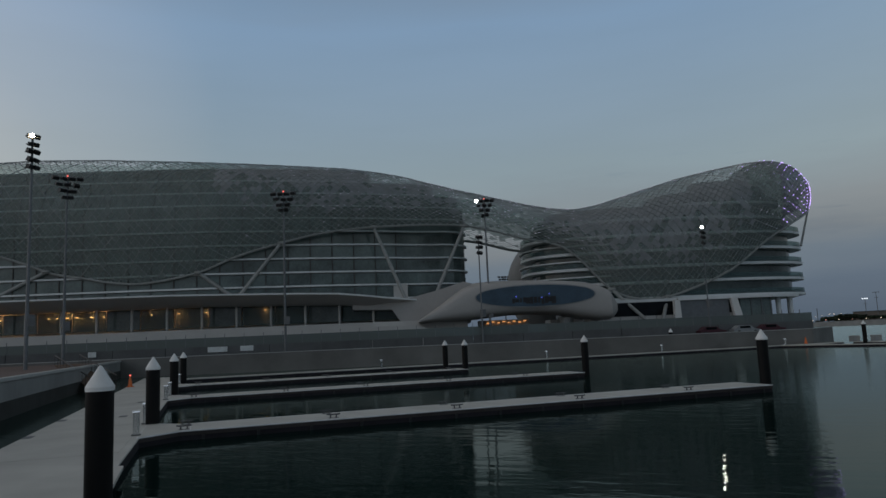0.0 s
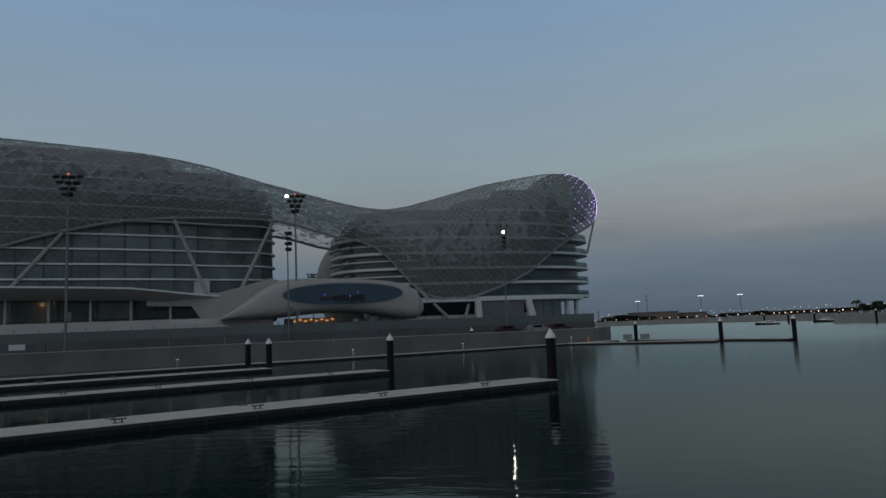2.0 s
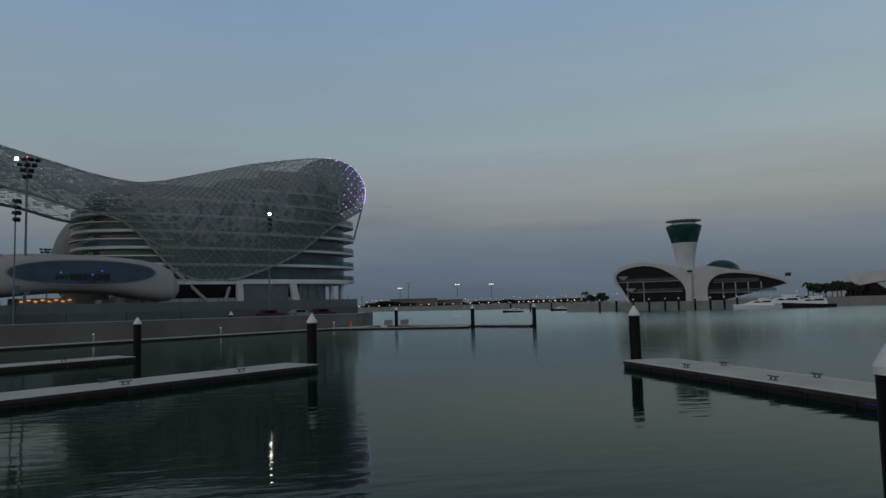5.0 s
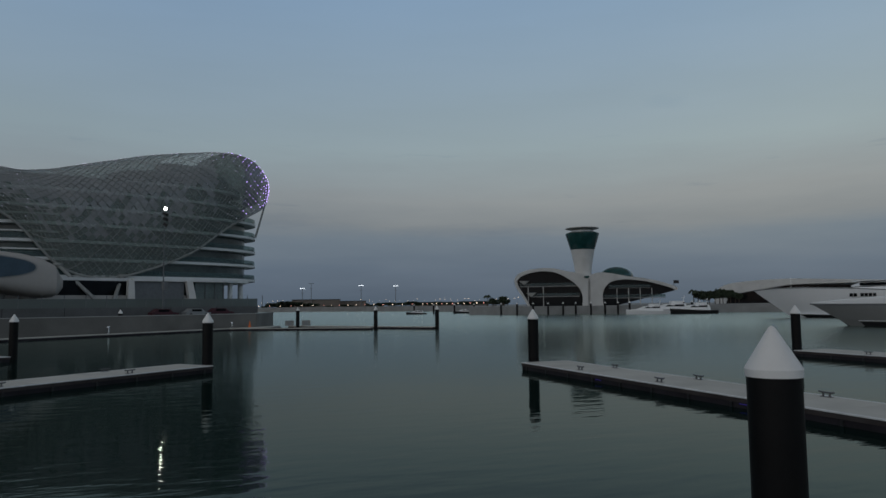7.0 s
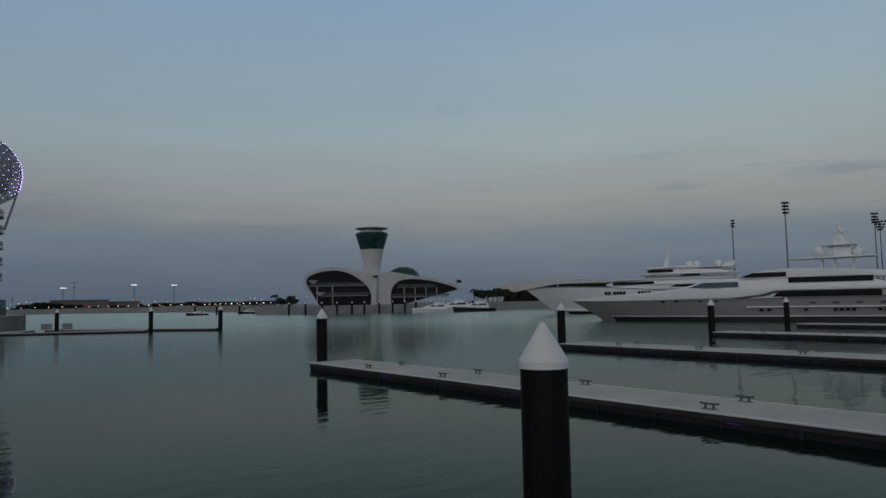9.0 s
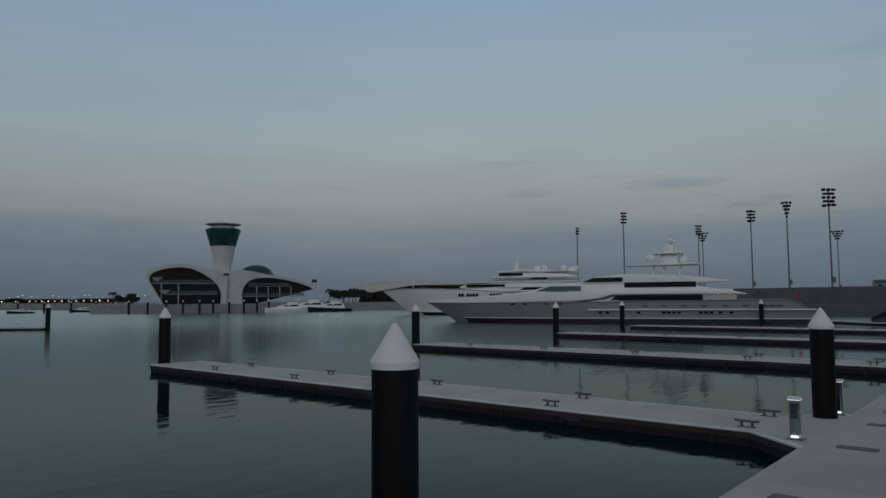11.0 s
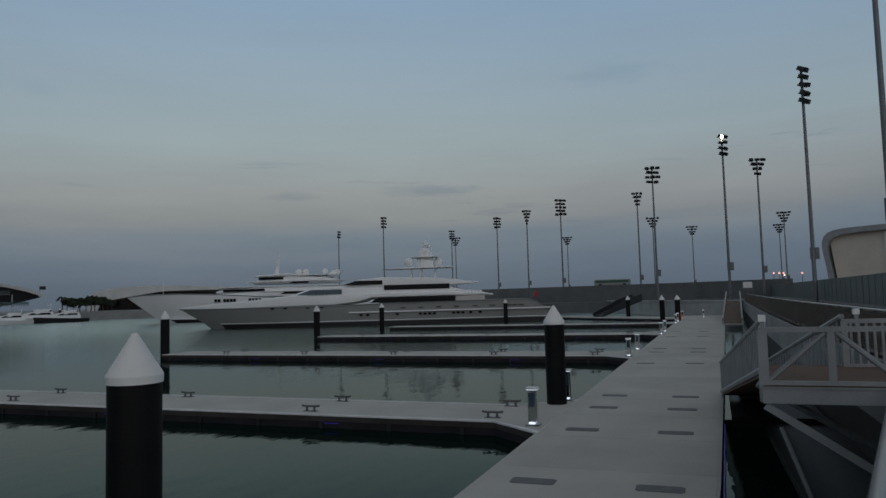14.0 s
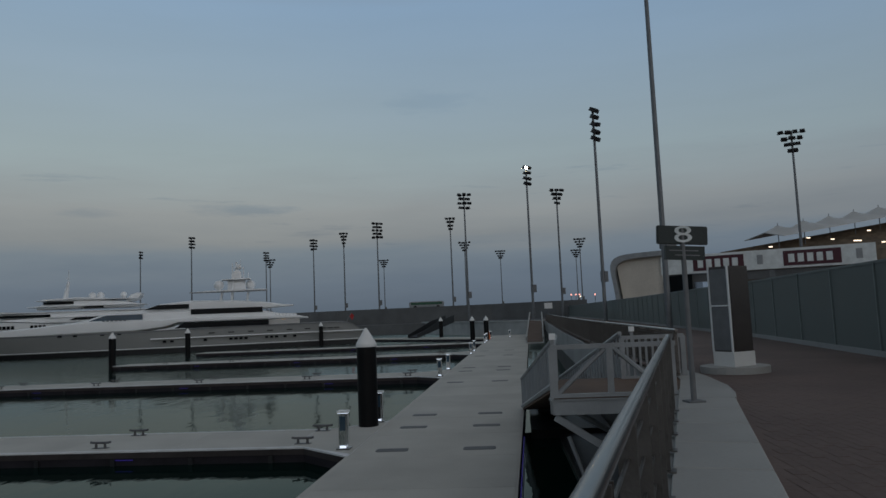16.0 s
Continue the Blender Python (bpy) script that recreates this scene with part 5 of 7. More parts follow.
# narrow sun shades between the floors on the tower's inner end
for z in (10.97, 14.03, 17.09, 20.15):
    bm = bm_new()
    pl = [p for p in plan_right(-0.25) if (Vector(p) - HO).dot(HU) < 27 and (Vector(p) - HO).dot(HV) < 22]
    inner = [p for p in plan_right(0.9) if (Vector(p) - HO).dot(HU) < 27 and (Vector(p) - HO).dot(HV) < 22]
    prism(bm, pl + inner[::-1], z, z + 0.22)
    part("sun_shade", bm, M_SLAB, tower, "thin curved sun shade")

# slanted struts between the shell rim and the podium
for (u0, z0), (u1, z1) in [((-44.6, 12.6), (-36.9, 22.0)), ((-45.4, 12.6), (-51.6, 17.4)), ((-12.6, 6.4), (-20.0, 24.0)), ((-11.4, 6.4), (-2.8, 23.2)),
                           ((29.9, 4.6), (24.6, 11.0)), ((32.0, 4.8), (35.0, 9.4)), ((-90, 12.6), (-78, 18.8)), ((-91, 12.6), (-101, 25))]:
    s = thing("strut", "slanted pale steel strut that props the shell rim", "strut", "shell struts")
    top = shell_at(u1, -1)
    bm = bm_new()
    cyl(bm, hp(u0, -4.4 if u0 > 0 else -2.0, z0), top, 0.36, 0.30, 12)
    part("shaft", bm, M_RIM, s, smooth=True)
    bm = bm_new()
    ball(bm, top, 0.55, 2, (1.6, 1.2, 0.7))
    part("node", bm, M_RIM, s, smooth=True)

nose_strut = thing("strut", "slim steel strut under the shell's nose", "strut", "shell struts")
bm = bm_new()
cyl(bm, hp(65.4, 5.5, 19.0), shell_at(68.0, -1), 0.22, 0.18, 10)
part("shaft", bm, M_RIM, nose_strut, smooth=True)

# podium of the long wing
podium = thing("hotel_podium", "white canopy and glazed ground floor of the hotel", "podium")
CAN = [(-124, -9, 13.2), (-82, -9, 13.1), (-54, -9, 13.0), (-43, -9, 12.75), (-35, -9, 12.55), (-26, -8.6, 12.25), (-21, -8, 11.7), (-16.5, -6.5, 11.2), (-12.5, -4.2, 10.9)]
bm = bm_new()
loft(bm, [[hp(u, v, z), hp(u, v, z - 0.26), hp(u, v + 0.5, z - 0.26), hp(u, v + 0.5, z)] for u, v, z in CAN])
part("canopy_edge", bm, M_SLAB, podium, "pale canopy edge")
bm = bm_new()
loft(bm, [[hp(u, v + 0.5, z - 0.02), hp(u, v + 0.3, z - 0.3), hp(u, v + 4, max(z - 1.75, 9.9)), hp(u, 6, max(z - 1.75, 9.9)), hp(u, 6, z - 0.02)] for u, v, z in CAN])
part("canopy", bm, M_OFFWHITE, podium, "pale sloping canopy soffit", True)
# white wall that runs from the canopy into the bridge
bm = bm_new()
loft(bm, [[hp(u, v, z) for u, z in ((-24, 10.4), (-17.3, 10.5), (-13.8, 11.1), (-8.8, 12.3), (-4, 13.7), (-0.5, 12.8), (-3, 6.2), (-15.0, 6.2), (-17.0, 9.2), (-24, 9.4))] for v in (-4.2, 3.5)])
part("flowing_wall", bm, M_BRIDGE, podium, "smooth white wall")
bm = bm_new()
prism(bm, [hp(*p) for p in ((-124, 5), (-14, 5), (-14, 8), (-124, 8))], 2.3, 14.4)
part("back_wall", bm, M_OFFWHITE, podium, "pale back wall of the ground floor")
for k in range(18):
    u = -121 + 6.1 * k
    bm = bm_new()
    box(bm, hp(u, 1.5, 9.4), (5.9, 0.08, 3.6), HROT)
    part("window", bm, M_GUARD if k % 3 else M_FACADE, podium, "large shop window")
    bm = bm_new()
    cyl(bm, hp(u + 3, -2.5, 6.0), hp(u + 3, -2.5, 11.3), 0.22, 0.22, 10)
    part("column", bm, M_OFFWHITE, podium)
for u, w, mt in ((-88, 4, M_WARM), (-84.5, 1.0, M_WARM), (-80, 3, M_WARMDIM), (-76.5, 3.5, M_WARM), (-73, 0.8, M_WARM), (-70, 3, M_WARMDIM), (-66, 1.2, M_WARMDIM), (-62, 2, M_WARMDIM), (-57, 1.5, M_WARM), (-52, 1.2, M_WARMDIM), (-41, 0.6, M_WARMDIM), (-97, 3, M_WARMDIM)):
    for q in range(max(1, round(w / 1.5))):
        bm = bm_new()
        box(bm, hp(u - w / 2 + (q + 0.5) * w / max(1, round(w / 1.5)), 4.2, 10.4), (0.5 if mt is M_WARM else 0.25, 0.2, 0.08), HROT)
        part("interior_lamp", bm, M_DOWN, podium, "warm interior lamp")
bm = bm_new()
prism(bm, [hp(*p) for p in ((-124, -10.5), (-20, -10), (-10.5, -8), (-10.5, 6), (-124, 6))], 2.3, 6.1)
part("terrace", bm, M_QUAY, podium, "pale terrace wall")
bm = bm_new()
prism(bm, [hp(*p) for p in ((-124, -11.2), (-20, -10.7), (-9, -9), (-4, -9.5), (-4, -8.8), (-9, -8.4), (-20, -10), (-124, -10.5))], 5.4, 6.9)
part("parapet", bm, M_OFFWHITE, podium, "pale terrace parapet")
bm = bm_new()
loft(bm, [[hp(-13, v, 6.1), hp(-4, v, 3.0), hp(-4, v, 2.3), hp(-20, v, 2.3), hp(-20, v, 6.1)] for v in (-12.5, -9.5)])
part("stair_block", bm, M_OFFWHITE, podium)

# white bridge body with an oval window
bridge = thing("bridge_lounge", "smooth white bridge body with a long oval window", "bridge building")
BR = [(-12.4, 6.4, 6.9), (-11.6, 6.45, 7.4), (-9.6, 6.5, 8.7), (-6.7, 6.5, 10.75), (-4.7, 6.5, 12.1), (-2.7, 6.6, 12.85), (0.2, 6.9, 13.05), (3.5, 7.15, 13.05), (7.6, 7.15, 12.95), (12.4, 6.8, 12.7), (16, 6.0, 12.35), (18.5, 5.6, 11.8), (20.3, 5.7, 10.8), (21.2, 6.1, 9.7), (21.6, 6.8, 8.8)]
bm = bm_new()
rings = []
for u, z0, z1 in BR:
    ring = []
    zc, hz = (z0 + z1) / 2, (z1 - z0) / 2
    hv = 4.6 if -14 < u < 20.5 else 3.2
    for k in range(28):
        a = k * math.tau / 28
        c, s = math.cos(a), math.sin(a)
        ring.append(hp(u, -8.8 + hv * math.copysign(abs(c) ** 0.45, c), zc + hz * math.copysign(abs(s) ** 0.55, s)))
    rings.append(ring)
loft(bm, rings)
part("body", bm, M_BRIDGE, bridge, "smooth pale shell", True)


def oval(bm, cu, cz, ru, rz, v0, v1, n=48):
    rings = []
    for v in (v0, v1):
        rings.append([hp(cu + ru * math.cos(t), v, cz + rz * math.copysign(abs(math.sin(t)) ** 0.9, math.sin(t))) for t in (k * math.tau / n for k in range(n))])
    loft(bm, rings)


bm = bm_new()
oval(bm, 7.3, 10.15, 10.3, 1.95, -13.46, -13.2)
window = part("window", bm, M_QUAY, bridge, "oval window with a pale reveal")
bm = bm_new()
oval(bm, 7.3, 10.15, 10.05, 1.78, -13.5, -13.3)
part("pane", bm, M_BLUEGLASS, window, "blue-grey glass")
rg = random.Random(3)
for k in range(12):
    bm = bm_new()
    w = rg.uniform(0.3, 0.9)
    box(bm, hp(3.5 + k * 0.62, -13.52, 9.35 + rg.uniform(-0.1, 0.15)), (w, 0.02, rg.uniform(0.5, 1.3)), HROT)
    part("furniture", bm, M_BLACK, window, "dark furniture behind the glass")
for u, z in ((4.0, 10.1), (8.3, 9.8), (9.6, 10.4)):
    bm = bm_new()
    ball(bm, hp(u, -13.56, z), 0.10, 1)
    part("lamp", bm, M_BLUELED, window, "small blue-white lamp")
for u in (13.2, 17.6):
    bm = bm_new()
    cyl(bm, hp(u, -9, 2.3), hp(u, -9, 6.4), 0.7, 1.4, 16)
    part("pier", bm, M_QUAY, bridge, "tapered concrete pier", True)
# lit bar under the bridge
bar = thing("bar_terrace", "low lit terrace bar below the white bridge", "bar")
bm = bm_new()
box(bm, hp(3, -3.5, 4.4), (9, 3, 4.2), HROT)
part("room", bm, M_OFFWHITE, bar)
for k in range(8):
    bm = bm_new()
    box(bm, hp(0.0 + k * 0.95, -5.2, 6.0 + 0.2 * (k % 2)), (0.45, 0.15, 0.16), HROT)
    part("lamp", bm, M_WARMDIM, bar, "warm lamp")

# rear shell body between the wings
bm = bm_new()
rings = []
for k in range(14):
    t = k / 13
    z = 6 + 21.5 * t
    r = 13.5 * math.sqrt(max(0.02, 1 - (abs(t - 0.42) / 0.62) ** 2.2))
    rings.append([hp(24 + r * math.cos(a), 38 + r * math.sin(a), z) for a in (i * math.tau / 32 for i in range(32))])
loft(bm, rings)
part("rear_shell", bm, M_QUAY, hotel, "grey panelled rear shell", True)

# track barrier and catch fence before the hotel
barrier = thing("track_barrier", "grey concrete track barrier with a mesh catch fence", "barrier")
for k in range(22):
    bm = bm_new()
    u = -124 + 8 * k
    box(bm, hp(u + 4, -18, 3.15), (7.9, 0.5, 1.7), HROT)
    part("concrete_block", bm, M_DARKWALL, barrier)
bm = bm_new()
box(bm, (0, 0, 0), (0.08, 0.08, 2.0), HROT)
me = mesh_of("fence_post", bm, M_MAST)
for k in range(60):
    shared("fence_post", me, barrier, pose(*hp(-124 + 3 * k, -18, 4.9)))
bm = bm_new()
box(bm, hp(-36, -18, 4.6), (176, 0.03, 1.5), HROT)
part("fence_mesh", bm, M_MESH, barrier)
for u, w in ((-44, 3.0), (-39.5, 2.0), (-63, 1.2)):
    b2 = thing("barrier_board", "pale blank board fixed before the track barrier", "board", "barrier boards")
    bm = bm_new()
    box(bm, hp(u, -18.4, 3.5), (w, 0.08, 0.8), HROT)
    part("board", bm, M_SIGNW, b2)
    bm = bm_new()
    box(bm, hp(u, -18.36, 2.7), (0.1, 0.06, 0.85), HROT)
    part("leg", bm, M_MAST, b2)


# ---- yacht club with its control tower ----
CAZ, CD = 32.6, 255.0
CK = CD / 230.0
CO = Vector(polar(CAZ, CD))
CR_ = Vector((math.cos(radians(CAZ)), -math.sin(radians(CAZ))))     # to the right as seen
CF = Vector((math.sin(radians(CAZ)), math.cos(radians(CAZ))))       # away


def cp(lat, dep, z):
    p = CO + CR_ * (lat * CK) + CF * dep
    return (p.x, p.y, 3.8 + (z - 3.8) * CK)


club = thing("yacht_club", "white curvaceous yacht club with a flared control tower", "yacht club")


def vault(lats, outer, inner, zfloor, dep0, dep1, name, mt, label):
    """A thick curved roof band between an outer and an inner outline, from the front to the back."""
    bm = bm_new()
    rings = []
    for dep in (dep0, dep1):
        rings.append([cp(a, dep, z) for a, z in outer] + [cp(a, dep, z) for a, z in inner[::-1]])
    loft(bm, rings)
    part(name, bm, mt, club, label, True)


def arc(pts, n=40):
    pts = np.array(pts, float)
    s = np.r_[0, np.cumsum(np.hypot(*np.diff(pts, axis=0).T))]
    g = np.linspace(0, s[-1], n)
    x, z = np.interp(g, s, pts[:, 0]), np.interp(g, s, pts[:, 1])
    for _ in range(3):
        x[1:-1] = (x[:-2] + 2 * x[1:-1] + x[2:]) / 4
        z[1:-1] = (z[:-2] + 2 * z[1:-1] + z[2:]) / 4
    return list(zip(x.tolist(), z.tolist()))


lo_out = arc([(-15.2, 2.0), (-16.2, 3.9), (-17.1, 5.8), (-19.2, 8.5), (-20.2, 11.2), (-19.4, 12.9), (-17.7, 14.0), (-14.5, 14.8), (-10.3, 15.2), (-6.7, 14.9), (-3.6, 14.0), (0.5, 13.4), (3.9, 12.0), (4.0, 2.0)], 60)
lo_in = arc([(-14.4, 2.0), (-15.6, 4.2), (-16.9, 6.6), (-18.6, 9.3), (-19.2, 10.9), (-18.5, 12.2), (-16.9, 13.0), (-14.4, 13.75), (-10.3, 14.2), (-6.8, 13.7), (-3.9, 12.3), (-1.0, 10.3), (0.8, 8.3), (1.55, 6.0), (1.2, 2.0)], 60)
vault(None, lo_out, lo_in, 2, -7, 16, "roof_wing", M_CLUB, "white curling roof wing")
ro_out = arc([(3.0, 2.0), (3.2, 11.6), (4.4, 13.0), (7.2, 13.5), (10.2, 13.1), (14.1, 12.25), (20.4, 11.3), (24.5, 10.4), (28.5, 9.1), (30.7, 8.25), (29.9, 7.6)], 60)
ro_in = arc([(7.9, 2.0), (7.5, 5.9), (8.1, 8.3), (9.5, 10.0), (11.3, 10.8), (14.1, 11.1), (17.2, 10.9), (21.2, 10.3), (25.3, 9.2), (28.6, 8.1), (29.3, 7.4)], 60)
vault(None, ro_out, ro_in, 2, -7, 14, "roof_wing", M_CLUB, "white sweeping roof wing")
# glass fronts set back
bm = bm_new()
loft(bm, [[cp(a, d, z) for a, z in lo_in] for d in (-5.6, -5.3)])
part("glass_front", bm, M_TINT, club, "dark recessed glass front")
bm = bm_new()
loft(bm, [[cp(a, d, z) for a, z in ro_in] for d in (-5.6, -5.3)])
part("glass_front", bm, M_TINT, club, "dark recessed glass front")
for a0, a1, z, t in ((-18.2, 0.4, 9.3, 0.28), (-14.9, 0.5, 6.05, 0.25), (7.6, 26.5, 5.3, 0.22), (9.5, 22.0, 8.4, 0.14)):
    bm = bm_new()
    p0, p1 = Vector(cp(a0, -5.7, z)), Vector(cp(a1, -5.7, z))
    c, d = (p0 + p1) / 2, p1 - p0
    box(bm, c, (d.length, 1.0, t), -CAZ)
    part("balcony", bm, M_QUAY, club)
    bm = bm_new()
    box(bm, (c.x, c.y, c.z + 0.7), (d.length, 0.8, 0.9), -CAZ)
    part("balustrade", bm, M_GUARD, club)
for a in (-10.8, -15.6, 12, 15.5, 19, 22.5):
    bm = bm_new()
    cyl(bm, cp(a, -5.9, 2.9), cp(a, -5.9, 9.2 if a < 0 else 8.3), 0.15, 0.15, 10)
    part("column", bm, M_OFFWHITE, club)
for a, z in ((-16.8, 10.0), (-14.6, 6.2)):
    bm = bm_new()
    cyl(bm, cp(a, -6.4, z), cp(a, -6.4, z + 1.1), 0.4, 1.8, 16)
    part("parasol", bm, M_WHITE, club, "white inverted parasol")


def lathe(name, lat, dep, prof, mt, label="", seg=40, sx=1.0):
    bm = bm_new()
    c = cp(lat, dep, 0)
    rings = [[(c[0] + r * CK * math.cos(a), c[1] + r * CK * math.sin(a), 3.8 + (z - 3.8) * CK) for a in (i * math.tau / seg for i in range(seg))] for r, z in prof]
    loft(bm, rings)
    return part(name, bm, mt, club, label, True)


lathe("tower_shaft", 1.9, 3, [(3.2, 10.5), (2.7, 12.8), (2.62, 14.0), (2.93, 16.4), (3.4, 19.0), (3.86, 21.25)], M_CLUB, "flared white tower shaft")
lathe("tower_cabin", 1.9, 3, [(3.86, 21.25), (3.9, 21.3), (5.42, 26.2), (5.42, 26.6), (4.8, 26.9)], M_TEAL, "dark green glazed tower cabin")
lathe("cabin_core", 1.9, 3, [(3.6, 26.9), (3.6, 27.6), (2.0, 27.7)], M_SLAB)
lathe("tower_roof", 1.9, 3, [(1.0, 27.6), (3.0, 27.75), (5.0, 28.05), (5.5, 28.2), (5.3, 28.42), (3.0, 28.55), (0.5, 28.6)], M_OFFWHITE, "thin disc roof")
bm = bm_new()
ball(bm, cp(12.4, 4, 12.1), 1.0, 4, (6.2, 5.6, 3.9))
part("dome", bm, M_TEAL, club, "flat green glass dome", True)
bm = bm_new()
ball(bm, cp(3.05, -7.1, 12.0), 1.0, 3, (1.4, 0.3, 0.42))
part("oculus", bm, M_TEAL, club, "small oval window")
bm = bm_new()
cyl(bm, cp(29.3, -4, 8.5), cp(29.3, -4, 10.6), 0.08, 0.08, 6)
part("flag_pole", bm, M_MAST, club)
bm = bm_new()
box(bm, cp(30.1, -4, 10.1), (1.7, 0.05, 1.1), -CAZ + 8)
part("flag", bm, M_BLACK, club, "dark flag")

# small dark posts along the club quay, with pale tops
post = thing("quay_pile", "short dark quay pile with a pale top", "pile", "quay piles")
bm = bm_new()
cyl(bm, (0, 0, -1), (0, 0, 3.75), 0.35, 0.35, 12)
part("sleeve", bm, M_PILE, post)
bm = bm_new()
cyl(bm, (0, 0, 3.75), (0, 0, 4.3), 0.36, 0.05, 12)
part("cap", bm, M_CONE, post)
post.matrix_basis = pose(*polar(26.4, 243), 0)
for az in (19.3, 20.9, 22.6, 24.2, 27.7, 29.0, 30.2, 31.4, 32.4, 33.6, 34.7, 35.7, 36.6, 39.9, 40.65, 41.25, 41.8):
    copy_thing(post, pose(*polar(az, 241 if az > 25 else 300), 0))

# low terminal beyond the club
TO, TD = 47.0, 320.0
term = thing("marina_terminal", "low white terminal with a sweeping curved roof", "terminal")
tr_, tf = Vector((math.cos(radians(TO)), -math.sin(radians(TO)))), Vector((math.sin(radians(TO)), math.cos(radians(TO))))


def tp(lat, dep, z):
    p = Vector(polar(TO, TD)) + tr_ * lat + tf * dep
    return p.x, p.y, z


t_out = arc([(-22.5, 2), (-23.2, 6), (-22.3, 9.3), (-18, 11.2), (-6, 12.4), (6, 12.8), (30, 11.8), (60, 10.5), (60, 9.6)])
t_in = arc([(-18.5, 2), (-18.8, 5), (-17.6, 6.2), (-13, 7.2), (-6, 8.4), (6, 10.4), (30, 10.6), (59, 9.5), (59.6, 9.4)])
bm = bm_new()
loft(bm, [[tp(a, d, z) for a, z in t_out] + [tp(a, d, z) for a, z in t_in[::-1]] for d in (-6, 30)])
part("roof", bm, M_CLUB, term, "white curved roof band", True)
bm = bm_new()
loft(bm, [[tp(-18.5, d, 1.9), tp(60, d, 1.9), tp(60, d, 9.6), tp(6, d, 10.3), tp(-6, d, 8.3), tp(-17.6, d, 6.1)] for d in (0.0, 0.4)])
part("glass_front", bm, M_TINT, term)
bm = bm_new()
box(bm, tp(16, -3, 5.6), (40, 5, 0.5), -TO)
part("balcony", bm, M_OFFWHITE, term)
bm = bm_new()
box(bm, tp(0, -3.2, 7.0), (2.6, 0.2, 0.3), -TO)
part("sign_light", bm, M_BLUELED, term, "blue lit sign bar")

# ---- motor yachts ----
YD = Vector((0.317, -0.948)).normalized()
YS = Vector((-YD.y, YD.x))     # away from the viewer


def yp(A, k, w, z):
    p = Vector(A) + YD * k + YS * w
    return p.x, p.y, z


def tier(yacht, A, stations, name, mt, label="", e=0.32):
    """A rounded deckhouse: stations of k, half width, z0, z1."""
    bm = bm_new()
    rings = []
    for k, w, z0, z1 in stations:
        ring = []
        for i in range(20):
            a = i * math.tau / 20
            c, s = math.cos(a), math.sin(a)
            ring.append(yp(A, k, w * math.copysign(abs(c) ** e, c), (z0 + z1) / 2 + (z1 - z0) / 2 * math.copysign(abs(s) ** e, s)))
        rings.append(ring)
    loft(bm, rings)
    return part(name, bm, mt, yacht, label, True)


def hull(yacht, A, stations, mt, label):
    """Stations: k at deck, k at waterline, half beam deck, half beam waterline, deck z."""
    bm = bm_new()
    rings = []
    for kd, kw, bd, bw, zd in stations:
        kb = kw + (kw - kd) * 0.2
        ring = [yp(A, kd, -bd, zd), yp(A, kd + (kw - kd) * 0.3, -bd * 0.985, zd * 0.7), yp(A, kw - (kw - kd) * 0.25, -(bw * 0.8 + bd * 0.2), zd * 0.25), yp(A, kw, -bw, 0.0), yp(A, kb, -bw * 0.6, -1.2),
                yp(A, kb, bw * 0.6, -1.2), yp(A, kw, bw, 0.0), yp(A, kw - (kw - kd) * 0.25, bw * 0.8 + bd * 0.2, zd * 0.25), yp(A, kd + (kw - kd) * 0.3, bd * 0.985, zd * 0.7), yp(A, kd, bd, zd)]
        rings.append(ring)
    loft(bm, rings)
    h = part("hull", bm, mt, yacht, label, True)
    bm = bm_new()
    loft(bm, [[yp(A, kw - (kw - kd) * 0.22, -(bw * 0.8 + bd * 0.2) - 0.07, 0.74), yp(A, kw, -bw - 0.06, -0.1), yp(A, kw, -bw + 0.1, -0.1), yp(A, kw - (kw - kd) * 0.22, -bw + 0.1, 0.74)] for kd, kw, bd, bw, zd in stations[1:]])
    part("boot_stripe", bm, M_BLACK, yacht, "black boot stripe")
    bm = bm_new()
    loft(bm, [[yp(A, kw - (kw - kd) * 0.27, -(bw * 0.77 + bd * 0.23) - 0.07, 0.92), yp(A, kw - (kw - kd) * 0.25, -(bw * 0.79 + bd * 0.21) - 0.07, 0.82), yp(A, kw - (kw - kd) * 0.25, -bw + 0.1, 0.82), yp(A, kw - (kw - kd) * 0.27, -bw + 0.1, 0.92)] for kd, kw, bd, bw, zd in stations[1:]])
    part("boot_top_line", bm, M_GEL, yacht, "thin white line over the boot stripe")
    bm = bm_new()
    loft(bm, [[yp(A, kd, -bd - 0.07, zd - 0.04), yp(A, kd, -bd - 0.07, zd - 0.2), yp(A, kd, -bd + 0.2, zd - 0.2), yp(A, kd, -bd + 0.2, zd - 0.04)] for kd, kw, bd, bw, zd in stations[:-1]])
    part("sheer_line", bm, M_MAST, yacht, "dark sheer line")
    return h


def strip(yacht, A, k0, k1, w, z0, z1, mt, name="window", label="dark window band", slope=0.0, parent=None):
    bm = bm_new()
    rings = []
    for dw in (0.0, 0.25):
        rings.append([yp(A, k0 + slope, w + dw, z1), yp(A, k1, w + dw, z1), yp(A, k1, w + dw, z0), yp(A, k0, w + dw, z0)])
    loft(bm, rings)
    return part(name, bm, mt, parent or yacht, label)


Y1 = (91.8, 72.4)
y1 = thing("motor_yacht", "long grey-hulled superyacht with white superstructure", "yacht", "superyachts")
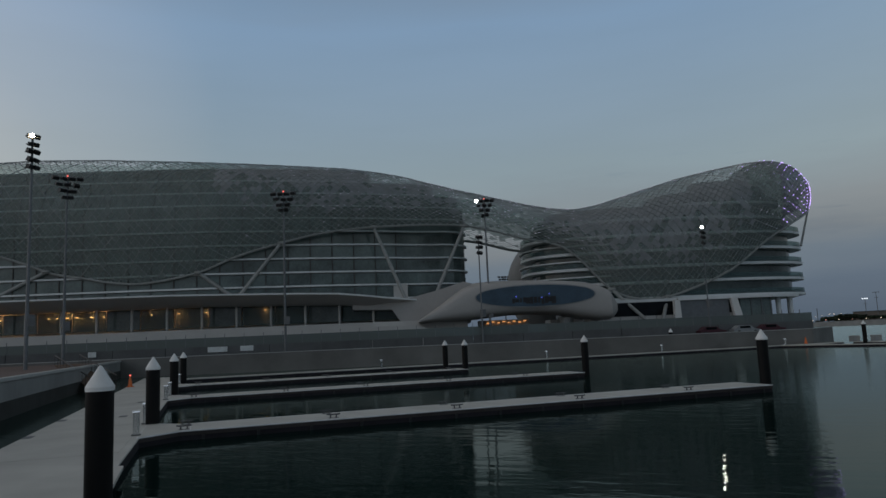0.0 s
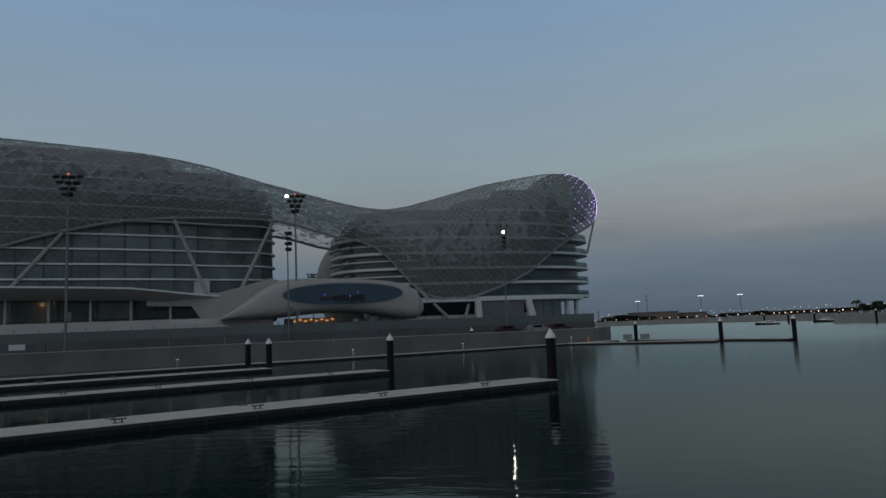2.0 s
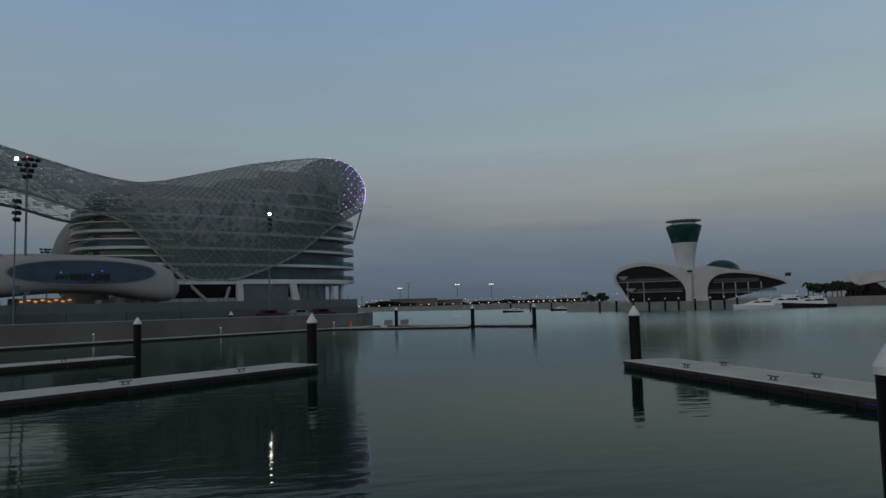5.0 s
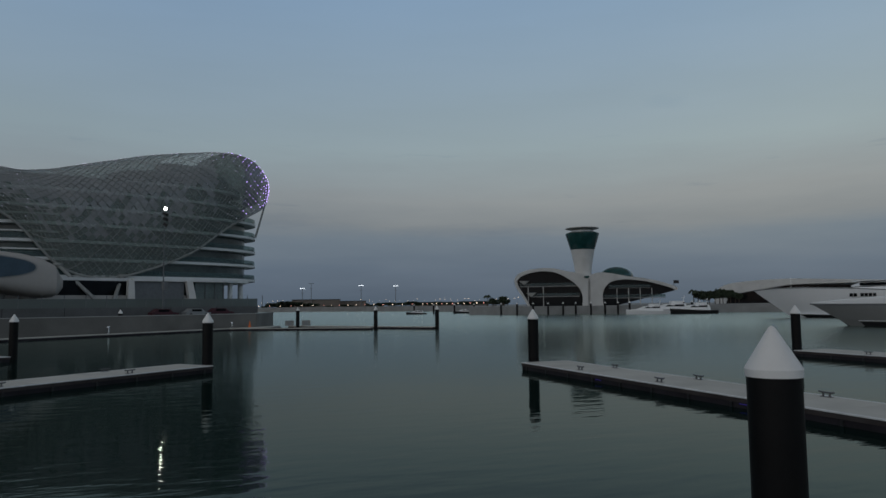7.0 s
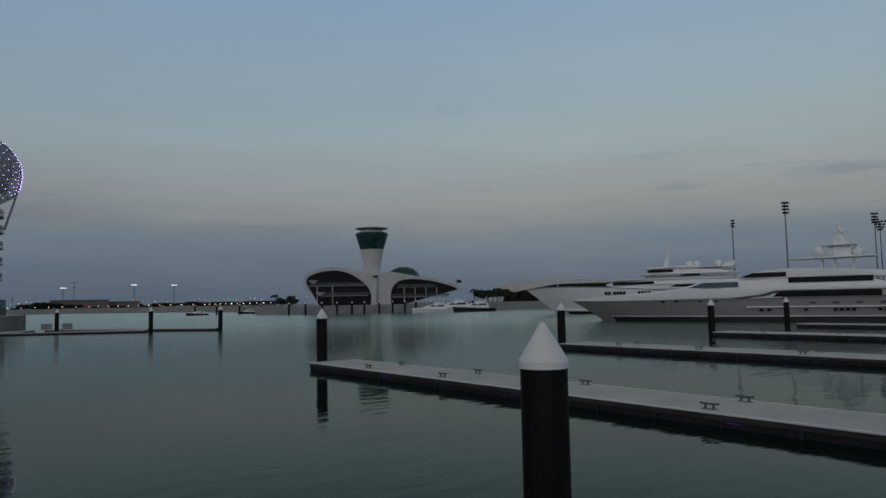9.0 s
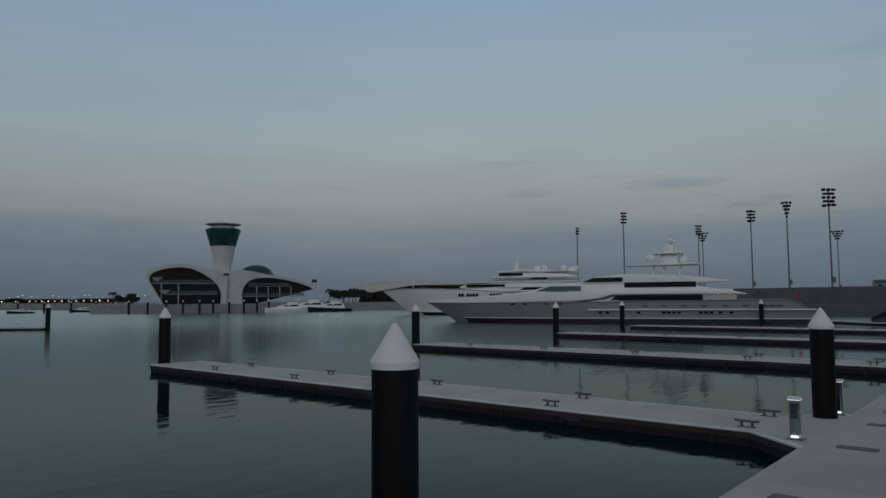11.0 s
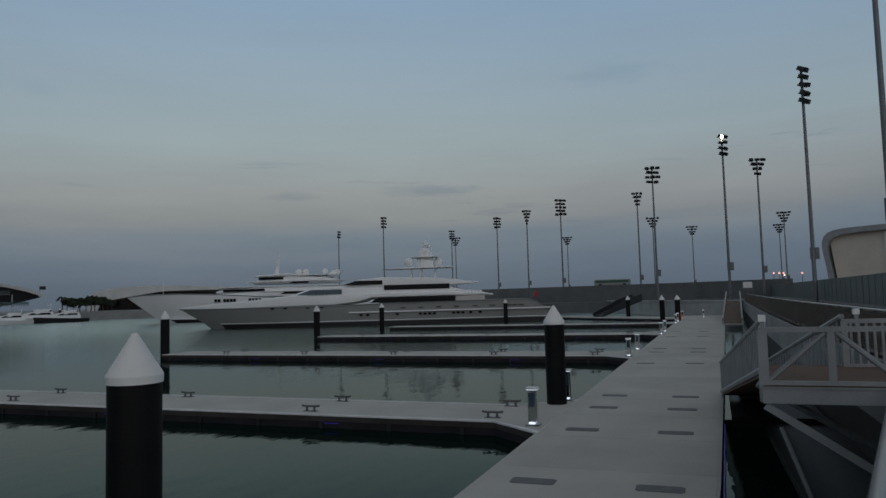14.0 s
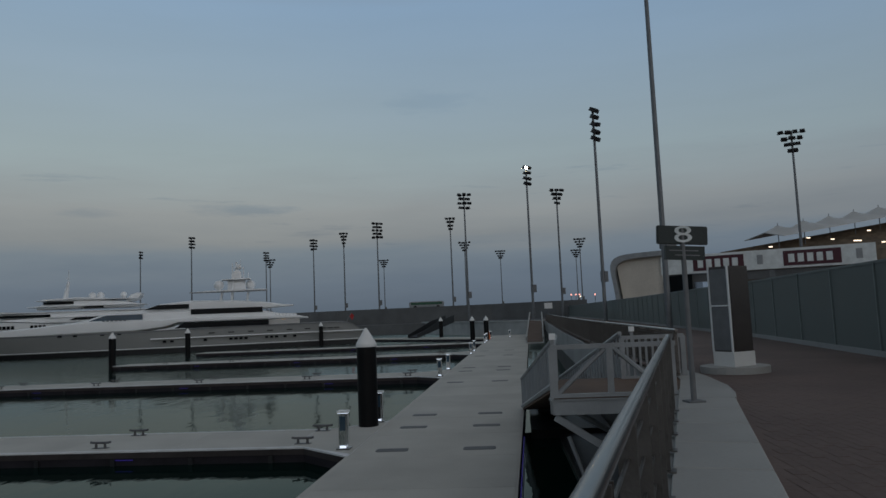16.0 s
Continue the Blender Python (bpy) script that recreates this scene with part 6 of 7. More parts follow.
hull(y1, Y1, [(-5.2, 0.3, 0.15, 0.05, 3.35), (-1, 2.5, 1.6, 0.7, 3.3), (5, 7, 2.9, 2.0, 3.25), (14, 15, 3.9, 3.3, 3.25), (22, 22.5, 4.3, 4.0, 3.3), (32, 32, 4.4, 4.2, 3.5), (44, 44, 4.3, 4.1, 3.55), (49.4, 49.4, 4.0, 3.9, 3.55), (50.9, 51.0, 3.9, 3.8, 3.1), (52.6, 52.8, 3.8, 3.7, 1.9), (53.2, 53.2, 3.7, 3.6, 0.9)], M_GEL2, "pale grey hull")
tier(y1, Y1, [(-5.0, 0.1, 3.25, 3.5), (0, 1.75, 3.15, 3.95), (7, 3.1, 3.1, 4.4), (14, 3.92, 3.1, 5.1), (20, 4.25, 3.15, 5.0), (24, 4.36, 3.6, 4.9), (26, 4.36, 4.25, 4.95), (38, 4.36, 4.25, 4.95), (42.6, 4.2, 4.22, 4.75), (44.3, 3.8, 4.2, 4.4)], "main_deck", M_GEL, "white foredeck and side deck")
tier(y1, Y1, [(12.5, 2.4, 4.6, 4.8), (15.5, 3.0, 4.6, 5.75), (21, 3.4, 4.6, 6.05), (27, 3.6, 4.6, 6.05), (38, 3.6, 4.6, 5.6), (40, 3.5, 4.6, 5.15), (42.6, 3.4, 4.5, 5.0)], "upper_deckhouse", M_GEL)
tier(y1, Y1, [(20.5, 2.2, 5.9, 6.2), (23.4, 2.7, 5.9, 7.1), (27.5, 3.0, 5.9, 7.45), (34, 3.0, 5.9, 7.25), (38.2, 2.9, 5.9, 6.9), (40.5, 2.6, 6.1, 6.5), (42.2, 2.2, 6.2, 6.35)], "bridge_deckhouse", M_GEL)
strip(y1, Y1, 27.7, 37.7, -3.68, 5.38, 6.14, M_TINT)
strip(y1, Y1, 21.2, 27.4, -3.06, 6.28, 6.92, M_TINT, slope=2.0)
strip(y1, Y1, 25.6, 38.5, -4.52, 3.48, 4.24, M_TINT, slope=1.2)
strip(y1, Y1, 38.6, 43.0, -4.1, 3.48, 4.24, M_OFFWHITE, "aft_saloon", "pale aft saloon wall")
for k in (30.6, 33.3, 36.0, 38.7, 41.5, 44.1, 46.4, 47.4, 48.4):
    strip(y1, Y1, k - 0.4, k + 0.4, -4.52 if k < 40 else -4.46 + 0.03 * (k - 40), 2.58, 2.70, M_TINT, "slot", "dark hull slot")
strip(y1, Y1, 14.2, 21.2, -3.62, 4.95, 5.7, M_BLUEGLASS, slope=2.2)
strip(y1, Y1, 22.4, 52.8, -4.62, 2.05, 2.22, M_GEL, "rubbing_strake", "pale rubbing strake")
for k in (24.0, 25.0, 29.5, 33.0, 33.7, 34.4, 35.1, 38.0, 38.7, 39.4, 40.6, 42.0):
    strip(y1, Y1, k, k + 0.45, -4.5 if k < 36 else -4.42, 1.55, 1.85, M_TINT, "porthole", "dark porthole")
for k in (10.3, 12.3, 15.8, 17.2, 18.0):
    strip(y1, Y1, k, k + 0.5, -3.75 - 0.05 * (k - 10), 2.9, 3.15, M_TINT, "porthole", "dark porthole")
for i in range(6):
    bm = bm_new()
    box(bm, yp(Y1, 16.2 + i * 0.55, -4.05, 4.9), (0.35, 0.04, 0.12), math.degrees(math.atan2(YD.y, YD.x)))
    part("name_bar", bm, M_MAST, y1)
tier(y1, Y1, [(27.2, 0.5, 8.55, 8.7), (31, 2.0, 8.6, 8.85), (37.5, 2.2, 8.65, 8.9), (38.4, 1.8, 8.7, 8.8)], "mast_platform", M_GEL)
for k in (31.6, 33.2, 35.4):
    for w in (-1.2, 1.2):
        bm = bm_new()
        cyl(bm, yp(Y1, k, w, 7.0), yp(Y1, k + 0.2, w * 0.6, 10.9 if k > 32 and k < 35 else 8.8), 0.16, 0.12, 8)
        part("mast_leg", bm, M_GEL, y1)
tier(y1, Y1, [(32.6, 0.5, 8.7, 10.3), (33.4, 0.8, 8.7, 10.4), (34.6, 0.8, 8.7, 10.4), (35.2, 0.5, 8.7, 10.3)], "mast_trunk", M_GEL)
for k0, k1, z in ((27.4, 38.2, 8.52), (31.9, 35.9, 10.28)):
    strip(y1, Y1, k0, k1, -2.24 if z < 9 else -1.3, z, z + 0.1, M_MAST, "platform_edge", "dark platform edge")
tier(y1, Y1, [(31.8, 0.9, 10.3, 10.5), (35.2, 1.3, 10.35, 10.6), (36.0, 1.1, 10.4, 10.55)], "radar_platform", M_GEL)
tier(y1, Y1, [(33.2, 0.4, 10.4, 11.5), (34.0, 0.5, 10.4, 12.0), (34.6, 0.35, 10.4, 11.6)], "mast_head", M_GEL)
for k, w, z, r in ((31.4, -1.0, 9.6, 0.72), (35.9, 0.8, 9.65, 0.72), (34.2, 0, 12.35, 0.42)):
    bm = bm_new()
    ball(bm, yp(Y1, k, w, z), r, 3)
    part("radar_dome", bm, M_GEL, y1, "white radar dome", True)
bm = bm_new()
cyl(bm, yp(Y1, 34.5, 0, 12.0), yp(Y1, 34.5, 0, 13.6), 0.05, 0.03, 6)
for k, z0, z1, r in ((33.3, 10.5, 12.9, 0.09), (34.9, 10.5, 12.4, 0.08), (33.9, 11.4, 13.1, 0.22), (35.6, 10.5, 11.5, 0.05)):
    cyl(bm, yp(Y1, k, 0.2, z0), yp(Y1, k, 0.2, z1), r, r * 0.8, 7)
box(bm, yp(Y1, 34.1, 0, 12.2), (0.2, 1.6, 0.08), 20)
box(bm, yp(Y1, 34.1, 0, 11.3), (2.2, 0.1, 0.12), 20)
part("antenna", bm, M_GEL, y1)
bm = bm_new()
cyl(bm, yp(Y1, 49.8, 0, 2.6), yp(Y1, 51.2, 0, 5.0), 0.05, 0.04, 6)
part("ensign_staff", bm, M_MAST, y1)
bm = bm_new()
loft(bm, [[yp(Y1, 51.0, d, 4.8), yp(Y1, 51.5, d, 4.3), yp(Y1, 51.2, d, 3.6), yp(Y1, 50.8, d, 4.2)] for d in (0, 0.04)])
part("ensign", bm, M_RED, y1, "limp red ensign")
for i in range(22):
    bm = bm_new()
    cyl(bm, yp(Y1, 39.6 + i * 0.5, -4.0, 4.6 - 0.02 * i), yp(Y1, 39.6 + i * 0.5, -4.0, 5.2 - 0.02 * i), 0.02, 0.02, 4)
    part("stanchion", bm, M_STEEL, y1)
bm = bm_new()
ball(bm, yp(Y1, 40.6, -3.2, 4.1), 0.16, 1)
part("deck_lamp", bm, M_WARM, y1, "warm deck lamp")

Y2 = (130.5, 114.1)
y2 = thing("motor_yacht", "cream white superyacht with tiered decks and a tall mast", "yacht", "superyachts")
hull(y2, Y2, [(-10.9, -2.2, 0.15, 0.05, 6.3), (-5, 1.5, 2.2, 0.8, 6.65), (2, 5, 3.9, 2.5, 6.65), (12, 13, 4.8, 4.2, 6.3), (18, 18, 4.95, 4.6, 5.9), (24, 24, 5.0, 4.8, 5.4), (36, 36, 5.0, 4.8, 4.6), (46, 46, 4.6, 4.4, 4.0), (50, 49, 4.2, 4.0, 1.6)], M_GEL, "cream white hull")
tier(y2, Y2, [(8, 2.4, 5.6, 5.9), (12, 4.2, 5.6, 6.4), (20, 4.7, 5.5, 6.6), (30, 4.8, 5.3, 6.6), (42, 4.7, 5.0, 6.2), (45, 4.4, 4.9, 5.4)], "main_deck", M_GEL)
tier(y2, Y2, [(11, 2.6, 6.5, 6.8), (13, 3.5, 6.4, 7.5), (20, 4.2, 6.4, 7.7), (32, 4.2, 6.4, 7.8), (41, 3.9, 6.5, 7.6), (43, 3.6, 6.5, 6.9)], "upper_deckhouse", M_GEL)
tier(y2, Y2, [(19.5, 2.4, 8.2, 8.6), (21.5, 3.0, 8.2, 9.9), (28, 3.3, 8.2, 10.2), (36, 3.2, 8.2, 9.6), (39, 2.8, 8.2, 8.9)], "bridge_deckhouse", M_GEL)
tier(y2, Y2, [(20.3, 2.2, 10.1, 10.3), (27, 2.8, 10.25, 10.6), (32, 2.4, 10.1, 10.4)], "sun_deck", M_GEL)
tier(y2, Y2, [(36.2, 1.8, 9.2, 9.6), (37.2, 2.0, 9.4, 10.9), (38.6, 2.0, 9.8, 11.3), (39.2, 1.8, 10.6, 11.2)], "stern_arch", M_GEL)
strip(y2, Y2, 21.0, 26.6, -3.35, 9.2, 9.75, M_TINT)
strip(y2, Y2, 13.2, 22.6, -4.26, 6.68, 7.24, M_TINT)
strip(y2, Y2, 26.2, 33.2, -4.82, 5.9, 6.6, M_TINT, slope=1.6)
strip(y2, Y2, 27.9, 32.3, -3.5, 8.25, 8.65, M_TINT, slope=1.2)
for k0, n in ((11.5, 2), (13.5, 4), (19.2, 4), (25.0, 4)):
    for i in range(n):
        strip(y2, Y2, k0 + i * 0.75, k0 + 0.55 + i * 0.75, -5.04, 4.5, 5.15, M_TINT, "porthole", "dark tall window")
for k0, k1, w, z in ((11.0, 42.5, 4.55, 7.62), (19.0, 38.5, 3.7, 10.0), (17.5, 40.0, 4.2, 8.75), (20.0, 45.0, 5.0, 6.5)):
    tier(y2, Y2, [(k0, w * 0.5, z - 0.05, z + 0.1), (k0 + 2, w, z - 0.08, z + 0.14), (k1 - 2, w, z - 0.08, z + 0.14), (k1, w * 0.8, z - 0.05, z + 0.1)], "deck_overhang", M_GEL)
bm = bm_new()
cyl(bm, yp(Y2, 24.2, 0, 10.2), yp(Y2, 24.8, 0, 14.0), 0.55, 0.25, 10)
cyl(bm, yp(Y2, 24.8, 0, 14.0), yp(Y2, 24.8, 0, 16.4), 0.08, 0.05, 6)
box(bm, yp(Y2, 24.6, 0, 13.2), (2.4, 0.2, 0.15), 20)
box(bm, yp(Y2, 24.6, 0, 14.6), (1.6, 0.15, 0.1), 20)
part("mast", bm, M_GEL, y2)
for k, r in ((29.4, 0.75), (31.0, 0.75), (35.5, 0.7)):
    bm = bm_new()
    ball(bm, yp(Y2, k, 0, 10.9), r, 3)
    part("radar_dome", bm, M_GEL, y2, "white radar dome", True)
bm = bm_new()
cyl(bm, yp(Y2, -2.2, 0, 6.0), yp(Y2, -2.2, 0, 9.0), 0.06, 0.04, 6)
part("jack_staff", bm, M_GEL, y2)


# ---- small motor boats ----
def make_boat(length, x, y, rz, hullmat, label, fly=True):
    b = thing("motor_boat", label, "boat", "small boats")
    b.matrix_basis = pose(x, y, 0, 0, 0, rz) @ Matrix.Diagonal((length / 12, length / 12, length / 12, 1))
    bm = bm_new()
    rings = []
    for kx, w, z in ((-6, 1.7, 0.95), (-2, 1.9, 1.05), (2, 1.7, 1.25), (5, 0.8, 1.45), (6.4, 0.05, 1.55)):
        rings.append([(kx, -w, z), (kx, -w * 0.8, 0.1), (kx * 0.93, -w * 0.3, -0.4), (kx * 0.93, w * 0.3, -0.4), (kx, w * 0.8, 0.1), (kx, w, z)])
    loft(bm, rings)
    part("hull", bm, hullmat, b, smooth=True)
    bm = bm_new()
    rings = []
    for kx, w, z in ((-4, 1.4, 1.6), (-3.6, 1.4, 2.5), (-0.5, 1.35, 2.6), (1.4, 1.2, 2.3), (3.4, 0.8, 1.55), (4.8, 0.3, 1.5)):
        rings.append([(kx, -w, 1.0), (kx, -w * 0.9, z), (kx, w * 0.9, z), (kx, w, 1.0)])
    loft(bm, rings)
    part("cabin", bm, M_GEL, b, smooth=True)
    for s in (-1, 1):
        bm = bm_new()
        loft(bm, [[(-3.2, s * (1.32 + d), 1.85), (1.3, s * (1.2 + d), 1.85), (0.6, s * (1.12 + d), 2.25), (-3.2, s * (1.28 + d), 2.3)] for d in (0, 0.06)])
        part("window", bm, M_TINT, b, "dark cabin window")
    if fly:
        bm = bm_new()
        box(bm, (-1.6, 0, 2.85), (2.8, 2.2, 0.5))
        cyl(bm, (-3.2, 0, 2.6), (-3.6, 0, 4.3), 0.12, 0.06, 8)
        box(bm, (-3.3, 0, 3.9), (0.3, 1.8, 0.12))
        part("flybridge", bm, M_GEL, b)
    return b


make_boat(13, *polar(38.0, 232), 150, M_GEL, "small white motor boat moored by the club quay")
make_boat(16, *polar(39.6, 240), 152, M_GEL, "white flybridge motor yacht moored by the club")
make_boat(14, *polar(41.4, 236), 150, M_BLACK, "dark-hulled motor boat moored by the club quay")
make_boat(10, *polar(26.0, 262), 170, M_GEL, "white motor boat under a low cover", False)
make_boat(9, *polar(23.4, 300), 165, M_BLACK, "dark-hulled motor boat far off", False)
make_boat(8, *polar(19.5, 285), 170, M_BLACK, "low dark boat lying on the far water", False)

# ---- far shore: bridge road, lamps, trees, sheds ----
road = thing("causeway", "long low concrete causeway on the far shore", "causeway", kind="structure")
CW = [polar(3, 560), polar(12, 520), polar(20, 440), polar(25, 350)]
for a, b in zip(CW, CW[1:]):
    d, c = Vector(b) - Vector(a), (Vector(a) + Vector(b)) / 2
    bm = bm_new()
    box(bm, (c.x, c.y, 1.6), (d.length + 1, 6, 3.6), math.degrees(math.atan2(d.y, d.x)))
    part("deck", bm, M_QUAY, road)
rl = random.Random(8)
for i in range(34):
    t = i / 33
    k = t * (len(CW) - 1)
    j = min(int(k), len(CW) - 2)
    p = Vector(CW[j]).lerp(Vector(CW[j + 1]), k - j)
    if i == 0:
        lamp0 = thing("road_lamp", "short lit road lamp on the causeway", "lamp", "road lamps")
        bm = bm_new()
        cyl(bm, (0, 0, 0), (0, 0, 1.0), 0.08, 0.08, 6)
        part("post", bm, M_MAST, lamp0)
        bm = bm_new()
        ball(bm, (0, 0, 1.15), 0.27, 1)
        part("globe", bm, M_STREET, lamp0, "glowing globe")
        lamp0.matrix_basis = pose(p.x, p.y, 3.4)
    else:
        if i == 1:
            lamp1 = thing("road_lamp", "short rose-tinted road lamp on the causeway", "lamp", "road lamps")
            bm = bm_new()
            cyl(bm, (0, 0, 0), (0, 0, 1.0), 0.08, 0.08, 6)
            part("post", bm, M_MAST, lamp1)
            bm = bm_new()
            ball(bm, (0, 0, 1.15), 0.27, 1)
            part("globe", bm, M_ROSE, lamp1, "glowing rose globe")
            lamp1.matrix_basis = pose(p.x, p.y, 3.4)
        else:
            copy_thing(lamp1 if i % 5 in (1, 3) else lamp0, pose(p.x, p.y, 3.4))
# street lights further off
sl0 = thing("street_lamp", "distant tall street lamp with a lit head", "lamp", "street lamps")
bm = bm_new()
cyl(bm, (0, 0, 0), (0, 0, 10), 0.15, 0.1, 6)
part("pole", bm, M_MAST, sl0)
bm = bm_new()
ball(bm, (0.6, 0, 10), 0.42, 1, (1.4, 1, 0.5))
part("head", bm, M_STREET, sl0, "lit lamp head")
sl0.matrix_basis = pose(*polar(8.3, 1000), 2.2)
for i in range(46):
    az = 7.2 + i * 0.46 + rl.uniform(-0.15, 0.15)
    copy_thing(sl0, pose(*polar(az, rl.uniform(850, 1400)), 2.2))
for az, el in ((10.3, 1.45), (15.0, 1.65), (17.8, 1.6), (11.0, 1.85)):
    mm = thing("high_mast_lamp", "distant high mast with a ring of lamps", "mast", "high mast lamps")
    mm.matrix_basis = pose(*polar(az, 620), 2.2, 0, 0, -az)
    h = 620 * math.tan(radians(el)) + 1.6
    bm = bm_new()
    cyl(bm, (0, 0, 0), (0, 0, h), 0.3, 0.18, 8)
    part("pole", bm, M_MAST, mm)
    bm = bm_new()
    box(bm, (0, 0, h), (4.4, 1.0, 0.35))
    part("head_frame", bm, M_MAST, mm)
    bm = bm_new()
    box(bm, (0, 0, h - 4), (2.6, 0.8, 0.25))
    part("lower_frame", bm, M_MAST, mm)
    if el < 1.8:
        for x in (-1.5, 0.0, 1.5):
            bm = bm_new()
            box(bm, (x, -0.6, h), (1.1, 0.4, 0.42))
            part("lamp", bm, M_COOLW, mm, "lit lamp")

for az, d, w, h in ((11.4, 640, 42, 7.5), (13.8, 660, 36, 6.0), (9.2, 660, 20, 5.0), (21.0, 760, 40, 4.5), (24.2, 700, 26, 4.5)):
    s = thing("far_shed", "low beige shed on the far shore", "building", "far sheds")
    s.matrix_basis = pose(*polar(az, d), 2.2, 0, 0, -az)
    bm = bm_new()
    box(bm, (0, 0, h / 2), (w, 16, h))
    part("wall", bm, M_SHED, s)
    bm = bm_new()
    box(bm, (0, 0, h + 0.25), (w + 1, 17, 0.5))
    part("roof", bm, M_DARKWALL, s)


def make_tree(seed, h, palm=False):
    r = random.Random(seed)
    t = thing("palm_tree" if palm else "tree", "distant dark palm tree" if palm else "distant dark bushy tree", "tree", "far trees")
    bm = bm_new()
    cyl(bm, (0, 0, 0), (r.uniform(-0.3, 0.3), 0, h * (0.8 if palm else 0.45)), 0.32, 0.18, 7)
    if not palm:
        for k in range(4):
            a = k * 1.6
            cyl(bm, (0, 0, h * 0.35), (math.cos(a) * h * 0.22, math.sin(a) * h * 0.22, h * 0.62), 0.14, 0.06, 5)
    part("trunk", bm, M_BARK, t)
    bm = bm_new()
    if palm:
        for k in range(16):
            a = k * 2.4
            ca, sa = math.cos(a), math.sin(a)
            up = r.uniform(0.1, 0.5)
            L = h * 0.34
            pts = [(0, h * 0.8), (L * 0.5, h * (0.8 + up * 0.3)), (L, h * (0.8 + up * 0.12 - 0.1)), (L * 1.2, h * (0.62 + up * 0.1))]
            vs = []
            for q, (x, z) in enumerate(pts):
                w = (0.15, 0.5, 0.4, 0.05)[q]
                vs.append((bm.verts.new((ca * x - sa * w, sa * x + ca * w, z)), bm.verts.new((ca * x + sa * w, sa * x - ca * w, z))))
            for (a0, a1), (b0, b1) in zip(vs, vs[1:]):
                bm.faces.new((a0, a1, b1, b0))
    else:
        for k in range(420):
            a, b = r.uniform(0, math.tau), r.uniform(-0.7, 1.0)
            rr = h * 0.36 * r.uniform(0.5, 1.0) * (1 + 0.25 * math.sin(3 * a + seed))
            c = Vector((rr * math.cos(a) * math.sqrt(max(0, 1 - b * b * 0.8)), rr * math.sin(a), h * 0.66 + h * 0.3 * b * r.uniform(0.6, 1)))
            q = Euler((r.uniform(0, 6), r.uniform(0, 6), r.uniform(0, 6))).to_matrix()
            s = h * 0.06
            vs = [bm.verts.new(c + q @ Vector(o)) for o in ((-s, -s * 0.5, 0), (s, -s * 0.5, 0), (s * 0.6, s, 0.2 * s), (-s * 0.7, s * 0.8, 0))]
            bm.faces.new(vs)
    part("crown", bm, M_LEAF, t)
    return t


trees = [make_tree(1, 8), make_tree(2, 7), make_tree(3, 8.5, True)]
plots = []
for i in range(64):
    plots.append((7.5 + i * 0.3 + rl.uniform(-0.2, 0.2), rl.uniform(600, 720), rl.choice((0, 1)), rl.uniform(0.5, 1.1)))
for i in range(10):
    plots.append((26.2 + rl.uniform(-0.9, 1.2), rl.uniform(285, 310), rl.choice((0, 1)), rl.uniform(0.35, 0.55)))
for i in range(12):
    plots.append((41.5 + i * 0.28 + rl.uniform(-0.1, 0.1), rl.uniform(285, 300), rl.choice((0, 1, 2)), rl.uniform(0.45, 0.8)))
plots += [(25.3, 300, 2, 0.62), (9.0, 600, 0, 1.3), (9.6, 610, 0, 1.2)]
used = set()
for az, d, k, s in plots:
    m = pose(*polar(az, d), 2.9 if d < 400 else 2.2, 0, 0, rl.uniform(0, 360)) @ Matrix.Diagonal((s * (2.2 if d > 400 else 1), s * (2.2 if d > 400 else 1), s * (0.62 if d > 400 else 1), 1))
    if k not in used:
        used.add(k)
        trees[k].matrix_basis = m
    else:
        c = copy_thing(trees[k], m)
        c.scale = (s * 2.2, s * 2.2, s * 0.62) if d > 400 else (s, s, s)

# ---- track side: board gantry, stand, bus ----
gant = thing("sponsor_gantry", "long white sponsor board over the track with wine-red panels", "sign gantry")
GX = Vector((87.3, -21.2))
GE = Vector((80.2, -40.9))
gd = GE - GX
ga = math.degrees(math.atan2(gd.y, gd.x))
n_ = Vector((-gd.y, gd.x)).normalized()
if n_.x > 0:
    n_ = -n_


def gp(t, off, z):
    p = GX + gd * t + n_ * off
    return p.x, p.y, z


bm = bm_new()
loft(bm, [[gp(t, 0, 7.55), gp(t, 0, 9.8), gp(t, -1.2, 9.8), gp(t, -1.2, 7.55)] for t in (-0.09, 1.0)])
part("board", bm, M_SIGNW, gant, "white board")
for t0, t1 in ((0.09, 0.36), (0.56, 0.84)):
    bm = bm_new()
    loft(bm, [[gp(t, 0.06, 7.8), gp(t, 0.06, 9.5), gp(t, 0.0, 9.5), gp(t, 0.0, 7.8)] for t in (t0, t1)])
    pn = part("red_panel", bm, M_WINE, gant, "wine-red panel")
    for q in range(5):
        bm = bm_new()
        a = t0 + 0.025 + q * 0.046
        loft(bm, [[gp(t, 0.10, 8.17), gp(t, 0.10, 9.13), gp(t, 0.06, 9.13), gp(t, 0.06, 8.17)] for t in (a, a + 0.03)])
        part("pale_block", bm, M_SIGNW, pn)
for t in (0.44, 0.92):
    bm = bm_new()
    loft(bm, [[gp(x, 0.06, 8.15), gp(x, 0.06, 9.25), gp(x, 0, 9.25), gp(x, 0, 8.15)] for x in (t - 0.012, t + 0.018)])
    part("emblem", bm, M_GREYPAINT, gant)
bm = bm_new()
for t in (0.02, 0.5, 0.98):
    q = gp(t, -0.6, 4.9)
    box(bm, q, (0.6, 0.6, 5.25), ga)
part("leg", bm, M_MAST, gant)
bm = bm_new()
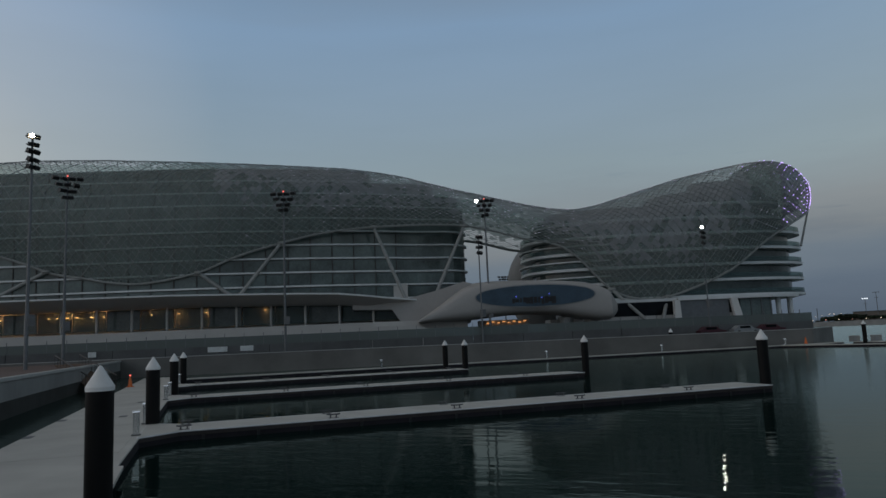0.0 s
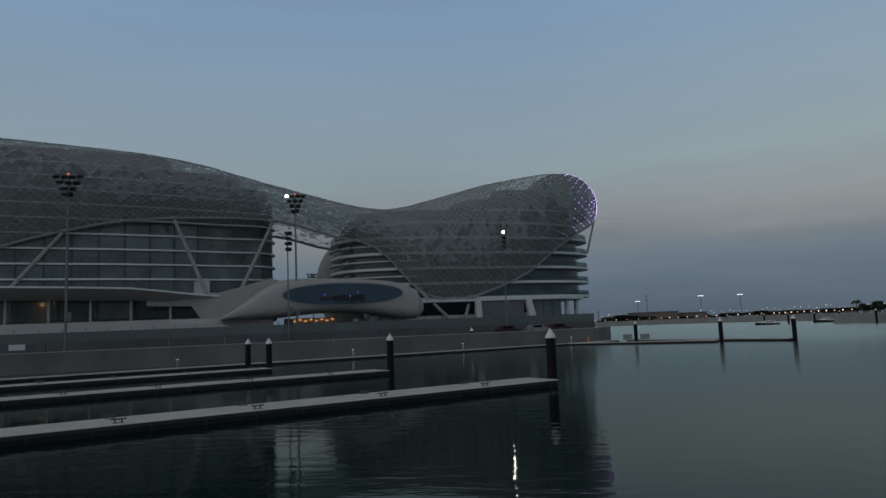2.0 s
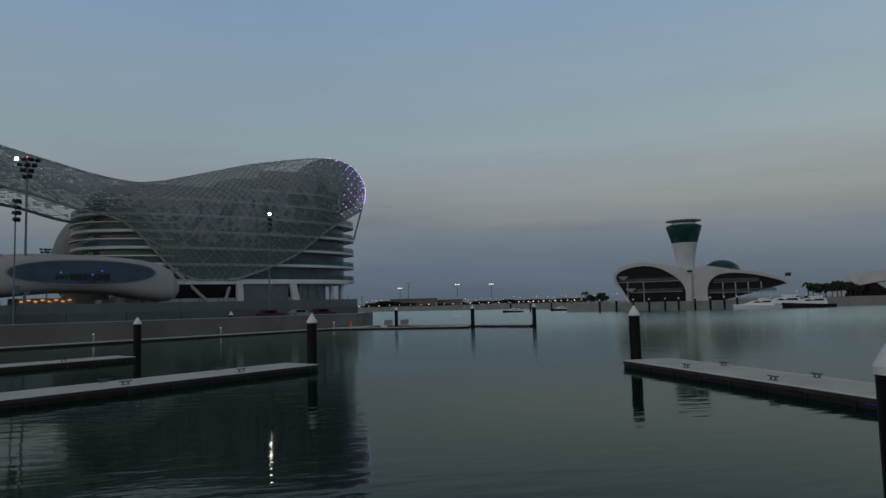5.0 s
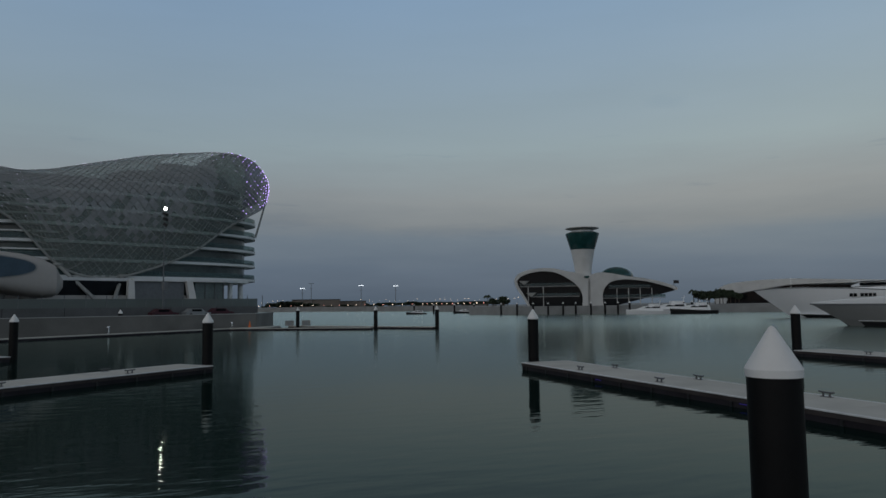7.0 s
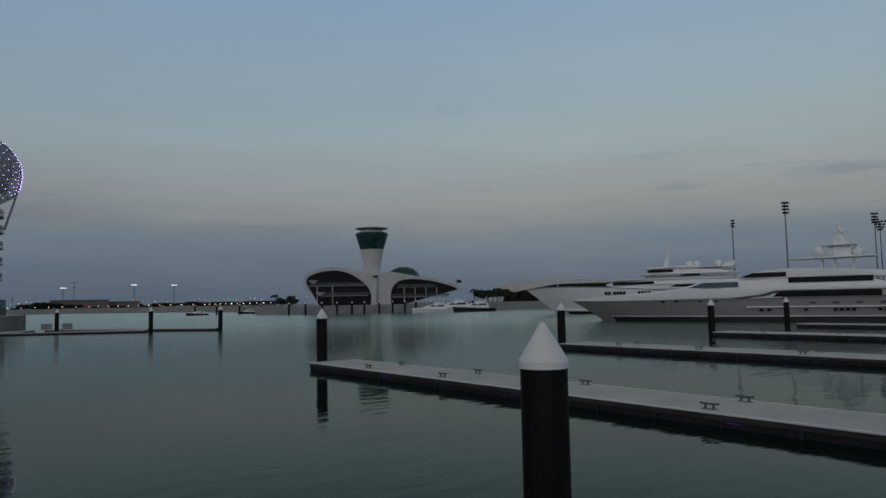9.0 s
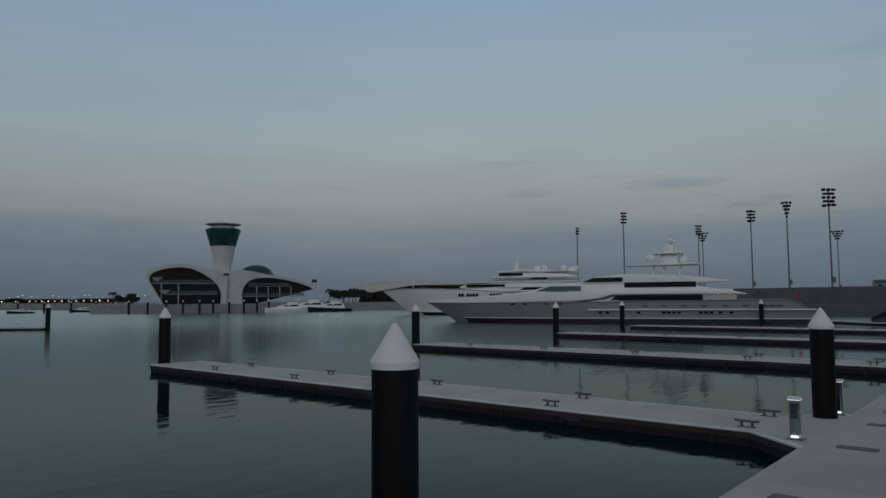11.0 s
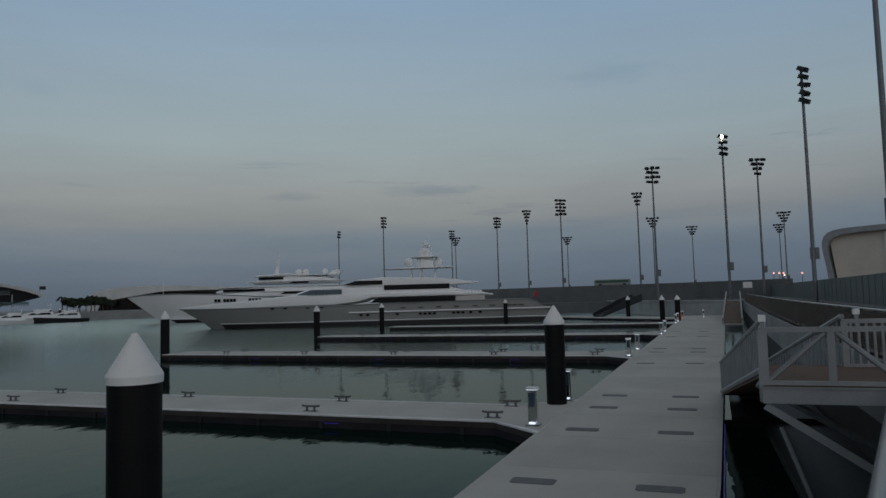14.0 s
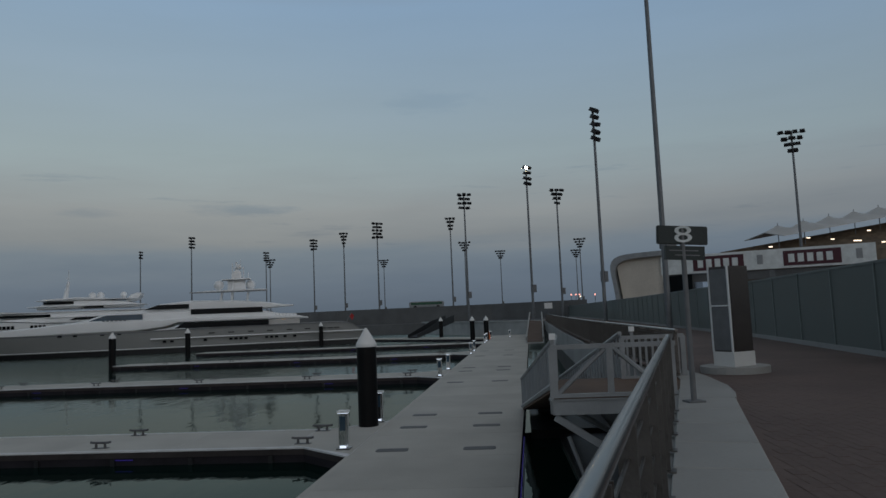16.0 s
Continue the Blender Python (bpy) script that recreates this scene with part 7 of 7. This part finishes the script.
loft(bm, [[gp(t, -0.4, 6.5), gp(t, -0.4, 7.5), gp(t, -1.0, 7.5), gp(t, -1.0, 6.5)] for t in (-0.09, 1.0)])
part("lower_beam", bm, M_DARKWALL, gant)

pod = thing("race_pavilion", "white rounded pavilion beside the track", "pavilion")
bm = bm_new()
prof = arc([(0, 2.2), (-0.4, 6.5), (-0.9, 9.2), (-0.7, 10.05), (0.3, 10.4), (4, 10.55), (9, 10.65)], 24)
inn = [(x + 0.6, max(2.2, z - 0.6)) for x, z in prof]
PO, PD = Vector((89.5, -14.2)), Vector((-0.36, -0.93))
pn_ = Vector((0.93, -0.36))
loft(bm, [[(PO.x + PD.x * x + pn_.x * d, PO.y + PD.y * x + pn_.y * d, z) for x, z in prof] + [(PO.x + PD.x * x + pn_.x * d, PO.y + PD.y * x + pn_.y * d, z) for x, z in inn[::-1]] for d in (0, 14)])
part("roof_band", bm, M_GREYPAINT, pod, "rounded grey roof edge", True)
bm = bm_new()
loft(bm, [[(PO.x + PD.x * x + pn_.x * d, PO.y + PD.y * x + pn_.y * d, z) for x, z in [(0.85, 2.2), (0.3, 6.5), (0.0, 9.0), (1.0, 9.8), (5.8, 10.0), (5.8, 2.2)]] for d in (0.8, 13)])
part("wall", bm, M_TENT, pod, "pale panelled end wall")
bm = bm_new()
loft(bm, [[(PO.x + PD.x * x + pn_.x * d, PO.y + PD.y * x + pn_.y * d, z) for x, z in [(5.8, 2.2), (5.6, 6.6), (6.2, 7.3), (9, 7.5), (9, 2.2)]] for d in (0.4, 12)])
part("window", bm, M_TINT, pod, "dark rounded opening")

stand = thing("grandstand", "far grandstand with a pale tent roof and lit seats", "grandstand")
sdir = Vector((math.cos(radians(-75)), math.sin(radians(-75))))
SO = Vector(polar(111.5, 104))
sv = Vector((sdir.y, -sdir.x)) * -1


def gs(t, d, z):
    p = SO + sdir * t + sv * d
    return p.x, p.y, z


for k in range(11):
    t0 = 1.0 + k * 4.2
    z0 = 12.3 + 0.145 * (t0 + 2)
    bm = bm_new()
    loft(bm, [[gs(t0 + 4.2 * q, 2 + 9 * w, z0 + 0.145 * 4.2 * q + h) for w, h in ((0, 0.0), (0.45, 0.9 + 0.7 * math.sin(math.pi * q) ** 3), (1, 0.3), (1, 0.2), (0.45, 0.8 + 0.7 * math.sin(math.pi * q) ** 3), (0, -0.1))] for q in (0, 0.25, 0.5, 0.75, 1.0)])
    part("tent_roof", bm, M_CLUB, stand, "pale tensile roof bay", True)
    bm = bm_new()
    cyl(bm, gs(t0 + 2.1, 6, z0 - 1.5), gs(t0 + 2.1, 6, z0 + 2.2), 0.07, 0.05, 6)
    part("tent_mast", bm, M_MAST, stand)
for r_ in range(9):
    bm = bm_new()
    loft(bm, [[gs(t, 0.5 + r_, z), gs(t, 1.5 + r_, z), gs(t, 1.5 + r_, 2.2), gs(t, 0.5 + r_, 2.2)] for t, z in ((-4, 8.2 + r_ * 0.38), (48, 14.6 + r_ * 0.47))])
    part("seat_tier", bm, M_SEAT, stand, "dark brown seat tier")
for k in range(18):
    bm = bm_new()
    box(bm, gs(-1 + k * 2.3, 0.4 + (k * 5 % 7), 9.3 + 0.29 * k + 0.38 * (k * 5 % 7)), (0.16, 0.5 if k % 3 else 1.2, 0.14), 15)
    part("lamp", bm, M_STREET, stand, "warm stand lamp")

bus = thing("bus", "long green and grey bus parked above the track wall", "bus")
bus.matrix_basis = pose(*polar(83.6, 172), 5.7, 0, 0, -84)
bm = bm_new()
box(bm, (0, 0, 0.9), (8.5, 2.4, 1.4))
bmesh.ops.bevel(bm, geom=bm.edges[:], offset=0.2, segments=2, affect="EDGES")
part("body", bm, M_GREYPAINT, bus)
bm = bm_new()
box(bm, (0, -1.22, 1.1), (7.6, 0.05, 0.6))
part("window", bm, M_GREENSIGN, bus, "dark green window band")
for x in (-2.8, 2.8):
    bm = bm_new()
    cyl(bm, (x, -1.24, 0.25), (x, -0.9, 0.25), 0.42, 0.42, 14)
    part("wheel", bm, M_BLACK, bus)
for az, d, z in ((95.35, 240, 8.85), (95.72, 240, 8.8), (96.0, 240, 8.75), (96.05, 250, 8.3), (97.23, 240, 8.6)):
    t = thing("signal_lamp", "small red track signal lamp on a stand", "lamp", "track signals")
    bm = bm_new()
    ball(bm, polar(az, d, z), 0.3, 1)
    part("lens", bm, M_ROSE if d < 245 else M_STREET, t)
    bm = bm_new()
    cyl(bm, polar(az, d + 0.5, 2.2), polar(az, d + 0.5, z), 0.1, 0.1, 6)
    part("stand", bm, M_MAST, t)

# white hut on the island's tip and parked cars on the shore road
for az, d in ((9.3, 128), (10.6, 130)):
    h = thing("quay_hut", "small grey locker hut on the outer pontoon", "hut", "quay huts")
    h.matrix_basis = pose(*polar(az, 126), 0.5, 0, 0, -az)
    bm = bm_new()
    box(bm, (0, 0, 0.45), (1.5, 1.0, 0.9))
    part("body", bm, M_QUAY, h)
    bm = bm_new()
    box(bm, (0, -0.51, 0.45), (0.6, 0.04, 0.6))
    part("panel", bm, M_GREYPAINT, h)


def make_car(u, v, mt, label):
    c = thing("parked_car", label, "car", "parked cars")
    q = hp(u, v)
    c.matrix_basis = pose(q[0], q[1], 2.3, 0, 0, HROT)
    bm = bm_new()
    loft(bm, [[(-2.1, y, 0.35), (2.1, y, 0.35), (2.15, y, 0.75), (1.2, y, 0.9), (0.6, y, 1.4), (-1.2, y, 1.42), (-1.8, y, 0.95), (-2.15, y, 0.85)] for y in (-0.85, 0.85)])
    part("body", bm, mt, c, smooth=True)
    bm = bm_new()
    box(bm, (-0.3, -0.86, 1.12), (1.7, 0.03, 0.36))
    part("window", bm, M_TINT, c)
    for x in (-1.35, 1.35):
        bm = bm_new()
        cyl(bm, (x, -0.9, 0.32), (x, -0.65, 0.32), 0.32, 0.32, 14)
        part("wheel", bm, M_BLACK, c)


make_car(34, -20, M_WINE, "dark red car parked on the hotel shore")
make_car(39.5, -20, M_GREYPAINT, "grey car parked on the hotel shore")
make_car(44, -19.5, M_WINE, "dark red car parked near the quay")
